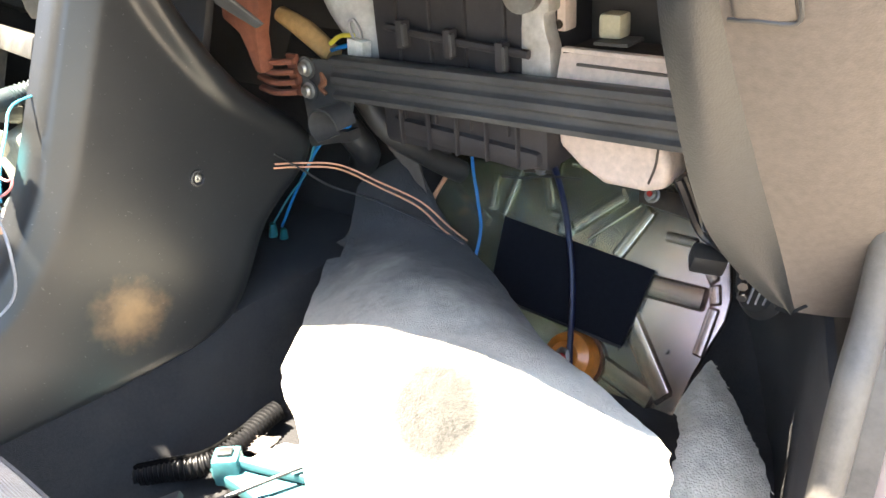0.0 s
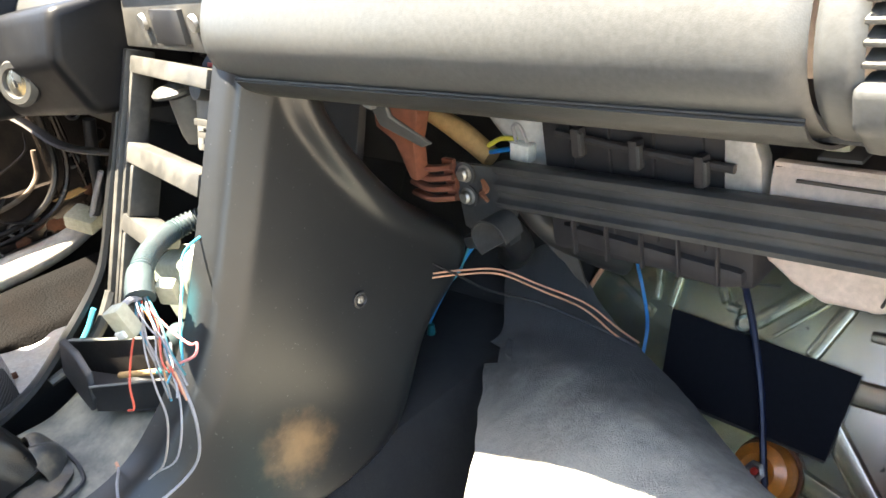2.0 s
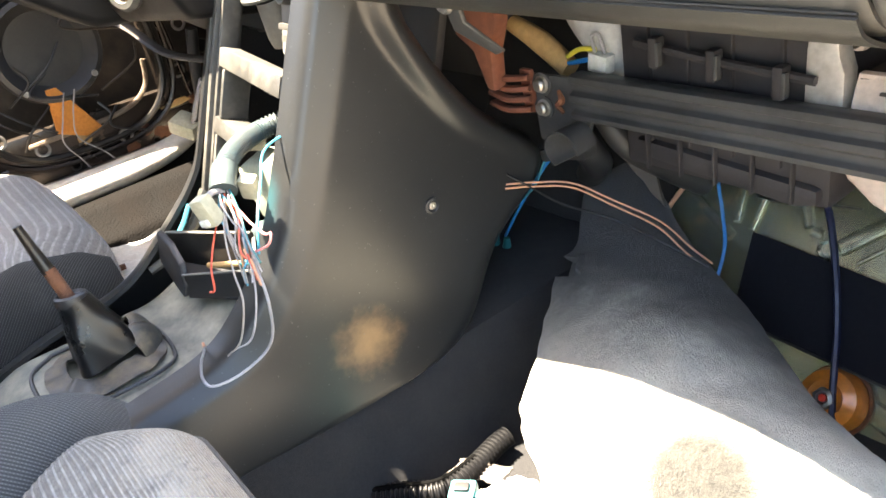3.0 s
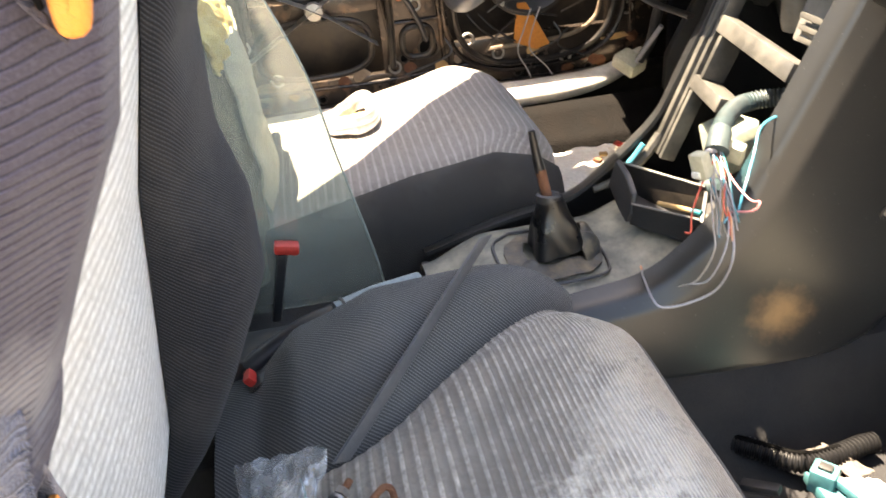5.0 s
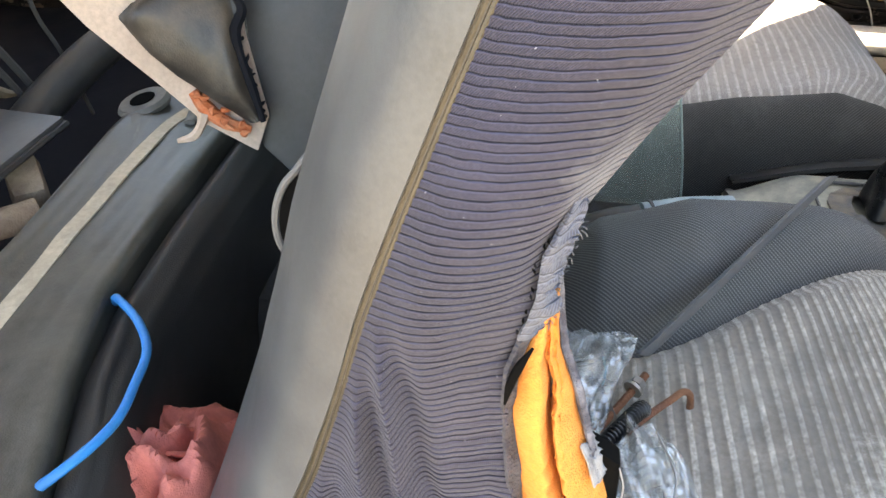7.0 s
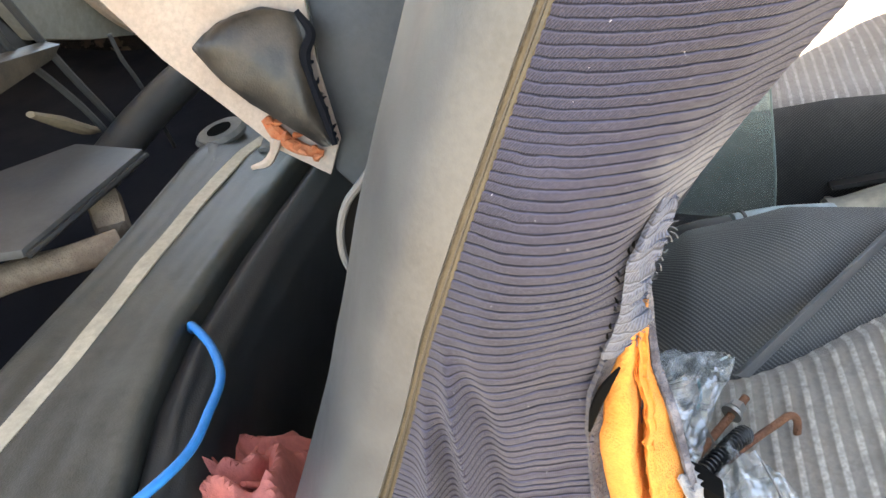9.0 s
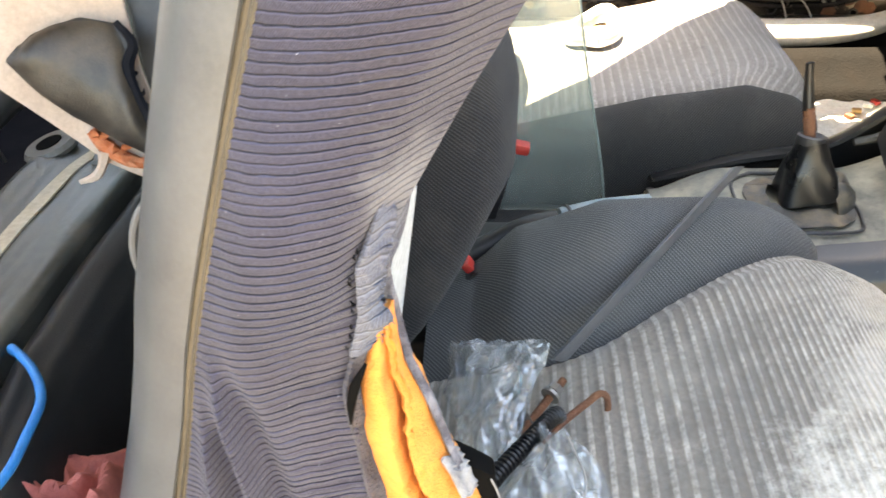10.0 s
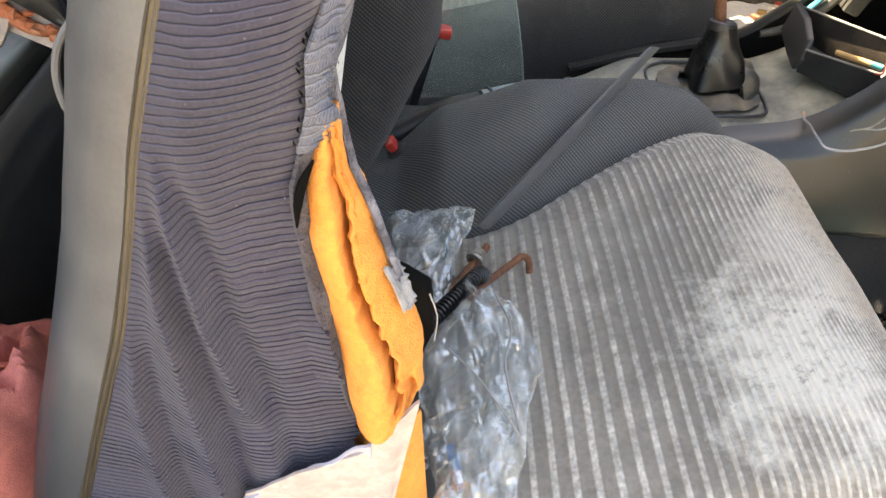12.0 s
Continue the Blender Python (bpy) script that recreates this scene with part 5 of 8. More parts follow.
def felt_sheet():
    """The folded-back carpet, its pale felt underside up."""
    left = [(0.445, 0.175, 0.02), (0.43, 0.21, 0.075), (0.385, 0.25, 0.112), (0.335, 0.277, 0.12), (0.3, 0.308, 0.12), (0.262, 0.364, 0.12), (0.205, 0.44, 0.118), (0.152, 0.512, 0.117), (0.15, 0.545, 0.125), (0.1, 0.62, 0.15), (0.125, 0.67, 0.175), (0.15, 0.675, 0.18)]
    right = [(0.665, 0.255, 0.03), (0.674, 0.315, 0.1), (0.665, 0.345, 0.142), (0.655, 0.355, 0.16), (0.62, 0.37, 0.163), (0.58, 0.393, 0.158), (0.535, 0.42, 0.15), (0.46, 0.478, 0.13), (0.385, 0.54, 0.122), (0.32, 0.575, 0.127), (0.25, 0.61, 0.142), (0.19, 0.65, 0.165)]
    lc, rc = spline(left, 121), spline(right, 121)
    def f(u, v):
        k = int(round(v * 120))
        p = lc[k] + (rc[k] - lc[k]) * u
        arch = math.sin(math.pi * u)
        z = p[2] + 0.034 * arch * smooth(0.0, 0.3, v) * smooth(1.0, 0.6, v)
        z += rough_at((p[0], p[1], 0), 9.0, 0.006) + rough_at((p[0], p[1], 3), 34.0, 0.0022)
        x = p[0] + rough_at((v * 30, u * 3, 7), 1.0, 0.004) * (1 if u < 0.05 or u > 0.95 else 0)
        if u < 0.09 and 0.6 < v < 0.655:
            x += 0.018
        return x, p[1], z
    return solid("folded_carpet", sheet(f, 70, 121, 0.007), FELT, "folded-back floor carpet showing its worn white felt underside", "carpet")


felt_sheet()


def torn_carpet():
    """A torn strip of felt by the kick panel."""
    def f(u, v):
        a = spline([(0.612, 0.49, 0.075), (0.63, 0.455, 0.085), (0.64, 0.42, 0.09), (0.648, 0.38, 0.085), (0.655, 0.32, 0.06)], 41)[int(round(v * 40))]
        b = spline([(0.608, 0.566, 0.082), (0.64, 0.53, 0.08), (0.668, 0.495, 0.076), (0.695, 0.46, 0.07), (0.722, 0.41, 0.05)], 41)[int(round(v * 40))]
        p = a + (b - a) * u
        return p[0] + rough_at((u * 3, v * 22, 2), 1.0, 0.003), p[1], p[2] + 0.008 * math.sin(math.pi * u) + rough_at(p, 40, 0.002)
    s = thing("torn_carpet_strip", "torn grey-white felt carpet strip beside the kick panel", "carpet", (0.66, 0.45, 0.02))
    part("felt", sheet(f, 14, 41, 0.005), FELT_PLAIN, s)
    for k in range(26):
        p = Vector(f(1.0, (k + 0.5) / 26))
        q = p + Vector((0.004 + 0.003 * math.sin(k * 2.3), 0.003 * math.cos(k * 1.7), 0.001))
        part("fray", tube([tuple(p), tuple((p + q) / 2 + Vector((0, 0, 0.0015))), tuple(q)], 0.0006, 6, 4), FELT_PLAIN, s)
    return s


torn_carpet()


def floor_tread():
    """Rubber mat with raised hexagon and circle tiles."""
    m = thing("rubber_mat", "dusty rubber floor mat with raised round and angular tiles", "floor mat", (0.42, 0.15, 0))
    def f(u, v):
        return 0.28 + 0.36 * u, -0.02 + 0.25 * v, 0.004 + 0.002 * noise.noise(Vector((u * 5, v * 5, 0)))
    part("sheet", sheet(f, 20, 14, 0.004), MAT_DUST, m)
    for j in range(5):
        for i in range(7):
            x = 0.31 + 0.05 * i + (0.025 if j % 2 else 0)
            y = 0.005 + 0.044 * j
            if x > 0.63:
                continue
            if (i + 2 * j) % 3 == 0:
                part("tile", turned([(0, 0.0), (0.0238, 0.0), (0.0228, 0.004), (0, 0.0043)], pose(x, y, 0.005), 24), PAVER, m)
            else:
                part("tile", turned([(0, 0.0), (0.0282, 0.0), (0.0274, 0.0035), (0, 0.004)], pose(x, y, 0.005, 0, 0, 30), 6), PAVER, m)
    return m


floor_tread()


def floor_clutter():
    h = thing("corrugated_hose", "black split corrugated wiring hose on the floor", "hose", (0.2, 0.25, 0))
    part("hose", tube([(0.184, 0.187, 0.012), (0.206, 0.211, 0.013), (0.231, 0.236, 0.014), (0.238, 0.258, 0.014), (0.233, 0.293, 0.012), (0.228, 0.32, 0.012), (0.227, 0.338, 0.012)], (0.0105, 0.0115, 0.0115, 0.011, 0.011, 0.0108, 0.0105), 40, 14, 0.002, 0.005), SHROUD, h)
    part("slit", tube([(0.186, 0.188, 0.0222), (0.206, 0.21, 0.024), (0.228, 0.235, 0.0245), (0.234, 0.256, 0.024), (0.231, 0.29, 0.0215)], 0.0032, 24, 6), VOID, h)
    p = thing("paper_scrap", "crumpled white paper scrap on the floor", "paper", (0.28, 0.26, 0))
    def f(u, v):
        x, y = 0.262 + 0.058 * u + 0.012 * v, 0.26 + 0.042 * v + 0.012 * math.sin(4 * u)
        return x + rough_at((u, v, 4), 6, 0.006), y + rough_at((u, v, 9), 6, 0.008), 0.012 + 0.006 * abs(noise.noise(Vector((u * 3, v * 3, 2))))
    part("scrap", sheet(f, 20, 12, 0.001), PAPER, p)
    k = thing("cardboard_scrap", "torn tan cardboard scrap under the hose", "cardboard", (0.23, 0.27, 0))
    def g(u, v):
        return 0.216 + 0.05 * u + rough_at((u, v, 1), 5, 0.006), 0.262 + 0.024 * v + 0.024 * u + rough_at((u, v, 5), 5, 0.006), 0.009 + 0.003 * v
    part("scrap", sheet(g, 12, 12, 0.0015), TAN, k)
    t = thing("teal_bracket", "teal plastic bracket with slots lying on the mat", "plastic bracket", (0.34, 0.23, 0))
    part("body", prism([(0.257, 0.231, 0.012), (0.274, 0.256, 0.012), (0.357, 0.291, 0.014), (0.382, 0.278, 0.014), (0.442, 0.256, 0.012), (0.462, 0.216, 0.01), (0.402, 0.206, 0.01), (0.362, 0.228, 0.012), (0.312, 0.231, 0.012)], (0, 0, 0.016), 0.003), TEAL, t)
    part("ridge", prism([(0.262, 0.238, 0.03), (0.270, 0.248, 0.03), (0.362, 0.278, 0.032), (0.364, 0.268, 0.032)], (0, 0, 0.01), 0.002), TEAL, t)
    part("socket", block((0.026, 0.024, 0.03), (0.274, 0.242, 0.03), (0, 0, 40), 0.004), TEAL, t)
    part("slot", block((0.014, 0.01, 0.004), (0.274, 0.242, 0.0465), (0, 0, 40), 0.001), BLACK, t)
    part("slot", tube([(0.377, 0.221, 0.0285), (0.387, 0.241, 0.0285), (0.412, 0.251, 0.0285), (0.437, 0.248, 0.0285)], 0.002, 20, 6), BLACK, t)
    r = thing("wiper_rod", "thin black rod with a clip lying over the mat", "rod", (0.32, 0.22, 0.03))
    part("rod", tube([(0.29, 0.165, 0.034), (0.325, 0.225, 0.042), (0.36, 0.283, 0.05)], (0.003, 0.0022, 0.0018), 16, 8), BLACK, r)
    part("clip", prism([(0.262, 0.13, 0.02), (0.3, 0.135, 0.02), (0.305, 0.168, 0.02), (0.285, 0.175, 0.02)], (0, 0, 0.016), 0.003), BLACK, r)
    part("clip_lever", block((0.012, 0.04, 0.008), (0.275, 0.17, 0.04), (20, 0, -50), 0.002), BLACK, r)
    n = thing("rag_knot", "small knotted tan rag end by the folded carpet", "rag", (0.4, 0.262, 0.1))
    for k, (dx, dy, dz, s) in enumerate(((0, 0, 0, 0.013), (0.01, -0.014, -0.01, 0.012), (-0.006, 0.014, 0.004, 0.008))):
        part("lump", turned([(0, -s), (s * 0.75, -s * 0.6), (s, 0), (s * 0.7, s * 0.7), (0, s)], pose(0.398 + dx, 0.262 + dy, 0.112 + dz, 30 * k, 20, 0), 14), PAPER if k else OCHRE, n)


floor_clutter()


def wires_front():
    def lead(name, label, pts, r, m, seg=7, n=50):
        w = thing(name, label, "wire", tuple(pts[-1]))
        part("lead", tube(pts, r, n, seg), m, w)
        return w
    w = lead("blue_lead", "bright blue twisted wire with two teal plugs", [(0.209, 0.515, 0.278), (0.162, 0.513, 0.253), (0.125, 0.513, 0.212), (0.089, 0.514, 0.167), (0.056, 0.514, 0.12)], 0.002, W_BLUE)
    part("strand", tube([(0.2, 0.511, 0.273), (0.158, 0.509, 0.255), (0.128, 0.51, 0.21), (0.086, 0.511, 0.17), (0.046, 0.51, 0.125)], 0.0013, 40, 6), W_CYAN, w)
    for x, y, z in ((0.034, 0.514, 0.104), (0.05, 0.518, 0.098)):
        part("connector", tube([(x + 0.003, y, z + 0.016), (x, y, z), (x - 0.002, y, z - 0.017)], (0.004, 0.0062, 0.005), 10, 10), W_TEAL, w)
    w = lead("copper_pair", "bare copper twin wires lying over the carpet", [(0.163, 0.44, 0.25), (0.18, 0.465, 0.246), (0.205, 0.495, 0.238), (0.24, 0.52, 0.215), (0.275, 0.545, 0.19), (0.3, 0.56, 0.16), (0.315, 0.575, 0.138)], 0.0011, W_COPPER)
    part("lead", tube([(0.163, 0.438, 0.246), (0.18, 0.463, 0.242), (0.205, 0.493, 0.234), (0.24, 0.518, 0.21), (0.272, 0.543, 0.184), (0.296, 0.558, 0.153), (0.31, 0.573, 0.134)], 0.0011, 50, 6), W_COPPER, w)
    lead("thin_black_lead", "thin black wire across the folded carpet", [(0.166, 0.44, 0.262), (0.178, 0.46, 0.242), (0.19, 0.49, 0.212), (0.22, 0.53, 0.185), (0.275, 0.55, 0.162), (0.315, 0.568, 0.138)], 0.0012, W_BLACK)
    lead("blue_cable", "bright blue cable hanging before the toe plate", [(0.262, 0.66, 0.215), (0.275, 0.645, 0.19), (0.287, 0.635, 0.16), (0.292, 0.63, 0.12), (0.296, 0.6, 0.075)], 0.0021, W_BLUE)
    lead("navy_cable", "dark navy cable hanging across the toe plate", [(0.4, 0.62, 0.24), (0.402, 0.64, 0.19), (0.415, 0.635, 0.13), (0.43, 0.615, 0.08), (0.45, 0.575, 0.03), (0.463, 0.555, -0.002)], 0.0036, W_NAVY)
    lead("loop_cable", "thin black wiring loop beneath the heater box", [(0.35, 0.6, 0.215), (0.38, 0.59, 0.222), (0.42, 0.58, 0.235), (0.46, 0.58, 0.24)], 0.0012, W_BLACK)
    lead("bright_rod", "thin bare metal rod by the toe plate", [(0.24, 0.655, 0.195), (0.215, 0.645, 0.155), (0.205, 0.64, 0.135)], 0.003, W_COPPER)
    b = thing("torn_insulation", "torn pinkish insulation scrap under the heater box", "insulation", (0.19, 0.6, 0.22))
    def f(u, v):
        return 0.165 + 0.045 * u + 0.02 * v, 0.6 + 0.01 * u, 0.262 - 0.085 * v * (0.5 + 0.5 * u) - 0.01 * u + rough_at((u, v, 1), 5, 0.006)
    part("scrap", sheet(f, 10, 14, 0.004), TAN, b)
    m = thing("motor_bracket", "black tangled bracket and pipe under the heater", "bracket", (0.12, 0.55, 0.25))
    part("arm", prism([(0.15, 0.498, 0.262), (0.185, 0.5, 0.272), (0.215, 0.505, 0.275), (0.215, 0.505, 0.262), (0.18, 0.5, 0.256), (0.16, 0.498, 0.25)], (0, 0.02, 0), 0.003), BLACK, m)
    part("pipe", tube([(0.2, 0.55, 0.3), (0.225, 0.56, 0.26), (0.25, 0.6, 0.22), (0.26, 0.64, 0.19)], 0.014, 24, 12), BLACK, m)
    part("pipe", tube([(0.15, 0.56, 0.26), (0.16, 0.58, 0.22), (0.13, 0.6, 0.19)], 0.018, 24, 12), BLACK, m)
    part("pipe", tube([(0.27, 0.6, 0.26), (0.25, 0.62, 0.22), (0.24, 0.64, 0.19)], 0.01, 24, 12), BLACK, m)
    h = thing("side_wiring", "dark clipped wiring bundle at the corner of the toe plate", "wiring", (0.6, 0.55, 0.2))
    for k in range(4):
        part("lead", tube([(0.58, 0.56 - 0.01 * k, 0.28), (0.6, 0.55, 0.24 - 0.006 * k), (0.62 + 0.01 * k, 0.52, 0.235), (0.66, 0.47, 0.25 - 0.01 * k)], 0.004, 24, 6), W_BLACK, h)
    part("clip", block((0.03, 0.02, 0.02), (0.605, 0.545, 0.205), (20, 10, 30), 0.004), BLACK, h)


wires_front()


# ---- passenger seat ----
REST = ((0.16, -0.502, -0.283), (0.21, -0.482, -0.288), (0.29, -0.452, -0.298), (0.35, -0.429, -0.303), (0.4, -0.414, -0.315), (0.45, -0.4, -0.325), (0.5, -0.383, -0.318),
        (0.55, -0.365, -0.291), (0.6, -0.346, -0.262), (0.65, -0.328, -0.247), (0.7, -0.314, -0.241), (0.78, -0.288, -0.23), (0.86, -0.262, -0.218))
CUT = ((0.2, -0.332), (0.29, -0.319), (0.33, -0.326), (0.37, -0.333), (0.409, -0.338), (0.437, -0.3375), (0.461, -0.3305), (0.487, -0.3235))
TEAR = ((0.28, -0.304), (0.308, -0.292), (0.337, -0.292), (0.378, -0.304), (0.404, -0.315), (0.436, -0.325), (0.469, -0.327), (0.487, -0.324))
CENTRE = ((0.1, -0.44), (0.2, -0.388), (0.25, -0.367), (0.35, -0.351), (0.46, -0.334), (0.555, -0.307), (0.7, -0.272), (0.86, -0.232))
INNER = ((0.1, -0.43), (0.15, -0.385), (0.2, -0.344), (0.25, -0.317), (0.33, -0.279), (0.4, -0.277), (0.46, -0.292), (0.55, -0.286), (0.65, -0.244), (0.75, -0.235), (0.86, -0.218))


def passenger_seat():
    s = thing("passenger_seat", "torn ribbed grey cloth front seat with orange foam showing", "car seat", (0.33, -0.2, 0.0))

    creases = (((0.3, -0.367), (0.337, -0.373), (0.37, -0.3805), (0.41, -0.385), (0.455, -0.394)), ((0.2, -0.388), (0.26, -0.391), (0.34, -0.397), (0.418, -0.4035), (0.45, -0.409)), ((0.2, -0.42), (0.255, -0.4245), (0.342, -0.4255), (0.38, -0.428)), ((0.2, -0.357), (0.27, -0.362), (0.33, -0.362)))
    reach = ((0.29, 0.465, 0.0085), (0.18, 0.45, 0.0095), (0.18, 0.38, 0.007), (0.18, 0.32, 0.004))

    def folds(y, z):
        """Long loose folds hanging in the lower cloth: a soft rise to a crest, then a steep drop."""
        near = y - along(REST, z)[0]
        x = rough_at((y, z, 2), 11, 0.0022)
        for line, (low, high, deep) in zip(creases, reach):
            d = y - along(line, z)[0] + rough_at((z, 3, 1), 30, 0.0012)
            power = deep * smooth(low, low + 0.03, z) * smooth(high, high - 0.05, z)
            x += power * (math.exp(-(d / (0.009 if d < 0 else 0.003)) ** 2) - (0.75 * math.exp(-((d - 0.008) / 0.006) ** 2) if d > 0 else 0.0))
        return x * smooth(0.004, 0.02, near)

    # ribs lie closer together high on the cloth and near its hem
    zs = np.linspace(0.17, 0.87, 701)
    count = np.cumsum(0.001 / np.interp(zs, (0.17, 0.38, 0.45, 0.49, 0.53, 0.87), (0.0034, 0.0036, 0.0041, 0.0041, 0.0037, 0.0036)))

    def rib_at(u, v):
        z = 0.175 + 0.685 * v - 0.022 * min(1.0, u / 0.72) * smooth(0.58, 0.68, 0.175 + 0.685 * v)
        return float(np.interp(z, zs, count)) * RIB_PITCH

    def side(u, v):
        """Side cloth that wraps round the bolster's front edge above the tear."""
        across = min(1, u / 0.72)
        hem_z = 0.177 + (0.064 + 0.03 * (u - 0.73) / 0.27) * smooth(0.63, 0.71, u) + rough_at((u * 14, 0, 5), 1.0, 0.004)
        z = 0.175 + 0.024 * across * (1 - v) + 0.685 * v + rough_at((u * 2.2, v * 5, 7), 1.0, 0.002)
        z = max(z, hem_z)
        yp, yf = along(REST, z)
        whole = smooth(0.462, 0.5, z)
        ye = along(CUT, z)[0] * (1 - whole) + yf * whole
        ye += rough_at((z * 160, 1, 1), 1.0, 0.003) * (1 - whole)
        s = u * (0.72 + 0.28 * whole)
        y = yp + (ye - yp) * min(1.0, s / 0.72)
        x = 0.553 + 0.018 * math.sin(math.pi * min(1, s / 0.72 * 0.85 + 0.05)) + 0.012 * smooth(0.5, 0.65, z) * min(1, s / 0.72) + folds(y, z)
        x -= 0.012 * smooth(0.52, 0.72, s) * whole
        rib = rib_at(u, v) / RIB_PITCH % 1.0
        x += 0.0007 * (rib * smooth(1.0, 0.86, rib) - 0.45)
        if s > 0.72:
            t = (s - 0.72) / 0.28
            yc = along(CENTRE, z)[0]
            x -= 0.055 * t
            y = ye + 0.005 * math.sin(math.pi * t) + (yc - 0.004 - ye) * t ** 2.2
        elif s > 0.64:
            x += 0.008 * (s - 0.64) * 12 * (0.6 + 0.4 * math.sin(z * 60)) * smooth(0.45, 0.4, z)
        return x, y, z
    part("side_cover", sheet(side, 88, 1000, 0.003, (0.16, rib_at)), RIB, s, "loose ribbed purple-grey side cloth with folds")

    def nose(u, v):
        """What is left of the front edge's cloth beside the tear."""
        z = 0.372 + 0.008 * math.sin(u * 9) * (1 - v) + 0.118 * v
        ys = along(TEAR, z)[0]
        yc = along(CENTRE, z)[0]
        x = 0.55 - 0.011 * u - 0.01 * (1 - u) * smooth(0.4, 0.5, z)
        ys += 0.004 * math.exp(-((z - 0.42) / 0.026) ** 2)
        y = ys + 0.005 * smooth(0.49, 0.46, z) + 0.002 * math.sin(math.pi * min(1.0, u * 1.25)) * smooth(0.5, 0.42, z) + 0.002 * math.sin(math.pi * u) + (yc - 0.004 - ys) * u ** 3
        return x, y + rough_at((x, z, 3), 30, 0.0015), z
    part("front_edge_cloth", sheet(nose, 26, 60, 0.002), RAGGED, s, "ragged pale cloth strip beside the tear")

    def centre(u, v):
        z = 0.13 + 0.73 * v
        x = 0.26 + 0.254 * u
        return x, along(CENTRE, z)[0] + 0.006 * math.sin(math.pi * u), z
    part("centre_panel", sheet(centre, 30, 60, -0.004), PALE, s, "pale ribbed centre panel")

    def inner(u, v):
        z = 0.1 + 0.76 * v
        y0 = along(INNER, z)[0]
        yp = along(REST, z)[0]
        a = math.pi * u
        x = 0.161 + 0.104 * math.cos(a)
        back = yp + 0.01 if u > 0.5 else min(y0, along(CENTRE, z)[0] + 0.002)
        y = back + (y0 - back) * (math.sin(a) ** 0.7)
        return x, y, z
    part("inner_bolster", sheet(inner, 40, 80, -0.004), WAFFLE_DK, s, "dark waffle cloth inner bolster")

    def shell(u, v):
        z = 0.1 + 0.76 * v
        yp = along(REST, z)[0]
        x = 0.555 - 0.5 * u
        deep = 0.05 * min(1.0, (u / 0.16) ** 0.55) * min(1.0, ((1 - u) / 0.16) ** 0.55)
        return x + 0.006 * math.sin(math.pi * min(1, u / 0.1)), yp - deep + rough_at((x, z, 1), 12, 0.002), z
    part("back_cover", sheet(shell, 60, 60, 0.004), VINYL, s, "grey vinyl back cover worn pale")
    pipe = [(0.556, along(REST, z)[0], z) for z in np.linspace(0.12, 0.86, 24)]
    part("piping", tube(pipe, 0.0016, 120, 8), PIPING, s, "worn olive piping along the side seam")
    part("piping", tube([(x + 0.001, y + 0.0031, z) for x, y, z in pipe], 0.0014, 120, 8), PIPING, s, "worn olive piping along the side seam")
    part("piping_groove", tube([(x + 0.0002, y + 0.0017, z) for x, y, z in pipe], 0.0012, 120, 6), BLACK, s)
    # broken stitches down the front edge of the side cloth
    seam = ((0.455, -0.337), (0.462, -0.335), (0.473, -0.3325), (0.493, -0.3315), (0.523, -0.3195), (0.55, -0.307))
    for k in range(9):
        z = 0.4575 + 0.0056 * k + 0.0016 * math.sin(k * 2.9)
        y = along(seam, z)[0] + rough_at((k * 1.7, 2, 2), 1.0, 0.0012)
        x = 0.566
        part("stitch", tube([(x - 0.002, y + 0.0006 * math.sin(k), z + 0.0012), (x - 0.0015, y + 0.0004, z), (x - 0.002, y + 0.0008, z - 0.0012)], (0.0002, 0.0006, 0.0002), 8, 5), VOID if k % 3 else MATDARK, s)

    def patch(u, v):
        """Pale torn edge with a ragged outline, widest in its middle."""
        z = 0.452 + 0.066 * v
        y0 = along(seam, z)[0] + 0.002
        out = along(((0.45, -0.3275), (0.458, -0.3245), (0.465, -0.3195), (0.472, -0.323), (0.482, -0.3215), (0.494, -0.3185), (0.508, -0.3155), (0.523, -0.3165)), z)[0] + rough_at((v * 46, 1, 8), 1.0, 0.0018) + rough_at((v * 150, 2, 8), 1.0, 0.0008)
        return 0.5635 - 0.009 * u * u - 0.22 * max(0.0, z - 0.49 - 0.008 * math.sin(u * 7)) + rough_at((u, v * 3, 3), 4, 0.0012), y0 + (out - y0) * u, z + 0.0012 * math.sin(v * 60) * u
    part("frayed_edge", sheet(patch, 16, 110, 0.0015, (0.014, 0.066)), RIBPALE, s, "frayed pale blue-grey torn cloth edge")

    def hem(u, v):
        z = 0.296 + 0.155 * v
        y = along(CUT, z)[0] - 0.001 + (0.0048 + rough_at((v * 9, 1, 4), 1.0, 0.0012)) * u
        return 0.5635 - 0.006 * u + 0.002 * math.sin(v * 16), y, z
    part("grey_hem", sheet(hem, 10, 60, 0.002), HEMCLOTH, s, "turned grey-blue hem of the torn cloth")
    # black cord drawn for the shade inside the slit
    part("dark_slit", tube([(0.5645, -0.3385, 0.418), (0.5655, -0.337, 0.43), (0.5655, -0.334, 0.441), (0.5645, -0.3295, 0.4505)], (0.0005, 0.0019, 0.002, 0.0006), 30, 8, flat=0.8), VOID, s)
    for k in range(24):
        z = 0.4535 + 0.00226 * k + 0.0008 * math.sin(k * 7)
        y = patch(1.0, (z - 0.452) / 0.066)[1]
        part("thread", tube([(0.5565, y - 0.001, z), (0.557, y + 0.0006, z + 0.0006 * math.sin(k * 2)), (0.5565, y + 0.0008 + 0.0016 * abs(math.sin(k * 3.1)) ** 3, z - 0.001 + 0.0016 * math.sin(k * 5))], 0.0002, 8, 4), FRAYBLUE, s)

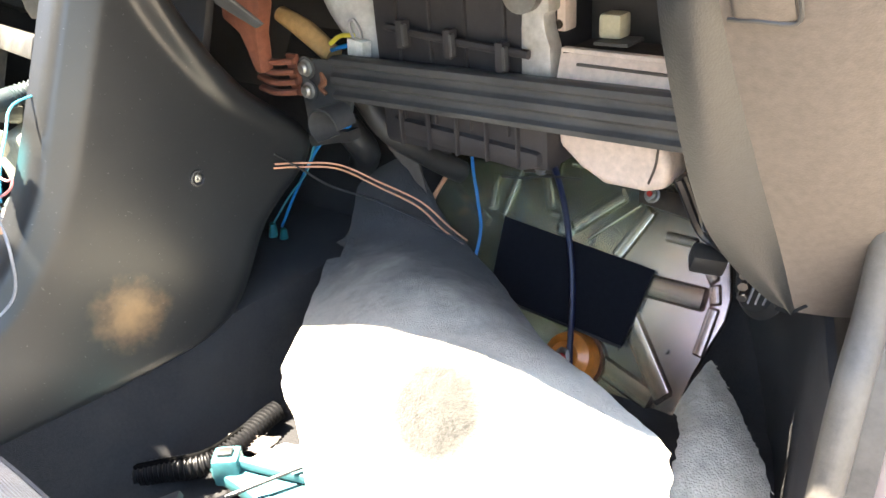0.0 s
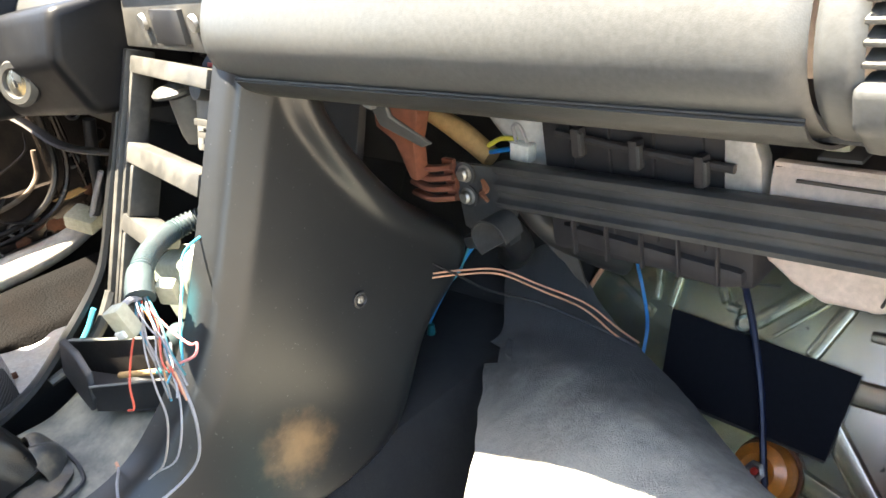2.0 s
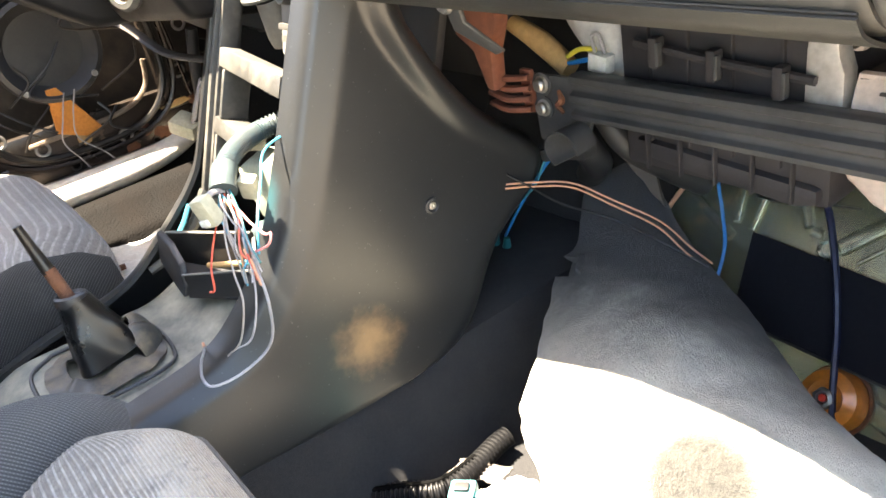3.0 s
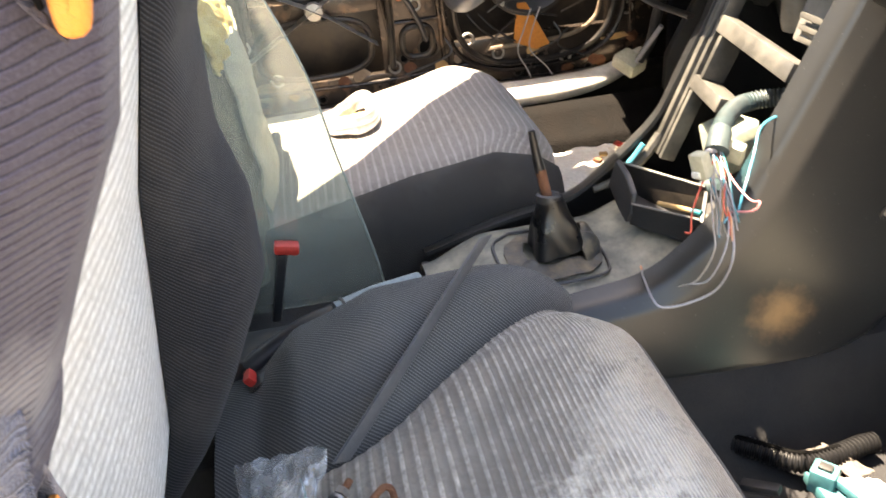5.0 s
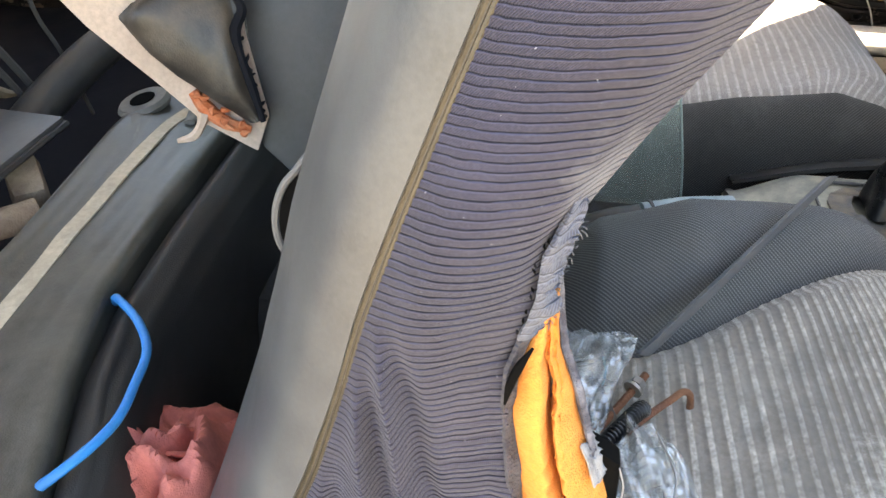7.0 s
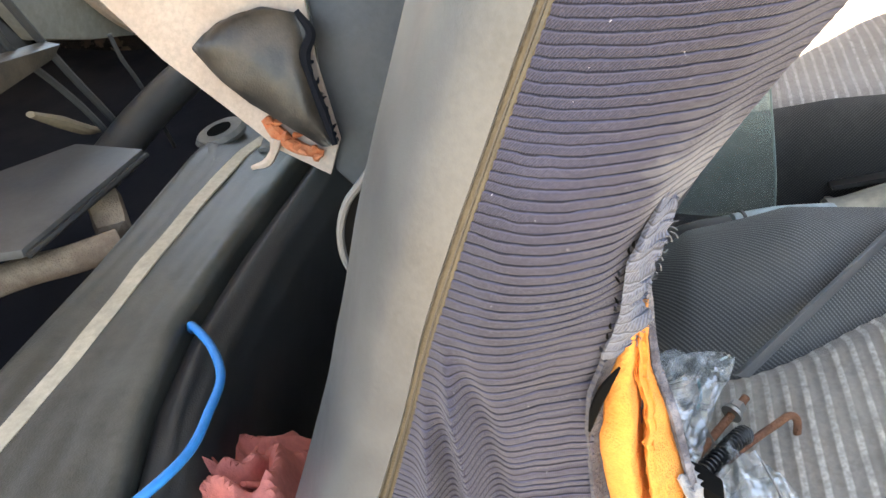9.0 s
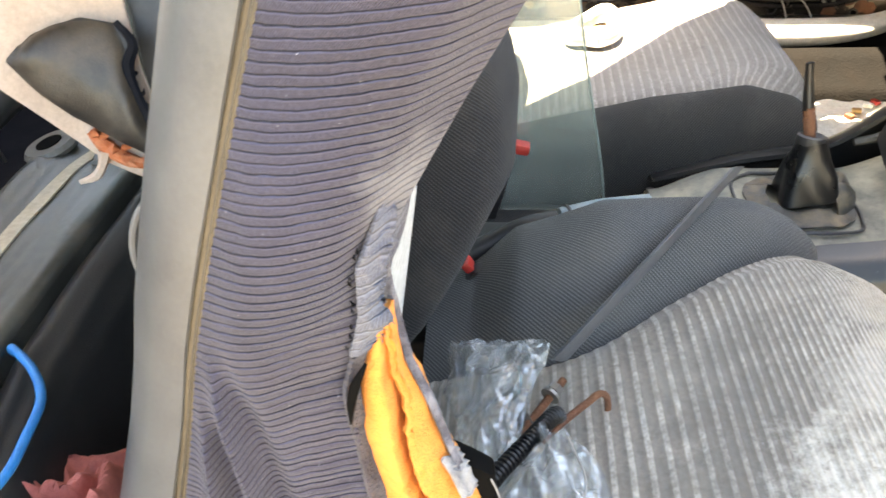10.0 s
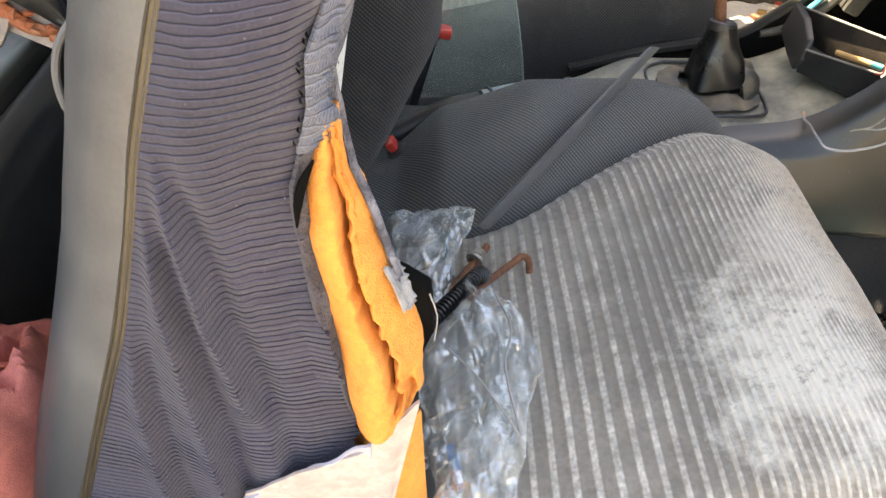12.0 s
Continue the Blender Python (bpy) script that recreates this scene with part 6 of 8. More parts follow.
    def lump(u, v):
        """Foam bulging from the tear, split by a deep ragged crack."""
        z = 0.274 + 0.19 * v
        a = along(CUT, z)[0] + 0.001
        b = along(TEAR, z)[0] + 0.0055 + 0.004 * math.exp(-((z - 0.42) / 0.026) ** 2) + rough_at((z * 130, 4, 4), 1.0, 0.0016) * smooth(0.4, 0.3, z)
        y = a + (b - a) * u
        line = 0.58 + 0.07 * math.sin(v * 9) + rough_at((v * 26, 7, 1), 1.0, 0.05)
        wide = 0.04 + 0.03 * abs(noise.noise(Vector((v * 17, 3, 3))))
        groove = math.exp(-((u - line) / wide) ** 2) * smooth(0.12, 0.25, v)
        pit = math.exp(-((u - 0.82) / 0.07) ** 2 - ((v - 0.2) / 0.05) ** 2)
        x = 0.54 + 0.027 * math.sin(math.pi * (0.16 + 0.84 * u)) ** 0.8 * smooth(0.0, 0.1, v) * (1 - 0.35 * smooth(0.6, 1.0, v)) - 0.02 * groove * smooth(1.0, 0.8, v) - 0.012 * pit
        coarse = 0.35 + 0.65 * smooth(0.5, 0.62, u)
        return x + 0.012 * smooth(0.36, 0.3, z) + rough_at((y, z, 1), 45, 0.003) + rough_at((y, z, 5), 140, 0.0026) * coarse + rough_at((y, z, 9), 420, 0.0007) * coarse, y, z
    part("foam", sheet(lump, 90, 190, 0.003), FOAM, s, "bulging orange foam in the torn side")

    def fray(u, v):
        z = 0.362 + 0.026 * v
        y = along(TEAR, z)[0] + 0.004 + (0.0055 + rough_at((v * 12, 3, 3), 1.0, 0.002)) * u
        return 0.556 - 0.012 * u, y, z + 0.0015 * math.sin(u * 9) - 0.004 * u
    part("white_fray", sheet(fray, 14, 20, 0.001), FRAY, s, "white frayed threads at the torn cloth's end")

    def lower(u, v):
        z = 0.17 + 0.11 * v
        y = -0.325 + 0.038 * u + 0.006 * (1 - v)
        return 0.548 + 0.016 * math.sin(math.pi * u) + rough_at((y, z, 2), 60, 0.003), y, z
    part("foam_edge", sheet(lower, 24, 40, 0.003), FOAM, s)

    def lining(u, v):
        y = -0.381 + 0.093 * u
        top = along(((-0.385, 0.239), (-0.375, 0.245), (-0.351, 0.264), (-0.318, 0.278), (-0.308, 0.292), (-0.288, 0.311)), y)[0] + rough_at((u * 8, 2, 2), 1.0, 0.003)
        z = top - 0.09 * v
        return 0.5695 + 0.002 * math.sin(5 * u + 2 * v) + 0.003 * (1 - v) - 0.006 * smooth(0.8, 1.0, u), y - 0.014 * v * smooth(0.75, 1.0, u), z
    part("lining", sheet(lining, 30, 24, 0.002), LINING, s, "torn pale pink lining hanging under the side cloth")

    def frill(u, v):
        y = -0.382 + 0.07 * u
        top = 0.238 + 0.05 * u
        return 0.5735 - 0.004 * v + 0.0015 * math.sin(20 * u), y, top - (0.02 + 0.008 * math.sin(6 * u)) * v
    part("lining_fold", sheet(frill, 24, 8, 0.0015), LILAC, s, "frayed lilac-white fold of lining")

    # tears high on the front edge: foam behind loose strips of lining cloth
    for outl in ([(-0.285, 0.74), (-0.256, 0.74), (-0.258, 0.7), (-0.262, 0.685), (-0.2695, 0.6735), (-0.275, 0.687)], [(-0.252, 0.74), (-0.243, 0.72), (-0.2445, 0.695), (-0.25, 0.676), (-0.2595, 0.6665), (-0.2585, 0.685)], [(-0.2425, 0.69), (-0.2405, 0.678), (-0.2435, 0.658), (-0.2505, 0.634), (-0.2575, 0.6345), (-0.2575, 0.652), (-0.249, 0.672)]):
        part("upper_foam", prism([(0.571, y, z) for y, z in outl], (0.009, 0, 0), 0.004, 3), FOAM, s, "orange foam in a tear by the seat shoulder")

    def strap(left, right, lift):
        a, b = spline(left, 41), spline(right, 41)

        def f(u, v):
            p = a[int(round(v * 40))] * (1 - u) + b[int(round(v * 40))] * u
            return lift + 0.0022 * math.sin(math.pi * u) + rough_at((u * 2, v * 6, 3), 1.0, 0.0012) - 0.006 * smooth(0.8, 1.0, v), p[0] + rough_at((v * 34, u, 1), 1.0, 0.0009), p[1]
        part("loose_strip", sheet(f, 12, 41, 0.0018), HEMCLOTH, s, "loose blue-grey strip of cloth over the torn foam")
    strap([(-0.258, 0.74), (-0.26, 0.696), (-0.264, 0.686), (-0.267, 0.679), (-0.271, 0.672)], [(-0.2455, 0.74), (-0.2475, 0.696), (-0.252, 0.686), (-0.2565, 0.674), (-0.262, 0.665)], 0.5825)
    strap([(-0.2435, 0.74), (-0.245, 0.696), (-0.248, 0.683), (-0.2535, 0.672), (-0.26, 0.661)], [(-0.2395, 0.74), (-0.2415, 0.7), (-0.2445, 0.683), (-0.2455, 0.673), (-0.2555, 0.654)], 0.5835)
    part("torn_seam", tube([(0.575, -0.284, 0.686), (0.5785, -0.278, 0.678), (0.58, -0.2715, 0.6705), (0.58, -0.265, 0.655), (0.578, -0.261, 0.643), (0.573, -0.257, 0.633)], (0.0008, 0.002, 0.0028, 0.0028, 0.0022, 0.001), 60, 8, flat=0.45), RIBPLAIN, s, "ridged torn seam under the loose strips")
    # shadow at the strip's lower end, drawn as a black cord
    part("seam_shade", tube([(0.58, -0.2605, 0.66), (0.5805, -0.2592, 0.652), (0.579, -0.2585, 0.642)], (0.0008, 0.0019, 0.0008), 16, 6), VOID, s)

    # the black slab behind the torn foam, and its white thread
    part("black_slab", prism([(0.545, -0.312, 0.384), (0.542, -0.294, 0.37), (0.54, -0.283, 0.36), (0.538, -0.281, 0.33), (0.54, -0.29, 0.305), (0.54, -0.312, 0.3)], (-0.012, 0, 0), 0.003), VOID, s)
    part("loose_thread", tube([(0.543, -0.284, 0.362), (0.541, -0.28, 0.345), (0.541, -0.281, 0.328)], 0.0004, 12, 5), W_GREY, s)

    # pocket rim on the back
    rim = [(0.455, -0.448, 0.467), (0.455, -0.457, 0.455), (0.455, -0.467, 0.442), (0.455, -0.473, 0.425), (0.455, -0.473, 0.407), (0.455, -0.466, 0.394), (0.457, -0.452, 0.384)]
    # solid black slab in place of the shade inside the pocket
    mouth = part("pocket_mouth", prism(rim, (-0.02, 0.0, 0.0), 0.003), VOID, s, "black slab standing in for the shaded mouth of the seat-back pocket")
    part("pocket_rim", tube(rim, 0.0022, 60, 8), STRIP, mouth, "pale grey rim of the pocket")

    # cushion
    prof = spline([(-0.37, 0.13), (-0.25, 0.16), (-0.1, 0.203), (-0.02, 0.229), (0.022, 0.229), (0.05, 0.21), (0.064, 0.17), (0.062, 0.08)], 721)
    run = float(np.linalg.norm(np.diff(np.array(prof), axis=0), axis=1).sum())

    def cushion(u, v):
        y, z = prof[int(round(v * 720))]
        xl = 0.15 + 0.085 * smooth(-0.03, -0.26, y)
        x = xl + (0.575 - xl) * u
        edge = min(u * (0.575 - xl), (1 - u) * (0.575 - xl))
        round_front = smooth(0.07, 0.0, u * (0.575 - xl)) * smooth(-0.04, 0.05, y)
        z += 0.006 * math.sin(math.pi * u) - 0.012 * smooth(0.03, 0.0, edge) + 0.0005 * math.sin(2 * math.pi * v * run / STRIPE_PITCH)
        return x + 0.012 * round_front, y - 0.03 * round_front, z - 0.004 * round_front + rough_at((x, y, 1), 11, 0.004)
    part("cushion", sheet(cushion, 50, 721, 0.004, (0.42, run)), STRIPE, s, "worn striped grey and white cushion panel with stains")

    # sewn welt along the cushion's front edge
    for v, r in ((0.775, 0.0016), (0.79, 0.0012)):
        part("welt", tube([Vector(cushion(u, v)) + Vector((0, 0.0004, 0.0008)) for u in np.linspace(0.02, 0.98, 24)], r, 70, 6), SEALING, s, "worn grey welt of the cushion")

    def roll(u, v):
        y = -0.36 + 0.405 * v
        xr = 0.165 + 0.085 * smooth(-0.03, -0.26, y)
        end = math.sqrt(max(0.0, 1 - max(0.0, (v - 0.72) / 0.28) ** 2))
        a = math.pi * (0.02 + 0.96 * u)
        xm, rx = (xr + 0.022) / 2, (xr - 0.022) / 2
        h = along(((-0.36, 0.055), (-0.31, 0.075), (-0.27, 0.12), (-0.184, 0.156), (-0.078, 0.151), (0.05, 0.145)), y)[0] * (0.3 + 0.7 * end)
        return xm + rx * math.cos(a) * (0.6 + 0.4 * end), y, 0.085 + h * math.sin(a) ** 0.75 + rough_at((u, v, 1), 3, 0.003)
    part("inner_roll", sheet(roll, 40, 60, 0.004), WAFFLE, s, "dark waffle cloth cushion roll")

    def outer(u, v):
        y = -0.34 + 0.395 * v
        z0 = along(((-0.4, 0.12), (-0.25, 0.155), (-0.1, 0.195), (0, 0.222), (0.03, 0.215), (0.06, 0.17)), y)[0]
        a = u * 1.7
        return 0.56 + 0.045 * math.sin(a), y, z0 + 0.004 - 0.115 * (1 - math.cos(a))
    part("outer_roll", sheet(outer, 16, 50, 0.004, (0.12, 0.4)), RIB, s, "ribbed blue-grey cloth on the cushion's outer edge")
    part("seat_frame", block((0.5, 0.36, 0.05), (0.32, -0.15, 0.075), bevel=0.01), BLACK, s)
    for x in (0.1, 0.54):
        part("rail", block((0.03, 0.42, 0.05), (x, -0.14, 0.026), bevel=0.005), DARKMETAL, s)
    b = part("buckle", prism([(0.097, -0.345, 0.13), (0.125, -0.345, 0.135), (0.122, -0.32, 0.165), (0.1, -0.318, 0.165)], (0, 0.012, 0.005), 0.004), BLACK, s, "black belt buckle with a red button")
    part("button", block((0.018, 0.01, 0.012), (0.11, -0.323, 0.17), (35, 0, 0), 0.003), RED, b)
    return s


passenger_seat()


def on_seat():
    b = thing("plastic_strip", "dusty grey plastic strip lying across the seat", "strip", (0.18, -0.15, 0.22))
    part("strip", prism([(0.062, -0.05, 0.262), (0.085, -0.066, 0.274), (0.292, -0.245, 0.205), (0.274, -0.233, 0.187)], (0.004, 0.004, 0.004), 0.002), STRIP, b)

    def crumple(u, v, k):
        """Sharp creases between flat facets of thin film."""
        a = abs(noise.noise(Vector((u * 5 + 2 * v, v * 6 - u, k))))
        b = abs(noise.noise(Vector((u * 11 - 3 * v, v * 13 + 2 * u, k + 3))))
        return 0.011 * (0.5 - a) + 0.005 * (0.5 - b)

    g = thing("polythene_bag", "crumpled clear polythene bag on the seat", "plastic bag", (0.38, -0.26, 0.17))

    def f(u, v):
        a = spline([(0.25, -0.31, 0.178), (0.27, -0.275, 0.2), (0.29, -0.245, 0.216), (0.34, -0.265, 0.188), (0.39, -0.27, 0.18)], 41)[int(round(v * 40))]
        c = spline([(0.25, -0.335, 0.16), (0.295, -0.33, 0.16), (0.33, -0.32, 0.165), (0.37, -0.31, 0.17), (0.42, -0.3, 0.17)], 41)[int(round(v * 40))]
        p = a + (c - a) * u
        k = 0.012 * math.sin(math.pi * u)
        return p[0] + rough_at((u, v, 1), 5, 0.008), p[1] + rough_at((u, v, 4), 6, 0.007), p[2] + k + rough_at((u * 1.3, v * 2, 7), 5, 0.008) + crumple(u, v, 2)
    part("neck", sheet(f, 60, 90, 0.0006), POLY, g)

    def h(u, v):
        a = spline([(0.37, -0.235, 0.2), (0.42, -0.205, 0.2), (0.47, -0.21, 0.205), (0.53, -0.225, 0.21), (0.56, -0.23, 0.2)], 41)[int(round(v * 40))]
        c = spline([(0.38, -0.285, 0.18), (0.44, -0.29, 0.19), (0.5, -0.285, 0.195), (0.54, -0.28, 0.2), (0.57, -0.275, 0.19)], 41)[int(round(v * 40))]
        p = a + (c - a) * u
        return p[0] + rough_at((u, v, 2), 5, 0.006), p[1] + rough_at((u, v, 5), 6, 0.005), p[2] + 0.014 * math.sin(math.pi * u) + rough_at((u * 1.6, v * 2.4, 9), 4, 0.01) + crumple(u, v, 5)
    part("body", sheet(h, 70, 100, 0.0006), POLY, g)
    part("crease", tube([(0.39, -0.235, 0.222), (0.43, -0.225, 0.224), (0.47, -0.232, 0.228), (0.52, -0.226, 0.224)], 0.0009, 20, 5), W_WHITE, g, "white fold line of the bag")
    part("crease", tube([(0.452, -0.27, 0.226), (0.48, -0.25, 0.228), (0.522, -0.226, 0.224)], 0.0007, 20, 5), W_WHITE, g)

    t = thing("rusty_hook", "rusty hooked steel rod with a pale sleeve on the seat", "hook", (0.36, -0.24, 0.19))
    part("rod", tube([(0.375, -0.259, 0.19), (0.35, -0.237, 0.192), (0.328, -0.215, 0.194), (0.318, -0.205, 0.194), (0.3175, -0.199, 0.19), (0.32, -0.197, 0.177)], 0.003, 40, 10), RUST, t)
    part("sleeve", tube([(0.422, -0.287, 0.19), (0.4, -0.272, 0.19), (0.372, -0.253, 0.192)], 0.0042, 16, 10), W_WHITE, t, "pale plastic sleeve")
    o = thing("rusty_bolt", "rusty long bolt with a nut and washer on the seat", "bolt", (0.32, -0.25, 0.18))
    part("shank", tube([(0.37, -0.28, 0.178), (0.325, -0.252, 0.181), (0.293, -0.232, 0.184)], 0.0034, 14, 10), RUST, o)
    part("washer", turned([(0.004, 0), (0.0085, 0), (0.0085, 0.003), (0.004, 0.003)], facing((0.312, -0.244, 0.183), (-0.8, 0.55, 0.2)), 16), STEEL, o)
    part("nut", turned([(0.0035, 0), (0.0065, 0), (0.0065, 0.006), (0.0035, 0.006)], facing((0.307, -0.241, 0.1835), (-0.8, 0.55, 0.2)), 6), STEEL, o)
    c = thing("seat_hose", "black corrugated wiring hose on the seat", "hose", (0.37, -0.26, 0.18))
    part("hose", tube([(0.45, -0.305, 0.2), (0.42, -0.288, 0.208), (0.385, -0.262, 0.211), (0.355, -0.243, 0.206), (0.342, -0.238, 0.19)], 0.006, 40, 14, 0.0018, 0.0036), BOOT, c)
    w = thing("green_wire", "short green wire end beside the bolt", "wire", (0.3, -0.27, 0.18))
    part("lead", tube([(0.33, -0.275, 0.18), (0.312, -0.268, 0.195), (0.3, -0.27, 0.205)], 0.0012, 14, 6), W_TEAL, w)
    k = thing("scrap_card", "small buff card scrap among the bag", "card", (0.33, -0.28, 0.17))
    part("card", block((0.045, 0.03, 0.002), (0.335, -0.275, 0.178), (35, 20, 30), 0.0005), TAN, k)
    m = thing("black_remote", "black plastic box with pale buttons under the bag", "box", (0.5, -0.29, 0.17))
    part("case", block((0.1, 0.05, 0.025), (0.5, -0.295, 0.17), (0, 0, 12), 0.004), BLACK, m)
    part("button", turned([(0, 0), (0.008, 0), (0.007, 0.002), (0, 0.002)], pose(0.49, -0.287, 0.183), 18), DUSTY, m)
    for k in (0, 1):
        part("lamp", turned([(0, 0), (0.0025, 0), (0.002, 0.0015), (0, 0.0015)], pose(0.508 + 0.008 * k, -0.284, 0.183), 10), W_WHITE, m)
    part("blue_end", block((0.032, 0.014, 0.014), (0.512, -0.268, 0.174), (0, 0, 10), 0.003), W_BLUE, m, "bright blue plastic end")


on_seat()


# ---- driver's side ----
def driver_seat():
    s = thing("driver_seat", "grey striped driver's seat with a torn sunlit cushion", "car seat", (-0.36, -0.12, 0.0))
    prof = spline([(-0.38, 0.15), (-0.25, 0.185), (-0.1, 0.22), (0.02, 0.245), (0.08, 0.24), (0.112, 0.215), (0.125, 0.17), (0.12, 0.06)], 641)

    def cushion(u, v):
        y, z = prof[int(round(v * 640))]
        x = -0.16 - 0.46 * u
        edge = min(u, 1 - u) * 0.46
        z += 0.012 * math.sin(math.pi * u) - 0.02 * smooth(0.05, 0.0, edge)
        y -= 0.045 * smooth(0.1, 0.0, edge) * smooth(-0.05, 0.1, y)
        return x, y, z + rough_at((x, y, 2), 10, 0.005)
    part("cushion", sheet(cushion, 50, 160, -0.004), STRIPE_DK, s, "striped grey cushion panel")

    def roll(u, v):
        y = -0.39 + 0.5 * v
        end = math.sqrt(max(0.0, 1 - max(0.0, (v - 0.8) / 0.2) ** 2))
        top = along(((-0.4, 0.15), (-0.25, 0.185), (-0.1, 0.218), (0.02, 0.235), (0.08, 0.22), (0.12, 0.19)), y)[0] - 0.004
        a = u * math.pi * 0.55
        return -0.192 + 0.066 * math.sin(a) * (0.55 + 0.45 * end), y, 0.05 + (top + 0.013 - 0.05) * (math.cos(a * 0.9) ** 0.6) + rough_at((u * 3, v * 6, 4), 1.0, 0.002)
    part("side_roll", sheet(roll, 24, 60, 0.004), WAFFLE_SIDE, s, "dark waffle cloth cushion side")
    part("seat_frame", block((0.42, 0.42, 0.06), (-0.38, -0.13, 0.06), bevel=0.01), BLACK, s)
    part("foot", block((0.04, 0.4, 0.05), (-0.2, -0.13, 0.015), bevel=0.005), DARKMETAL, s)
    part("foot", block((0.04, 0.4, 0.05), (-0.56, -0.13, 0.015), bevel=0.005), DARKMETAL, s)
    # tear in the cushion cloth

    def flap(u, v):
        a = 2 * math.pi * u
        r = 0.03 + 0.02 * v + 0.006 * math.sin(3 * a)
        x, y = -0.445 + r * 1.35 * math.cos(a), -0.152 + r * 0.8 * math.sin(a)
        return x, y, 0.226 + 0.3 * (y + 0.152) + 0.022 * math.sin(math.pi * v) + rough_at((u, v, 3), 5, 0.004)
    part("tear", sheet(flap, 40, 8, 0.003), STRIPE_DK, s, "curled torn cloth edge")
    part("tear_foam", turned([(0, -0.004), (0.034, -0.004), (0.026, 0.012), (0, 0.018)], pose(-0.445, -0.152, 0.215, 15, 0, 0), 18), FOAM_PALE, s, "yellow foam in the tear")

    def front_at(z):
        """The backrest's front face: upright below, leaning back above."""
        return -0.302 - 0.08 * (z - 0.14) - 0.42 * max(0.0, z - 0.42)

    def rest(u, v):
        z = 0.14 + 0.6 * v
        lean = front_at(z) - 0.002
        a = 2 * math.pi * u
        ca, sa = math.cos(a), math.sin(a)
        wide = 0.25 - 0.03 * smooth(0.5, 0.74, z)
        x = -0.36 + wide * math.copysign(abs(ca) ** 0.45, ca)
        y = lean - 0.06 + 0.062 * math.copysign(abs(sa) ** 0.6, sa) + 0.02 * (abs(ca) ** 3) * (1 if sa > 0 else 0)
        return x, y + rough_at((x, z, 4), 12, 0.008), z
    part("backrest", sheet(rest, 60, 40, 0.006), surface("aged_cloth", (0.11, 0.105, 0.085), (0.3, 0.26, 0.17), 0.95, 0, 12.0, 800.0, 0.4), s, "aged olive-grey backrest with torn foam")
    def top(u, v):
        a = 2 * math.pi * u
        r = v
        return -0.36 + 0.215 * r * math.copysign(abs(math.cos(a)) ** 0.45, math.cos(a)), front_at(0.74) - 0.06 + 0.06 * r * math.copysign(abs(math.sin(a)) ** 0.6, math.sin(a)), 0.742 + 0.012 * (1 - r)
    part("backrest_top", sheet(top, 40, 6, 0.004), WAFFLE, s)

    def pale(u, v):
        """Pale centre panel, creased, with a ragged upper end."""
        x = -0.235 - 0.25 * u
        z = 0.185 + (0.235 + rough_at((u * 9, 2, 1), 1.0, 0.02)) * v
        return x + rough_at((u, v * 4, 6), 1.5, 0.006), front_at(z) + 0.01 + 0.01 * math.sin(math.pi * u) + rough_at((u * 3, v * 5, 2), 1.0, 0.008), z
    part("pale_panel", sheet(pale, 40, 40, 0.003), AGEDPALE, s, "creased cream centre panel torn at its top")

    def crumbs(u, v):
        x = -0.2 - 0.26 * u
        z = 0.4 + (0.075 + rough_at((u * 7, 5, 5), 1.0, 0.03)) * v
        return x, front_at(z) + 0.006 + 0.014 * math.sin(math.pi * u) * math.sin(math.pi * v) + rough_at((x, z, 3), 40, 0.012) + rough_at((x, z, 8), 110, 0.006), z
    part("torn_foam", sheet(crumbs, 60, 30, 0.004), FOAM_PALE, s, "crumbling golden foam above the torn panel")
    b = part("buckle", prism([(-0.072, -0.31, 0.12), (-0.056, -0.31, 0.12), (-0.054, -0.285, 0.215), (-0.071, -0.285, 0.215)], (0, 0.012, 0), 0.004), BLACK, s, "black belt buckle with a red button")
    part("button", block((0.018, 0.03, 0.013), (-0.063, -0.273, 0.22), (-12, 0, 0), 0.004), RED, b)
    return s


driver_seat()


def loose_glass():
    """A loose door window stood between the seats."""
    edge = spline([(-0.16, 0.115), (-0.169, 0.182), (-0.194, 0.306), (-0.211, 0.402), (-0.233, 0.471), (-0.265, 0.548), (-0.3, 0.62), (-0.36, 0.68)], 30)
    pts = [(-0.104, y, z) for y, z in edge] + [(-0.115, -0.62, 0.7), (-0.115, -0.8, 0.62), (-0.11, -0.82, 0.4), (-0.1, -0.74, 0.115)]
    flat = [(-0.09 - 0.03 * (z - 0.1), y, z) for _, y, z in pts]
    g = thing("window_pane", "loose dusty green tinted door window stood between the seats", "window pane", (-0.1, -0.4, 0.1))
    p = part("pane", prism(flat, (-0.004, 0, 0), 0.0), GLASS, g)
    p.visible_shadow = False
    part("pane_edge", tube([(-0.092 - 0.03 * (z - 0.1), y, z) for y, z in edge], 0.0014, 60, 6), EDGEGLASS, g, "pale ground glass edge")
    return g


loose_glass()


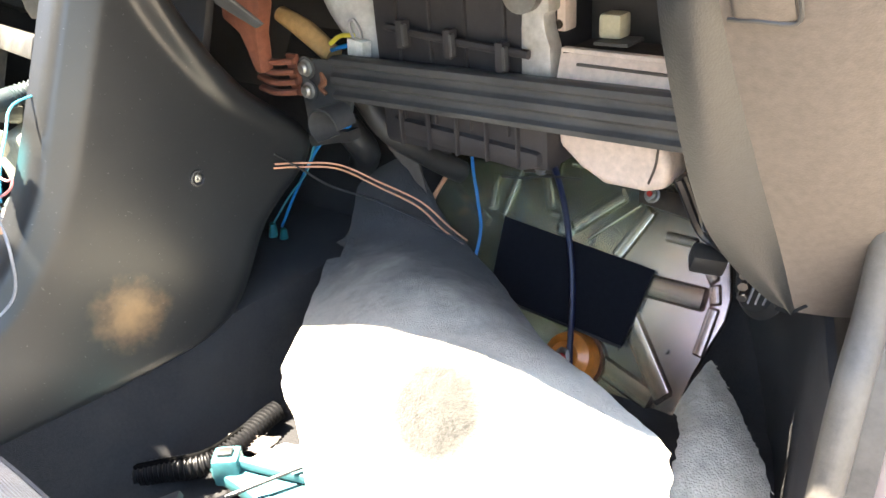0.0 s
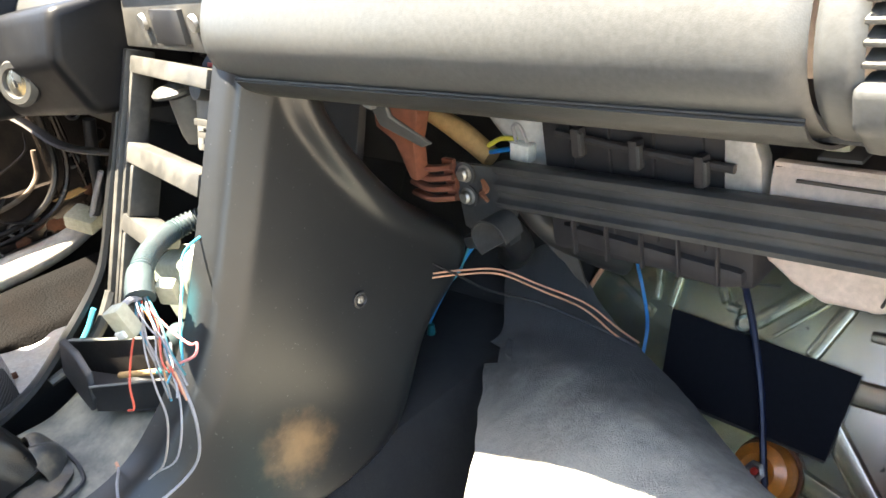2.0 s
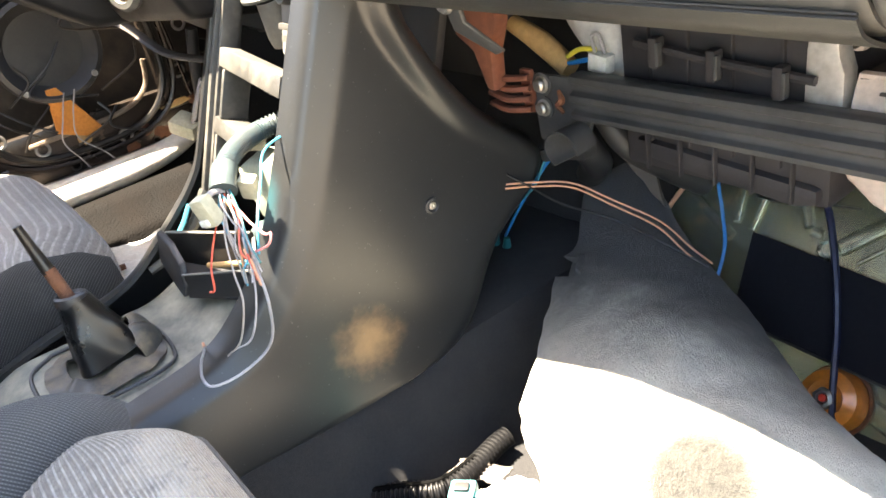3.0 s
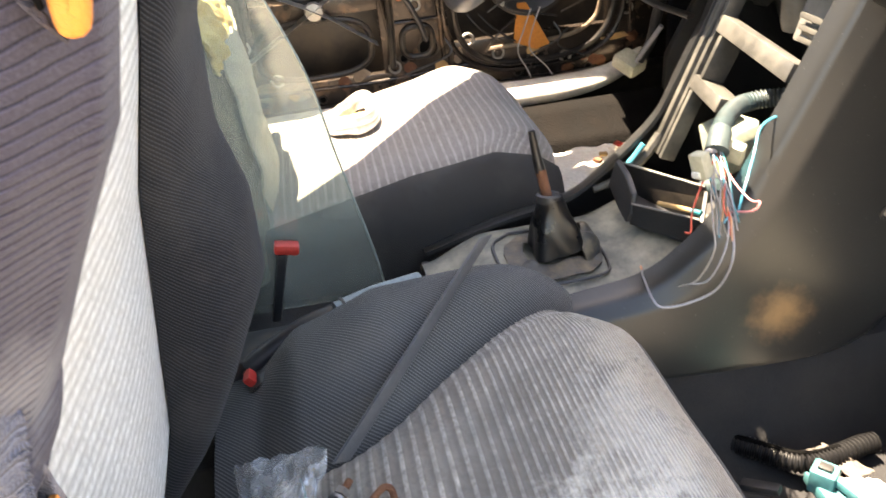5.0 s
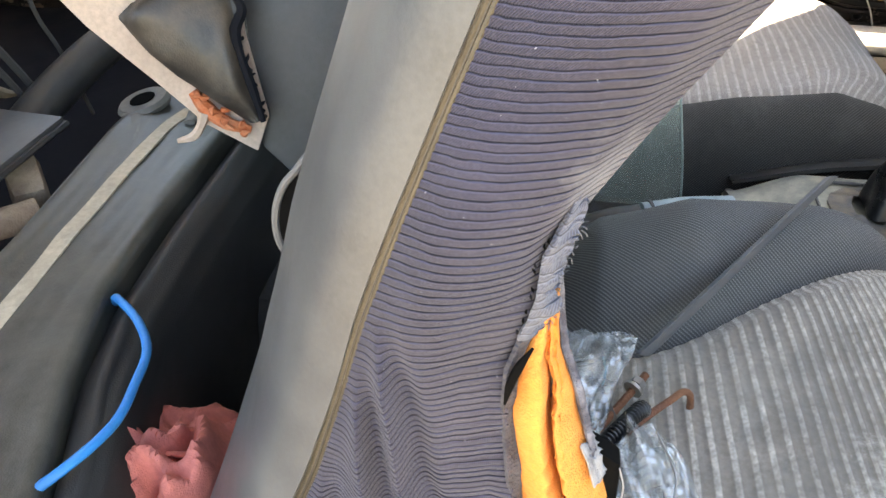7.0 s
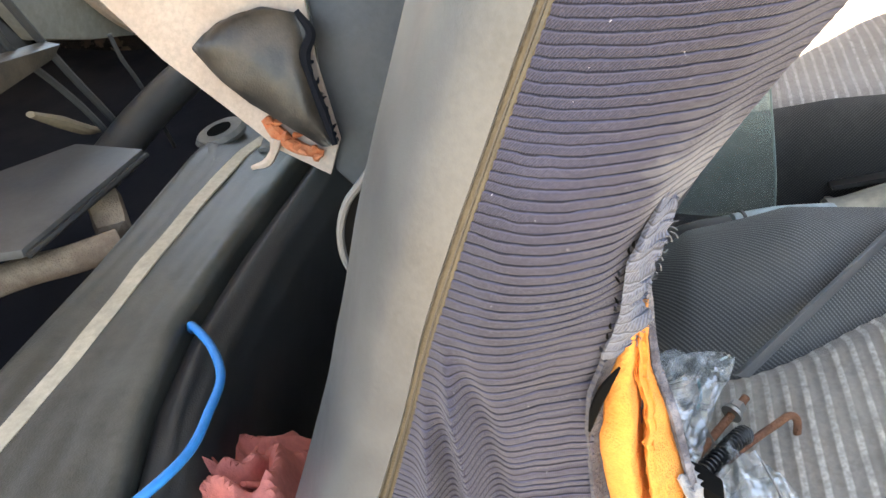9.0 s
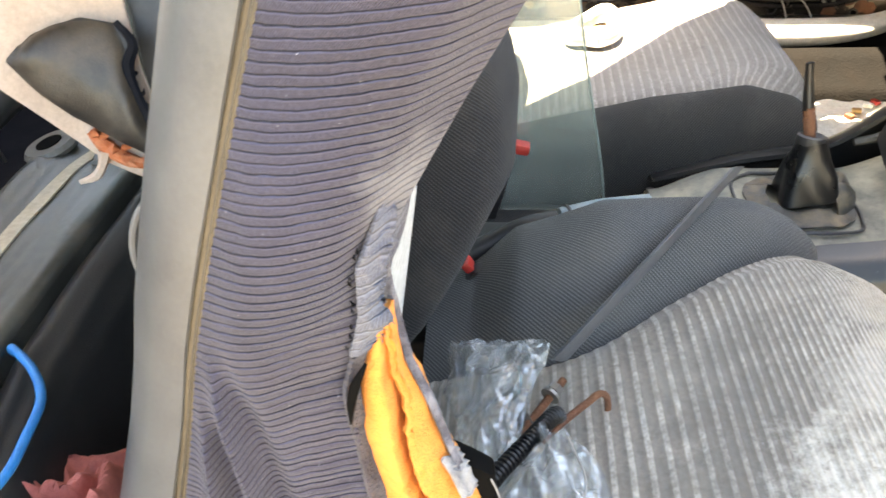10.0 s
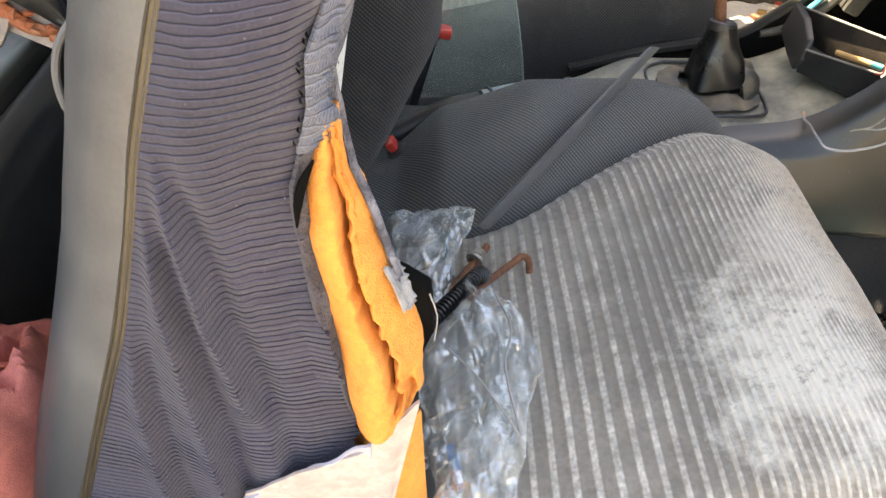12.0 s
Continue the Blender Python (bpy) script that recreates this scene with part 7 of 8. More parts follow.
def hand_brake():
    h = thing("handbrake", "handbrake lever with a pale blue-grey grip", "handbrake", (0.04, -0.25, 0.17))
    part("grip", tube([(0.045, -0.225, 0.187), (0.03, -0.18, 0.189), (0.008, -0.125, 0.186)], (0.0125, 0.0135, 0.011), 20, 14), surface("grip_plastic", (0.27, 0.34, 0.36), (0.2, 0.23, 0.24), 0.45, 0, 20.0, 700.0, 0.1), h)
    part("lever", tube([(0.075, -0.33, 0.156), (0.058, -0.27, 0.181), (0.046, -0.228, 0.187)], 0.0115, 16, 12), BLACK, h)
    part("seam", turned([(0.0128, -0.0015), (0.0145, -0.0015), (0.0145, 0.0015), (0.0128, 0.0015)], facing((0.042, -0.217, 0.1875), (-0.3, 0.9, 0)), 20), BLACK, h)
    part("mount", block((0.06, 0.14, 0.08), (0.05, -0.3, 0.13), bevel=0.012), BLACK, h)
    return h


hand_brake()


def gear_lever():
    g = thing("gear_lever", "gear lever without a knob in a creased black leather boot", "gear lever", (0, 0.04, 0.2))
    part("rod", tube([(0.007, 0.035, 0.255), (-0.006, 0.029, 0.296)], 0.0062, 10, 12), RUST, g, "rusty lever rod")
    part("tip", tube([(-0.006, 0.029, 0.294), (-0.011, 0.025, 0.32), (-0.014, 0.022, 0.342)], (0.0065, 0.005, 0.0042), 12, 12), DARKMETAL, g)

    def boot(u, v):
        """Flat-sided leather sleeve that ends in a folded edge over the loose skirt."""
        a = 2 * math.pi * u
        square = (abs(math.cos(a)) ** 7 + abs(math.sin(a)) ** 7) ** (-smooth(0.1, 0.5, v) / 7)
        w = min(1.0, v / 0.86)
        r = (0.0145 + 0.0165 * w) * square * (1 - 0.35 * smooth(0.88, 1.0, v))
        fold = 0.0018 * math.sin(2 * a + 3 * v) * v + 0.0012 * math.sin(5 * a - 7 * v) * v
        sag = 0.007 * math.sin(a) * smooth(0.55, 1.0, v)
        return 0.006 - 0.004 * v + (r + fold) * math.cos(a), 0.036 + 0.01 * v + (r + fold) * math.sin(a), 0.267 - 0.066 * w - 0.006 * smooth(0.88, 1.0, v) + sag
    part("boot", sheet(boot, 96, 70, -0.002), BOOT, g, "creased black leather boot")
    part("collar", turned([(0.0095, -0.006), (0.0145, -0.006), (0.0155, -0.002), (0.0148, 0.003), (0.0118, 0.0045), (0.0095, 0.002)], pose(0.005, 0.035, 0.266, -5, -8, 0), 26), BLACK, g, "dark plastic collar")

    def slack(u, v):
        """Loose dusty fold of leather sagging beside the sleeve."""
        a = math.pi * (0.14 + 0.75 * u)
        r = 0.044 - 0.022 * v ** 1.5
        return 0.004 + r * 0.8 * math.cos(a), 0.05 + r * math.sin(a), 0.189 + 0.03 * math.sin(0.5 * math.pi * v) ** 0.8 * (0.75 + 0.25 * math.sin(a)) + 0.003 * math.sin(6 * a + 4 * v)
    part("slack_fold", sheet(slack, 50, 24, -0.002), BOOT_DUST, g, "loose dusty leather fold")

    def skirt(u, v):
        a = 2 * math.pi * u
        x = 0.004 + (0.03 + 0.024 * v) * math.copysign(abs(math.cos(a)) ** 0.7, math.cos(a))
        y = 0.038 + (0.034 + 0.022 * v) * math.copysign(abs(math.sin(a)) ** 0.7, math.sin(a))
        return x, y, 0.189 + 0.006 * (1 - v) ** 1.4 + 0.002 * math.sin(5 * a + 2 * v) * (1 - v) + 0.001 * math.sin(11 * a)
    part("skirt", sheet(skirt, 80, 16, -0.002), BOOT_DUST, g, "dusty black boot skirt")
    return g


gear_lever()


def ash_tray():
    t = thing("ash_tray", "pulled-out black tray under the stack", "tray", (-0.04, 0.2, 0.2))
    part("front", prism([(-0.066, 0.143, 0.264), (-0.03, 0.142, 0.26), (0.0, 0.138, 0.248), (0.006, 0.133, 0.225), (0.0, 0.131, 0.211), (-0.03, 0.133, 0.216), (-0.072, 0.137, 0.228)], (0.002, 0.007, 0.001), 0.003, 3), BLACK, t, "dusty black tray front")
    part("near_side", prism([(0.006, 0.137, 0.238), (0.09, 0.178, 0.252), (0.072, 0.178, 0.212), (0.002, 0.135, 0.21)], (-0.003, 0.004, 0.0), 0.001), BLACK, t)
    part("far_side", prism([(-0.062, 0.152, 0.26), (0.055, 0.2, 0.272), (0.055, 0.2, 0.22), (-0.06, 0.15, 0.226)], (-0.003, 0.004, 0.0), 0.001), SCUFF, t, "shiny bronze-black tray wall")
    part("floor", prism([(0.004, 0.137, 0.213), (0.075, 0.178, 0.215), (0.055, 0.2, 0.222), (-0.06, 0.15, 0.228)], (0, 0, -0.003), 0.0008), BLACK, t)
    part("back", prism([(0.09, 0.178, 0.25), (0.055, 0.2, 0.268), (0.055, 0.2, 0.222), (0.074, 0.178, 0.214)], (0.003, 0.003, 0.0), 0.0008), BLACK, t)
    part("rim", tube([(0.006, 0.136, 0.239), (0.09, 0.178, 0.253)], 0.0013, 8, 6), DUSTY, t)
    part("rim", tube([(-0.06, 0.151, 0.261), (0.055, 0.2, 0.273)], 0.0014, 8, 6), DUSTY, t)
    c = thing("yellow_tube", "short yellow tube with a teal end in the tray", "tube", (0.0, 0.2, 0.24))
    part("tube", tube([(0.03, 0.158, 0.248), (0.07, 0.178, 0.254)], 0.003, 8, 10), OCHRE, c)
    part("tip", tube([(0.07, 0.178, 0.254), (0.082, 0.184, 0.2555)], 0.0034, 6, 10), W_TEAL, c)


ash_tray()


def loom():
    l = thing("wiring_loom", "taped wiring loom with cut coloured wires hanging from the stack", "wiring loom", (0.08, 0.2, 0.3))
    part("conduit", tube([(0.1, 0.315, 0.372), (0.062, 0.28, 0.368), (0.048, 0.24, 0.362), (0.082, 0.203, 0.366), (0.115, 0.178, 0.366), (0.135, 0.165, 0.36)], (0.0095, 0.0095, 0.0092, 0.009, 0.009, 0.0095), 60, 16, 0.0016, 0.0042), TEALTAPE, l, "grey corrugated conduit with teal tape")
    part("tape", tube([(0.118, 0.176, 0.3665), (0.13, 0.168, 0.3625), (0.139, 0.162, 0.356)], (0.0108, 0.0112, 0.0118), 14, 16), CUFF, l, "grey tape cuff on the conduit's end")
    cols = [W_WHITE, W_CYAN, W_GREY, W_WHITE, W_WHITE, W_TEAL, W_BROWN, W_GREY, W_CYAN, W_WHITE, W_GREY, W_RED]
    rng = random.Random(4)
    for k, m in enumerate(cols):
        a, b, c = (rng.uniform(-1, 1) for _ in range(3))
        part("lead", tube([(0.138 + 0.005 * a, 0.163 + 0.005 * b, 0.354 + 0.004 * c), (0.165 + 0.008 * b, 0.152 + 0.008 * a, 0.343 + 0.006 * c), (0.192 + 0.008 * a, 0.144 + 0.008 * c, 0.33 + 0.006 * b), (0.21 + 0.012 * c, 0.141 + 0.008 * b, 0.312 + 0.012 * a)], 0.0008, 30, 6), m, l)
    for k, m in enumerate((W_COPPER, W_RED, W_COPPER)):
        part("cut_end", tube([(0.2 + 0.004 * k, 0.143, 0.33 - 0.003 * k), (0.212 + 0.003 * k, 0.141, 0.312 - 0.004 * k)], 0.001, 8, 6), m, l)
    part("long_lead", tube([(0.14, 0.162, 0.354), (0.16, 0.138, 0.335), (0.18, 0.12, 0.318), (0.193, 0.113, 0.306), (0.188, 0.11, 0.303)], 0.0009, 30, 6), W_RED, l)
    part("long_lead", tube([(0.14, 0.161, 0.353), (0.175, 0.14, 0.335), (0.205, 0.128, 0.318), (0.222, 0.122, 0.3), (0.216, 0.112, 0.268), (0.198, 0.103, 0.25)], 0.0008, 40, 6), W_WHITE, l)
    part("long_lead", tube([(0.19, 0.148, 0.335), (0.22, 0.135, 0.305), (0.222, 0.12, 0.27), (0.205, 0.107, 0.256)], 0.0008, 40, 6), W_GREY, l)
    part("loop_lead", tube([(0.142, 0.163, 0.352), (0.18, 0.16, 0.342), (0.21, 0.159, 0.339), (0.226, 0.158, 0.345), (0.224, 0.154, 0.336), (0.2, 0.148, 0.324)], 0.001, 40, 6), W_PINK, l)
    part("side_lead", tube([(0.105, 0.262, 0.372), (0.135, 0.21, 0.375), (0.165, 0.185, 0.36), (0.19, 0.165, 0.345), (0.203, 0.152, 0.322)], 0.0012, 40, 6), W_CYAN, l)
    part("tail", tube([(0.205, 0.146, 0.322), (0.224, 0.14, 0.29), (0.212, 0.135, 0.25), (0.204, 0.11, 0.233), (0.206, 0.083, 0.236), (0.19, 0.08, 0.237), (0.149, 0.092, 0.226), (0.112, 0.105, 0.211), (0.1, 0.11, 0.2085)], 0.0012, 90, 6), W_GREY, l, "grey wire looping over the tunnel edge")
    part("wire_tip", tube([(0.101, 0.1095, 0.209), (0.094, 0.111, 0.2095)], 0.0014, 6, 6), W_COPPER, l, "bare copper end")
    c = part("plug", block((0.016, 0.013, 0.026), (0.152, 0.14, 0.351), (8, -14, 25), 0.0025), CREAM, l, "cream wiring plug")
    part("socket", block((0.009, 0.003, 0.006), (0.155, 0.134, 0.343), (8, -14, 25), 0.001), WHITEPL, c)
    part("plug_lead", tube([(0.137, 0.163, 0.356), (0.142, 0.152, 0.36), (0.149, 0.143, 0.36)], 0.0025, 12, 6), W_GREY, l)
    part("plug", block((0.016, 0.012, 0.022), (0.13, 0.188, 0.347), (20, 10, 40), 0.003), CREAM, l, "cream wiring plug")
    part("bushing", turned([(0, -0.02), (0.011, -0.018), (0.0135, -0.004), (0.0135, 0.012), (0.008, 0.02), (0, 0.021)], facing((0.012, 0.225, 0.242), (0.5, 0.3, 0.6)), 20), TEALTAPE, l, "grey-teal rubber bushing")
    for k in range(3):
        part("teal_clip", tube([(-0.004 + 0.007 * k, 0.21 + 0.006 * k, 0.228), (-0.004 + 0.007 * k, 0.206 + 0.006 * k, 0.243), (-0.002 + 0.007 * k, 0.21 + 0.006 * k, 0.247)], 0.0018, 10, 6), TEAL, l)
    w = thing("white_plug", "white wiring plug with a red clip in the stack", "wiring plug", (0.1, 0.3, 0.39))
    part("housing", block((0.03, 0.024, 0.02), (0.1, 0.3, 0.392), (10, 20, 20), 0.003), WHITEPL, w)
    part("clip", block((0.014, 0.014, 0.012), (0.114, 0.298, 0.402), (10, 20, 20), 0.002), RED, w)
    d = thing("duct_piece", "cream moulded duct piece inside the stack", "air duct", (0.02, 0.25, 0.33))
    part("duct", prism([(-0.068, 0.25, 0.292), (-0.045, 0.25, 0.304), (0.018, 0.25, 0.316), (0.024, 0.25, 0.296), (-0.004, 0.25, 0.244), (-0.035, 0.25, 0.24)], (0.004, 0.03, 0.012), 0.005, 3), MINT, d)
    e = thing("blue_strap", "light blue cable along the bezel rail", "cable", (-0.1, 0.18, 0.27))
    part("cable", tube([(-0.104, 0.196, 0.262), (-0.106, 0.182, 0.242), (-0.108, 0.165, 0.226)], 0.0045, 20, 8, flat=0.6), W_CYAN, e)


loom()


def steering():
    s = thing("steering_wheel", "worn dark steering wheel on a black column", "steering wheel", (-0.4, 0.1, 0.52))
    m = facing((-0.42, 0.095, 0.57), (0, -0.92, 0.4))
    rim = [m @ Vector((0.183 * math.cos(a), 0.183 * math.sin(a), 0)) for a in np.linspace(0, 2 * math.pi, 49)]
    part("rim", tube(rim, 0.0155, 120, 12), surface("wheel_rim", (0.045, 0.046, 0.055), (0.2, 0.22, 0.26), 0.28, 0, 9.0, 900.0, 0.15, amount=0.6), s)
    part("hub", turned([(0, 0.012), (0.05, 0.01), (0.068, -0.005), (0.068, -0.05), (0, -0.06)], m, 28), BLACK, s)
    for a in (200, 340, 270):
        r = radians(a)
        part("spoke", tube([m @ Vector((0.05 * math.cos(r), 0.05 * math.sin(r), -0.01)), m @ Vector((0.18 * math.cos(r), 0.18 * math.sin(r), -0.004))], (0.024, 0.016), 10, 10, flat=0.45), BLACK, s)
    c = thing("steering_column", "black steering column shroud with a chrome key lock", "steering column", (-0.35, 0.25, 0.48))
    part("shroud", prism([(-0.47, 0.16, 0.56), (-0.47, 0.14, 0.5), (-0.47, 0.22, 0.44), (-0.47, 0.42, 0.42), (-0.47, 0.42, 0.6), (-0.47, 0.2, 0.6)], (0.17, 0, 0), 0.014, 3), SHROUD, c)
    part("lower_shroud", prism([(-0.3, 0.24, 0.55), (-0.3, 0.225, 0.5), (-0.3, 0.25, 0.44), (-0.3, 0.36, 0.42), (-0.3, 0.4, 0.56)], (0.19, 0.02, 0.01), 0.012, 3), SHROUD, c)
    hub = facing((-0.211, 0.246, 0.487), (0.42, -0.88, 0.12))
    k = part("lock_ring", turned([(0.013, 0), (0.024, 0), (0.026, 0.008), (0.022, 0.014), (0.016, 0.014), (0.013, 0.006)], hub, 28), BEZEL, c, "pale lock ring")
    part("lock_face", turned([(0, 0.004), (0.015, 0.004), (0.0145, 0.011), (0.004, 0.012), (0, 0.009)], hub, 24), CHROME, k)
    part("key_slot", block((0.002, 0.002, 0.008), hub @ Vector((0, 0, 0.0125)), (0, 0, 0), 0.0005), BLACK, k)
    part("lock_housing", prism([(-0.25, 0.262, 0.53), (-0.176, 0.262, 0.53), (-0.184, 0.258, 0.46), (-0.21, 0.256, 0.445), (-0.24, 0.258, 0.46)], (0, 0.06, 0), 0.008, 3), SHROUD, c)
    part("stalk", tube([(-0.3, 0.2, 0.56), (-0.24, 0.17, 0.57), (-0.2, 0.15, 0.575)], (0.006, 0.007, 0.009), 14, 10), BLACK, c)
    u = thing("underdash_panel", "tan edged lower dash panel on the driver's side", "dash panel", (-0.45, 0.36, 0.42))
    part("panel", prism([(-0.68, 0.3, 0.44), (-0.12, 0.3, 0.44), (-0.12, 0.36, 0.41), (-0.3, 0.37, 0.385), (-0.68, 0.36, 0.43)], (0, 0.06, 0.06), 0.006), BLACK, u)
    part("tan_edge", tube([(-0.62, 0.3, 0.42), (-0.5, 0.31, 0.4), (-0.4, 0.32, 0.37), (-0.3, 0.35, 0.36)], 0.008, 24, 8, flat=0.5), TAN, u)
    part("column_tube", tube([(-0.38, 0.4, 0.46), (-0.36, 0.55, 0.36), (-0.35, 0.68, 0.28)], 0.02, 14, 12), DARKMETAL, u)
    return s


steering()


def driver_door():
    d = thing("door_left", "stripped driver's door showing bare dark metal and wiring", "car door", (-0.74, 0.1, 0.1), kind="structure")
    x = -0.74

    def ring_of(cy, cz, ry, rz, lift=0.0, n=41, p=0.7):
        return [(x + lift, cy + ry * math.copysign(abs(math.cos(a)) ** p, math.cos(a)), cz + rz * math.copysign(abs(math.sin(a)) ** p, math.sin(a))) for a in np.linspace(0, 2 * math.pi, n)]
    part("outer_skin", block((0.012, 1.18, 0.6), (x - 0.1, -0.03, 0.33), bevel=0.005), DARKMETAL, d)
    # inner frame as bars round the openings
    bars = [((-0.6, 0.118), (0.55, 0.205)), ((-0.6, 0.5), (0.55, 0.64)), ((-0.6, 0.205), (-0.31, 0.5)), ((-0.07, 0.205), (0.06, 0.5)), ((0.39, 0.205), (0.55, 0.5)), ((0.06, 0.2), (0.39, 0.245)), ((-0.31, 0.33), (-0.07, 0.36)), ((0.06, 0.47), (0.39, 0.5))]
    for (y0, z0), (y1, z1) in bars:
        part("frame_bar", block((0.022, y1 - y0 + 0.002, z1 - z0 + 0.002), (x - 0.005, (y0 + y1) / 2, (z0 + z1) / 2), bevel=0.006), DOORMETAL, d)
    # speaker pod
    hub = facing((x + 0.012, 0.228, 0.372), (1, 0, 0))
    sp = part("speaker_ring", turned([(0.062, -0.03), (0.088, -0.02), (0.092, 0.0), (0.088, 0.012), (0.08, 0.014), (0.072, 0.004), (0.062, -0.01)], hub, 40), BLACK, d, "empty black speaker ring")
    part("speaker_cone", turned([(0, -0.05), (0.035, -0.05), (0.064, -0.03), (0.064, -0.026), (0.03, -0.045), (0, -0.046)], hub, 32), MATDARK, sp)
    for k in range(4):
        a = radians(45 + 90 * k)
        part("speaker_screw", turned([(0, 0), (0.006, 0), (0.005, 0.004), (0, 0.004)], hub @ Matrix.Translation((0.082 * math.cos(a), 0.082 * math.sin(a), 0.012)), 12), STEEL, sp)
    for cy, cz, ry, rz, m in ((0.24, 0.33, 0.165, 0.14, DARKMETAL), (0.24, 0.33, 0.185, 0.155, DOORMETAL), (-0.2, 0.27, 0.11, 0.055, DARKMETAL), (-0.19, 0.425, 0.12, 0.06, DARKMETAL), (0.0, 0.26, 0.03, 0.03, DARKMETAL)):
        part("pressed_edge", tube(ring_of(cy, cz, ry, rz, 0.008), 0.006, 100, 8), m, d)
    for cy, cz in ((0.43, 0.27), (0.1, 0.25), (0.0, 0.33), (0.05, 0.41), (-0.33, 0.29), (-0.05, 0.215), (0.16, 0.215), (0.3, 0.19), (0.46, 0.35), (-0.1, 0.45), (-0.28, 0.22)):
        part("hole_rim", tube([(x + 0.009, cy + 0.011 * math.cos(a), cz + 0.011 * math.sin(a)) for a in np.linspace(0, 2 * math.pi, 17)], 0.0028, 30, 6), STEEL, d)
    # window regulator arms
    part("regulator_arm", tube([(x + 0.014, -0.33, 0.26), (x + 0.016, -0.2, 0.34), (x + 0.016, -0.1, 0.4)], 0.019, 16, 8, flat=0.15), STEEL, d)
    part("regulator_arm", tube([(x + 0.02, -0.3, 0.4), (x + 0.02, -0.18, 0.34), (x + 0.02, -0.08, 0.27)], 0.017, 16, 8, flat=0.15), STEEL, d)
    part("regulator_pivot", turned([(0, 0), (0.018, 0), (0.016, 0.012), (0, 0.014)], facing((x + 0.02, -0.19, 0.345), (1, 0, 0)), 20), STEEL, d)
    part("latch_box", block((0.03, 0.075, 0.07), (x + 0.02, -0.225, 0.47), bevel=0.006), GREYPLAST, d, "grey latch with a tan block")
    part("latch_block", block((0.03, 0.06, 0.04), (x + 0.045, -0.235, 0.455), bevel=0.004), BEIGE, d)
    part("handle_plate", prism([(x + 0.01, -0.16, 0.5), (x + 0.01, -0.12, 0.5), (x + 0.01, -0.1, 0.42), (x + 0.01, -0.155, 0.43)], (0.012, 0, 0), 0.003), DARKMETAL, d)
    part("window_channel", tube([(x + 0.02, -0.1, 0.49), (x + 0.02, -0.06, 0.42), (x + 0.02, -0.05, 0.33), (x + 0.02, -0.055, 0.22)], 0.012, 30, 8, flat=0.6), DARKMETAL, d)
    part("lock_cable", tube([(x + 0.03, -0.2, 0.43), (x + 0.03, -0.1, 0.39), (x + 0.03, -0.03, 0.36), (x + 0.03, 0.0, 0.31), (x + 0.03, 0.015, 0.265)], 0.005, 50, 8), W_BLACK, d)
    for z, y in ((0.372, -0.065), (0.355, -0.03)):
        part("orange_clip", block((0.011, 0.017, 0.011), (x + 0.034, y, z), (40, 0, 20), 0.003), TORN, d, "orange cable clip")
    part("top_fold", tube([(x + 0.01, -0.12, 0.51), (x + 0.012, 0.05, 0.5), (x + 0.012, 0.2, 0.485), (x + 0.012, 0.3, 0.5)], 0.022, 30, 10), DARKMETAL, d)
    part("step", tube([(x + 0.012, 0.14, 0.226), (x + 0.012, 0.3, 0.232), (x + 0.012, 0.36, 0.26), (x + 0.012, 0.375, 0.31)], 0.0045, 40, 8), RUSTDUST, d, "dusty tan sealant bead")
    part("sealant", prism([(x + 0.016, 0.2, 0.31), (x + 0.016, 0.218, 0.31), (x + 0.016, 0.265, 0.222), (x + 0.016, 0.235, 0.215), (x + 0.016, 0.19, 0.235)], (0.006, 0, 0), 0.002), FOAM, d, "orange tape hanging from the speaker")
    for dy in (0.0, 0.018):
        part("pull_tape", tube([(x + 0.03, 0.225 + dy, 0.3), (x + 0.04, 0.205 + dy, 0.26), (x + 0.05, 0.19 + dy * 1.4, 0.225), (x + 0.06, 0.205 + dy * 2.2, 0.19), (x + 0.06, 0.215 + dy * 2.5, 0.165)], 0.0018, 40, 6, flat=0.5), W_WHITE, d, "pale torn tape")
    # pressed swages, punched holes and drips of sealant over the bare inner panel
    for y0, z0, y1, z1 in ((-0.58, 0.2, -0.1, 0.19), (-0.1, 0.19, 0.1, 0.2), (-0.58, 0.155, 0.5, 0.15), (-0.08, 0.49, -0.05, 0.24), (0.04, 0.48, 0.05, 0.22), (-0.06, 0.3, 0.05, 0.3), (-0.32, 0.5, -0.33, 0.22), (0.42, 0.48, 0.44, 0.22), (-0.06, 0.44, 0.05, 0.45), (-0.58, 0.52, 0.5, 0.515)):
        part("swage", tube([(x + 0.008, y0, z0), (x + 0.0095, (y0 + y1) / 2, (z0 + z1) / 2), (x + 0.008, y1, z1)], 0.0042, 30, 8), DOORMETAL, d)
    for cy, cz, r in ((-0.02, 0.475, 0.012), (0.02, 0.43, 0.016), (-0.01, 0.39, 0.01), (0.02, 0.245, 0.018), (-0.03, 0.23, 0.008), (0.45, 0.42, 0.014), (0.49, 0.3, 0.012), (-0.45, 0.45, 0.02), (-0.5, 0.3, 0.022), (-0.4, 0.165, 0.008), (-0.2, 0.17, 0.007), (0.0, 0.165, 0.008), (0.2, 0.17, 0.008), (0.35, 0.16, 0.007), (0.1, 0.53, 0.012), (-0.08, 0.55, 0.016)):
        hub2 = facing((x + 0.0062, cy, cz), (1, 0, 0))
        # raised black disc in place of the hole's dark inside
        h2 = part("punched_hole", turned([(0, 0), (r, 0), (r, 0.0012), (0, 0.0012)], hub2, 18), VOID, d)
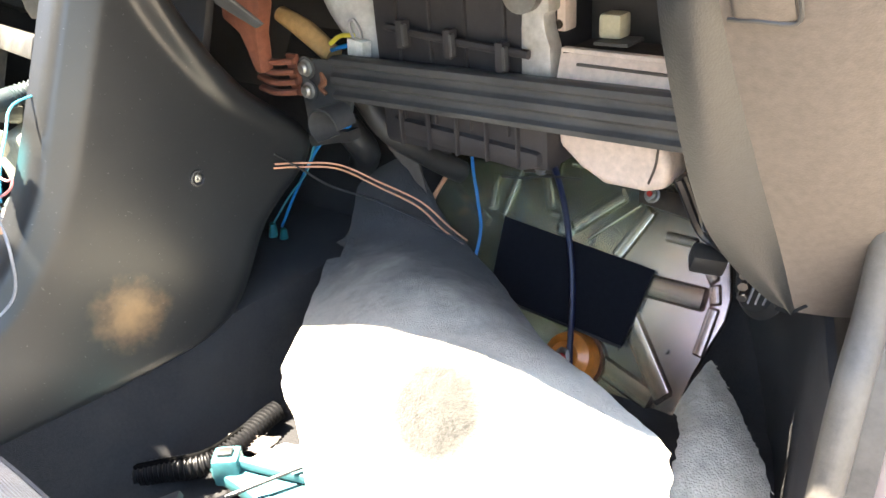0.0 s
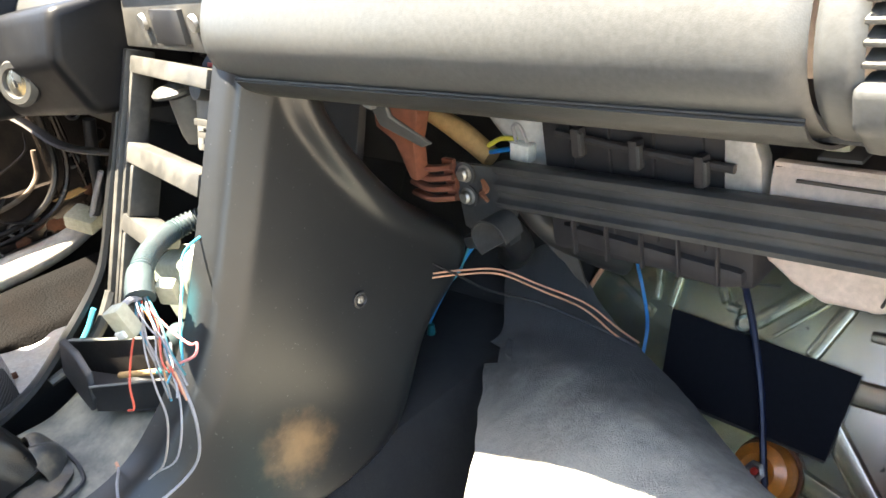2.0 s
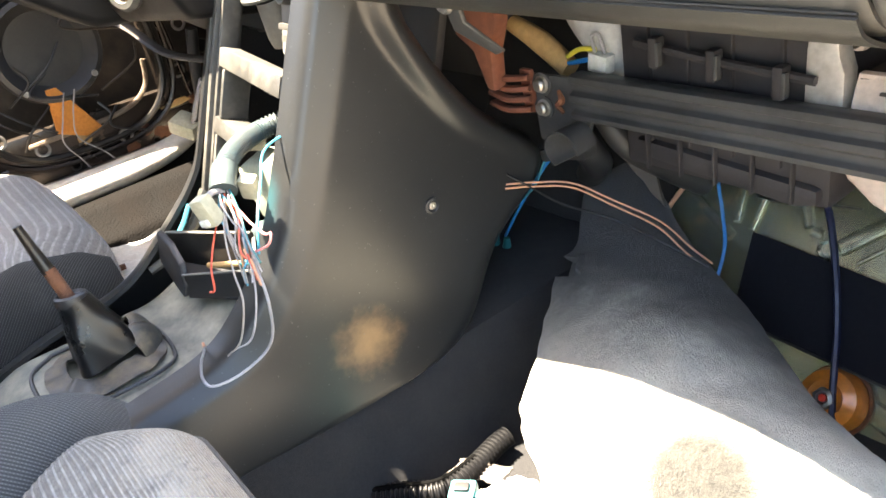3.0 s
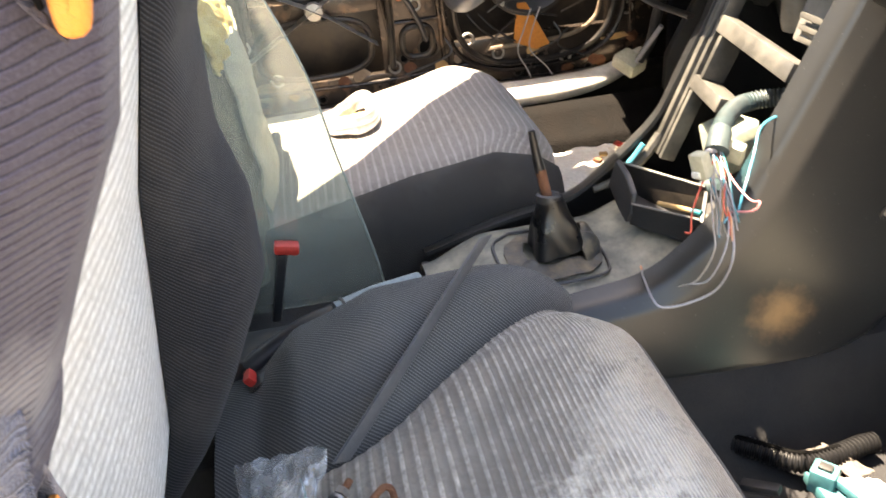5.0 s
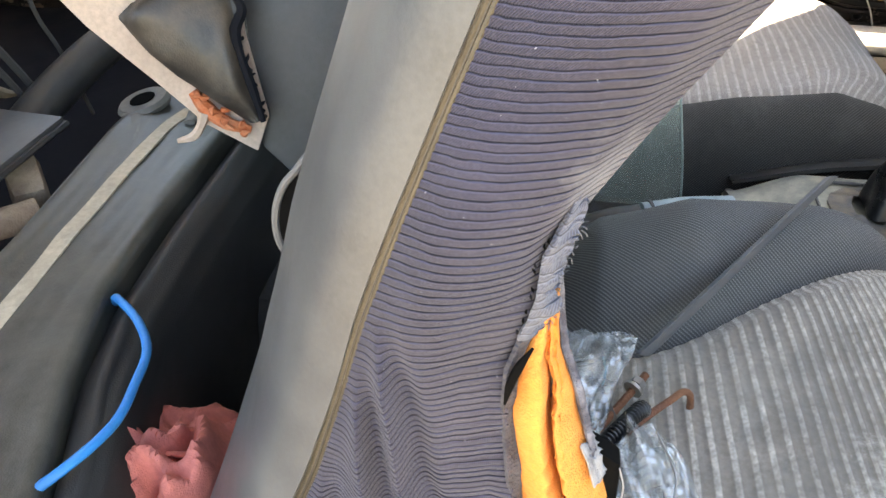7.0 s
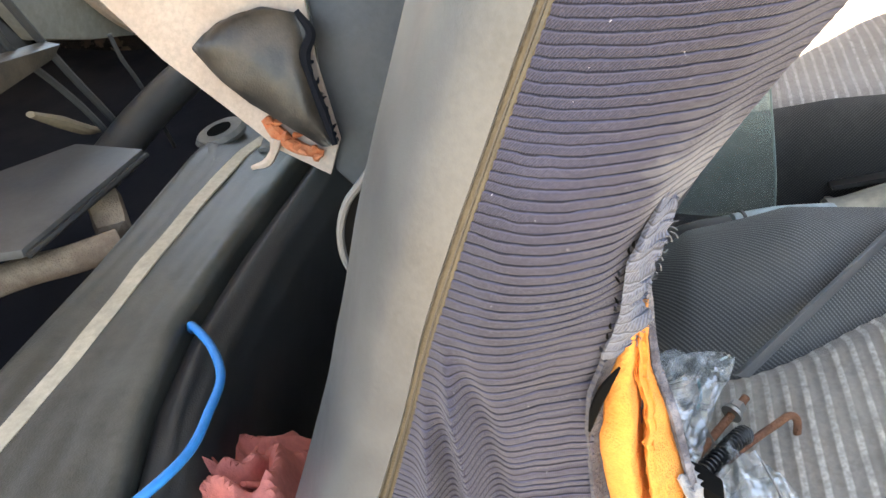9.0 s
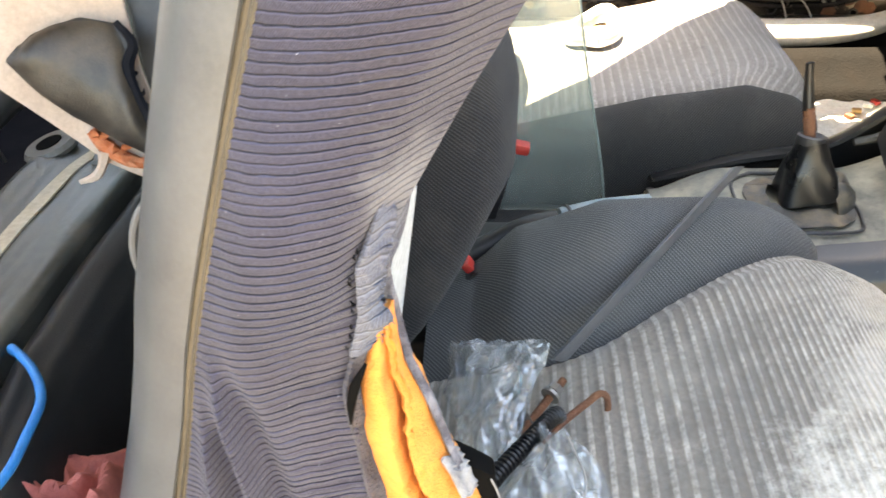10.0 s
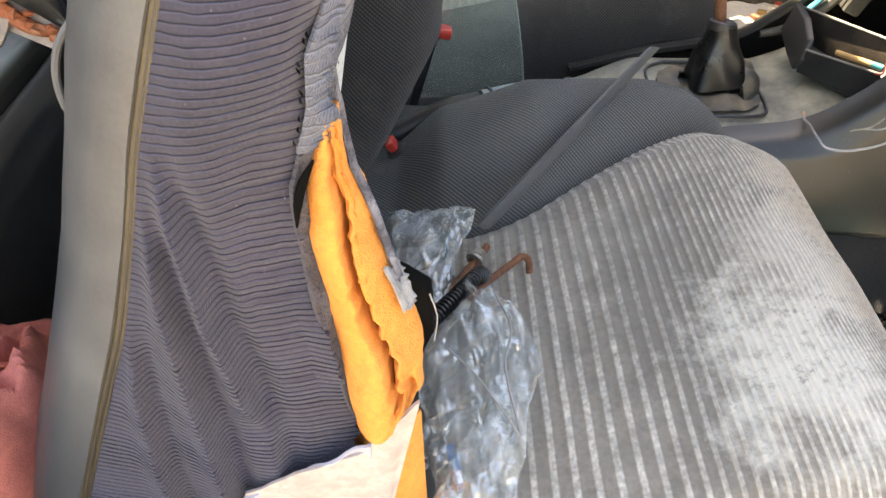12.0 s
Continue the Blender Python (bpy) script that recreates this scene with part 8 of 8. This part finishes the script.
        part("hole_lip", tube([hub2 @ Vector((r * 1.08 * math.cos(a), r * 1.08 * math.sin(a), 0.0015)) for a in np.linspace(0, 2 * math.pi, 17)], 0.0018, 30, 6), DARKMETAL, h2)
    for cy, cz, w, h in ((-0.31, 0.2, 0.05, 0.03), (-0.24, 0.185, 0.03, 0.018), (-0.12, 0.21, 0.035, 0.025), (0.08, 0.22, 0.02, 0.03), (0.41, 0.215, 0.06, 0.012)):
        part("sealant_smear", prism([(x + 0.0065, cy + w * 0.5 * math.cos(a) * (1 + 0.3 * math.sin(3 * a + cy * 40)), cz + h * 0.5 * math.sin(a) * (1 + 0.3 * math.cos(2 * a + cz * 50))) for a in np.linspace(0, 2 * math.pi, 13)[:-1]], (0.003, 0, 0), 0.001, 1), RUSTDUST if cy < 0.3 else OCHRE, d)
    rng = random.Random(9)
    for k in range(14):
        y0, z0 = rng.uniform(0.05, 0.4), rng.uniform(0.24, 0.5)
        part("lead", tube([(x + 0.02, y0, z0), (x + 0.03, y0 + rng.uniform(-0.05, 0.05), z0 - 0.03), (x + 0.025, y0 + rng.uniform(-0.09, 0.09), z0 - 0.06)], 0.002, 24, 6), rng.choice((W_BLACK, W_BLACK, DARKMETAL)), d)
    for k in range(16):
        y0, z0 = rng.uniform(-0.55, 0.5), rng.uniform(0.13, 0.24)
        part("rust_flake", turned([(0, 0.004), (0.008, 0.003), (0.014, 0)], facing((x + 0.006, y0, z0), (1, 0, 0.2)), 7), RUST if k % 3 else OCHRE, d)
    return d


driver_door()


def door_wiring():
    w = thing("door_plug", "cream wiring plug hanging from a wrapped loom by the door", "wiring plug", (-0.52, 0.35, 0.22))
    part("housing", block((0.05, 0.04, 0.026), (-0.525, 0.352, 0.226), (10, 20, 30), 0.006), CREAM, w)
    part("loom", tube([(-0.5, 0.36, 0.236), (-0.49, 0.375, 0.27), (-0.48, 0.38, 0.32), (-0.47, 0.39, 0.38)], 0.009, 40, 10), W_BLACK, w)
    part("lead", tube([(-0.5, 0.355, 0.235), (-0.47, 0.36, 0.27), (-0.44, 0.37, 0.31)], 0.004, 24, 8), W_GREY, w)
    f = thing("lit_floor_and_litter", "white sheet standing in for sunlight on the driver's floor, with litter crumbs", "litter", (-0.4, 0.3, 0))
    # white sheet: the sun on the driver's floor is put into its colour
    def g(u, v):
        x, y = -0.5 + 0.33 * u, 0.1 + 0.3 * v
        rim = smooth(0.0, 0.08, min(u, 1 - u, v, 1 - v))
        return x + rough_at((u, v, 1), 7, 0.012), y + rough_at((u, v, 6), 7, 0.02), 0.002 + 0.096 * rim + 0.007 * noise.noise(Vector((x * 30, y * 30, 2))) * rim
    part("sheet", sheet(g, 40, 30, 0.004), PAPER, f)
    rng = random.Random(3)
    for k in range(14):
        part("crumb", block((0.014, 0.01, 0.006), (rng.uniform(-0.46, -0.22), rng.uniform(0.14, 0.34), 0.103), (0, 0, rng.uniform(0, 90)), 0.001), (RUST, OCHRE, RED, PAPER)[k % 4], f)
    t = thing("door_tread", "dark brown grained footwell side beside the sill", "trim", (-0.57, 0.4, 0.05))
    part("trim", prism([(-0.6, 0.46, -0.005), (-0.56, 0.7, -0.005), (-0.56, 0.7, 0.42), (-0.58, 0.55, 0.4), (-0.6, 0.46, 0.2)], (-0.02, 0, 0), 0.006), BLACK, t)


door_wiring()


# ---- behind the seats ----
def rear_pan():
    r = thing("rear_crossmember", "dusty black rear seat crossmember with a worn pale edge", "crossmember", (0.2, -0.74, 0.0), kind="structure")
    prof = [(-0.685, 0.0), (-0.685, 0.16), (-0.688, 0.225), (-0.7, 0.243), (-0.72, 0.249), (-0.79, 0.25), (-0.8, 0.243), (-0.803, 0.2), (-0.8, 0.05)]
    c = spline(prof, 50)
    lip = ((-0.04, -0.696), (0.22, -0.689), (0.34, -0.682), (0.43, -0.661), (0.5, -0.634), (0.6, -0.6), (0.74, -0.57))
    heel = ((-0.04, -0.835), (0.09, -0.818), (0.225, -0.804), (0.29, -0.798), (0.42, -0.792), (0.74, -0.78))

    def f(u, v):
        """Flat pressed deck with a rolled front lip and a turned-down back edge."""
        x = -0.04 + 0.78 * u
        ya, yb = along(lip, x)[0], along(heel, x)[0]
        if v < 0.12:
            t = v / 0.12
            return x, ya - 0.002 + 0.002 * math.cos(t * 1.57), 0.16 + 0.083 * t
        if v < 0.24:
            t = (v - 0.12) / 0.12 * 1.57
            return x, ya - 0.008 + 0.008 * math.cos(t), 0.243 + 0.007 * math.sin(t)
        if v < 0.86:
            t = (v - 0.24) / 0.62
            return x, ya - 0.008 + (yb + 0.012 - ya) * t, 0.25 + rough_at((x, t, 1), 9, 0.0015) - 0.012 * smooth(0.08, -0.04, x)
        t = (v - 0.86) / 0.14
        return x, yb + 0.004 - 0.006 * t, 0.25 - 0.1 * t ** 1.5 - 0.012 * smooth(0.08, -0.04, x)
    part("beam", sheet(f, 60, 60, 0.004), surface("dusty_grey_panel", (0.042, 0.043, 0.038), (0.14, 0.132, 0.11), 0.36, 0, 9.0, 700.0, 0.25, amount=0.6), r)
    edge = [(x, along(heel, x)[0] + 0.003, 0.2515) for x in (0.1, 0.2, 0.27)]
    part("back_edge", tube(edge, 0.0018, 20, 6), DUSTY, r)

    def strip(u, v):
        x = 0.0 + 0.74 * v
        y = along(((0.0, -0.758), (0.16, -0.755), (0.28, -0.75), (0.4, -0.74), (0.5, -0.737), (0.75, -0.72)), x)[0]
        return x, y - 0.008 + 0.016 * u + rough_at((x * 20, u, 4), 1.0, 0.0012), 0.2535 + 0.001 * math.sin(9 * v) - 0.01 * smooth(0.08, -0.02, x)
    part("worn_line", sheet(strip, 5, 80, 0.002), surface("worn_pale_edge", (0.52, 0.45, 0.34), (0.3, 0.26, 0.2), 0.7, 0, 30.0, 700.0, 0.2), r, "worn pale edge line")
    def left(u, v):
        x = -0.7 + 0.64 * u
        y, z = c[int(round(v * 49))]
        return x, y - 0.02, z - 0.05 * smooth(0.1, 0.2, z)
    part("beam", sheet(left, 20, 50, 0.004), BLACK, r)
    hub = pose(-0.002, -0.815, 0.243, 12, 6, 0)
    g = part("anchor_ear", turned([(0.012, 0.0), (0.03, 0.0), (0.033, 0.006), (0.029, 0.011), (0.012, 0.011)], hub, 30), DUSTY, r, "raised ear with a hole")
    part("hole", turned([(0, 0.0105), (0.0155, 0.0112), (0.0155, 0.0122), (0, 0.0122)], hub, 22), VOID, g)
    part("neck", tube([(0.02, -0.82, 0.243), (0.06, -0.795, 0.248), (0.1, -0.775, 0.251)], (0.014, 0.011, 0.006), 20, 10, flat=0.5), DUSTY, r)
    part("neck", tube([(-0.04, -0.76, 0.245), (0.0, -0.745, 0.252), (0.05, -0.735, 0.255)], (0.016, 0.012, 0.006), 20, 10, flat=0.5), DUSTY, r)
    # carpeted step in front
    def step(u, v):
        """Black moulded step beyond a narrow groove, with a soft ridge along its top."""
        x = -0.1 + 0.84 * u
        ya = along(lip, x)[0]
        y, z = along(((0.0, 0.004, 0.19), (0.15, 0.006, 0.222), (0.3, 0.012, 0.232), (0.45, 0.022, 0.236), (0.6, 0.036, 0.228), (0.75, 0.045, 0.205), (1.0, 0.055, -0.01)), v)
        return x, ya + y + rough_at((x, v, 2), 6, 0.003), z + rough_at((x, v, 5), 7, 0.003)
    part("step_carpet", sheet(step, 60, 60, -0.004), surface("black_moulded_felt", (0.013, 0.0135, 0.015), (0.04, 0.039, 0.036), 0.6, 0, 12.0, 800.0, 0.3, amount=0.6), r, "black moulded step")
    return r


rear_pan()


def blue_tie():
    w = thing("blue_rear_cable", "bright blue cable sprouting from the rear step", "cable", (0.35, -0.67, 0.18))
    part("cable", tube([(0.33, -0.682, 0.23), (0.345, -0.667, 0.249), (0.368, -0.638, 0.25), (0.398, -0.615, 0.25), (0.432, -0.607, 0.25), (0.469, -0.603, 0.25), (0.508, -0.615, 0.25), (0.545, -0.64, 0.245)], 0.0036, 60, 10), W_BLUE, w)
    c = thing("coral_rag", "crumpled coral cloth on the rear floor", "cloth", (0.3, -0.66, 0.0))
    def f(u, v):
        """A heap of crumpled cloth: deep folds round a soft dome."""
        a = 2 * math.pi * u
        r = math.sin(0.5 * math.pi * v)
        x, y = 0.435 + 0.105 * r * math.cos(a), -0.592 + 0.05 * r * math.sin(a)
        tall = along(((0.32, 0.11), (0.36, 0.14), (0.402, 0.175), (0.444, 0.205), (0.474, 0.212), (0.54, 0.16)), x)[0]
        fold = abs(noise.noise(Vector((math.cos(a) * 1.8 * r, math.sin(a) * 1.8 * r, 2.0)))) + 0.5 * abs(noise.noise(Vector((x * 45, y * 45, 3))))
        z = 0.004 + (tall + 0.012 - 0.055 * fold) * (1 - v ** 6)
        return x + rough_at((x, y, z), 22, 0.016) * (1 - v), y + rough_at((z, x, y), 18, 0.02) * (1 - v * v), z
    part("cloth", sheet(f, 120, 60, 0.002), CORAL, c)
    part("hem", tube([(0.37 + 0.012 * k, -0.585 + 0.012 * math.sin(k * 1.3), 0.135 + 0.009 * k + 0.008 * math.sin(k * 2.1)) for k in range(8)], (0.003, 0.006, 0.008, 0.006, 0.007, 0.004, 0.006, 0.003), 60, 10, flat=0.6), CORAL, c)


blue_tie()


def rear_junk():
    p = thing("trim_board", "loose black plastic panel lying in the rear", "plastic panel", (0.12, -0.9, 0.2))
    part("panel", prism([(0.108, -0.846, 0.272), (0.102, -0.935, 0.272), (0.2, -1.0, 0.272), (0.42, -1.0, 0.272), (0.4, -0.9, 0.272), (0.315, -0.872, 0.272), (0.305, -0.848, 0.272)], (0, 0, 0.01), 0.003), TREAD_GREY, p)
    part("panel_edge", tube([(0.108, -0.844, 0.274), (0.2, -0.845, 0.274), (0.302, -0.846, 0.274)], 0.0035, 30, 6), BLACK, p)
    r = thing("rusty_pipe", "rusty exhaust-brown pipe across the rear", "pipe", (0.18, -0.88, 0.2))
    part("pipe", tube([(0.42, -0.98, 0.24), (0.3, -0.893, 0.24), (0.26, -0.846, 0.24), (0.225, -0.815, 0.238)], (0.0145, 0.0145, 0.0145, 0.0155), 30, 16), RUSTDUST, r)
    part("flange", block((0.06, 0.035, 0.05), (0.18, -0.856, 0.235), (0, 20, 40), 0.012), RUSTDUST, r)
    b = thing("rear_pipe", "black round pipe behind the crossmember", "pipe", (-0.05, -0.9, 0.25))
    part("pipe", tube([(0.09, -0.93, 0.235), (0.0, -0.92, 0.262), (-0.1, -0.9, 0.285), (-0.25, -0.87, 0.3)], 0.024, 24, 14), BLACK, b)
    w = thing("rear_wires", "thin grey wires over the load space", "wire", (0.05, -0.95, 0.3))
    part("lead", tube([(0.11, -0.95, 0.45), (0.101, -0.95, 0.431), (0.059, -0.95, 0.35), (0.013, -0.95, 0.27), (-0.02, -0.95, 0.2)], 0.0045, 30, 6), GREYBAR, w)
    part("lead", tube([(0.135, -0.95, 0.43), (0.122, -0.95, 0.395), (0.08, -0.95, 0.34), (0.043, -0.95, 0.284), (0.0, -0.95, 0.2)], 0.004, 30, 6), GREYBAR, w)
    part("lead", tube([(-0.03, -0.95, 0.36), (-0.039, -0.95, 0.326), (-0.058, -0.95, 0.285), (-0.075, -0.95, 0.232), (-0.09, -0.95, 0.18)], 0.0028, 30, 6), GREYBAR, w)
    t = thing("load_cover", "pale grey load space trim with a bright edge", "trim", (-0.15, -1.1, 0.3))
    part("trim", prism([(-0.02, -1.1, 0.45), (-0.084, -1.1, 0.333), (-0.19, -1.1, 0.297), (-0.297, -1.1, 0.268), (-0.36, -1.1, 0.3), (-0.3, -1.1, 0.42), (-0.15, -1.1, 0.47)], (0, -0.03, 0.0), 0.006), COVER, t)
    part("trim_edge", tube([(-0.185, -1.095, 0.372), (-0.205, -1.095, 0.348), (-0.235, -1.095, 0.318), (-0.275, -1.095, 0.285)], 0.008, 24, 8), CARD, t, "bright worn edge")
    part("dark_flap", prism([(0.14, -0.98, 0.42), (0.09, -0.98, 0.36), (0.06, -0.98, 0.372), (0.1, -0.98, 0.43)], (0, -0.01, 0), 0.003), GREYBAR, t)
    part("grey_flap", prism([(0.2, -0.93, 0.398), (0.164, -0.93, 0.399), (0.076, -0.93, 0.386), (0.094, -0.93, 0.376), (0.178, -0.93, 0.372), (0.21, -0.93, 0.366)], (0.0, -0.02, 0.004), 0.002), SCUFF, t, "bent dark grey flap")
    part("curved_lip", tube([(0.112, -0.97, 0.32), (0.075, -0.97, 0.294), (0.04, -0.97, 0.268), (0.012, -0.97, 0.254)], (0.006, 0.012, 0.011, 0.004), 24, 10, flat=0.6), OCHREDUST, t, "dusty tan curved lip")
    g = thing("grey_shelf", "pale grey parcel shelf beyond the load space", "shelf", (0.0, -1.2, 0.45))
    part("shelf", block((1.47, 0.3, 0.02), (0.0, -1.25, 0.46), (0, 0, 0), 0.005), DUSTY, g)


rear_junk()


def door_card():
    """A loose door card leaning between the seats, its armrest torn off."""
    d = thing("loose_door_card", "loose cream door card with torn black armrest leaning behind the seats", "door card", (0.08, -0.66, 0.2))
    # corners in the plane of the card: u along it, w up it
    o = Vector((0.1, -0.612, 0.262))
    along_card = Vector((0.0, -0.2, 0.166)).normalized()
    up_card = Vector((-0.35, 0.55, 0.55)).normalized()
    n = along_card.cross(up_card).normalized()
    def at(a, b, c=0.0):
        return o + along_card * a + up_card * b + n * c
    sign = -1 if n.x < 0 else 1

    def shape(pairs, lift):
        return [at(a, b, lift * sign) for a, b in pairs]
    part("card", prism(shape([(0.5, -0.03), (0.289, -0.012), (0.213, -0.023), (0.129, -0.025), (0.069, -0.028), (0.013, -0.017), (0.03, 0.02), (0.1, 0.07), (0.15, 0.115), (0.25, 0.2), (0.5, 0.2)], 0.0), n * -0.008 * sign, 0.002), CARD, d)
    arm = [(0.196, 0.006), (0.192, 0.042), (0.17, 0.08), (0.138, 0.097), (0.117, 0.091), (0.106, 0.066), (0.081, 0.049), (0.03, 0.016), (0.037, 0.004), (0.083, 0.0), (0.12, -0.004), (0.153, -0.003)]
    part("armrest", prism(shape(arm, 0.003), n * 0.014 * sign, 0.005, 3), BLACK, d, "torn black armrest")
    low = spline([(0.194, 0.008), (0.153, 0.0), (0.11, 0.0), (0.07, 0.003), (0.034, 0.009)], 41)
    high = spline([(0.192, 0.03), (0.176, 0.066), (0.142, 0.09), (0.108, 0.068), (0.034, 0.014)], 41)

    def skin(u, v):
        p = low[int(round(v * 40))] * (1 - u) + high[int(round(v * 40))] * u
        lift = 0.016 + 0.012 * math.sin(math.pi * u) ** 0.7 * smooth(0.0, 0.12, v) * smooth(1.0, 0.75, v) + rough_at((u * 3, v * 5, 2), 1.0, 0.002)
        return at(p[0], p[1], lift * sign)
    part("armrest_skin", sheet(skin, 30, 41, 0.002), SCUFF, d, "scuffed brown-black armrest skin")
    part("armrest_edge", tube(shape([(0.03, 0.016), (0.06, 0.036), (0.09, 0.055), (0.108, 0.07), (0.117, 0.09), (0.14, 0.098)], 0.026), (0.003, 0.005, 0.004, 0.006, 0.005, 0.003), 60, 7), MATDARK, d)
    for k in range(12):
        a0 = 0.034 + 0.0068 * k + 0.002 * math.sin(k * 5.3)
        b0 = along(((0.03, 0.016), (0.06, 0.036), (0.09, 0.055), (0.108, 0.07), (0.12, 0.09)), a0)[0]
        part("tuft", tube(shape([(a0, b0 - 0.004), (a0 - 0.002 + 0.002 * math.sin(k * 3), b0 + 0.002), (a0 + 0.003 * math.sin(k * 2.3), b0 + 0.004 + 0.003 * math.sin(k * 4.1))], 0.022), (0.004, 0.0032, 0.0006), 10, 6, flat=0.6), MATDARK if k % 3 else SCUFF, d)
    part("foam_edge", tube(shape([(0.1, -0.008), (0.08, -0.013), (0.055, -0.012), (0.033, -0.002)], 0.006), (0.005, 0.008, 0.007, 0.004), 30, 8), TORN, d, "torn orange foam edge")
    for k in range(9):
        a0 = 0.036 + 0.0075 * k
        part("foam_lump", turned([(0, -0.004), (0.0035, -0.002), (0.0045 + 0.0015 * math.sin(k * 2.7), 0.001), (0.002, 0.005), (0, 0.008)], facing(at(a0, -0.009 + 0.006 * math.sin(k * 1.9), (0.012 + 0.004 * math.sin(k * 4.1)) * sign), (0.3 * math.sin(k), 1, 0.4 * math.cos(k * 2)), k), 7), TORN, d)
    part("foam_string", tube(shape([(0.078, -0.018), (0.072, -0.03), (0.07, -0.044), (0.078, -0.058)], 0.008), (0.007, 0.0045, 0.005, 0.0025), 24, 6), CARD, d)
    part("grey_half", prism(shape([(0.012, -0.012), (-0.08, -0.02), (-0.06, 0.12), (0.02, 0.24), (0.2, 0.26), (0.15, 0.117), (0.104, 0.074)], -0.012), n * -0.008 * sign, 0.003), GREYBAR, d, "dark grey lower half of the card")
    return d


door_card()
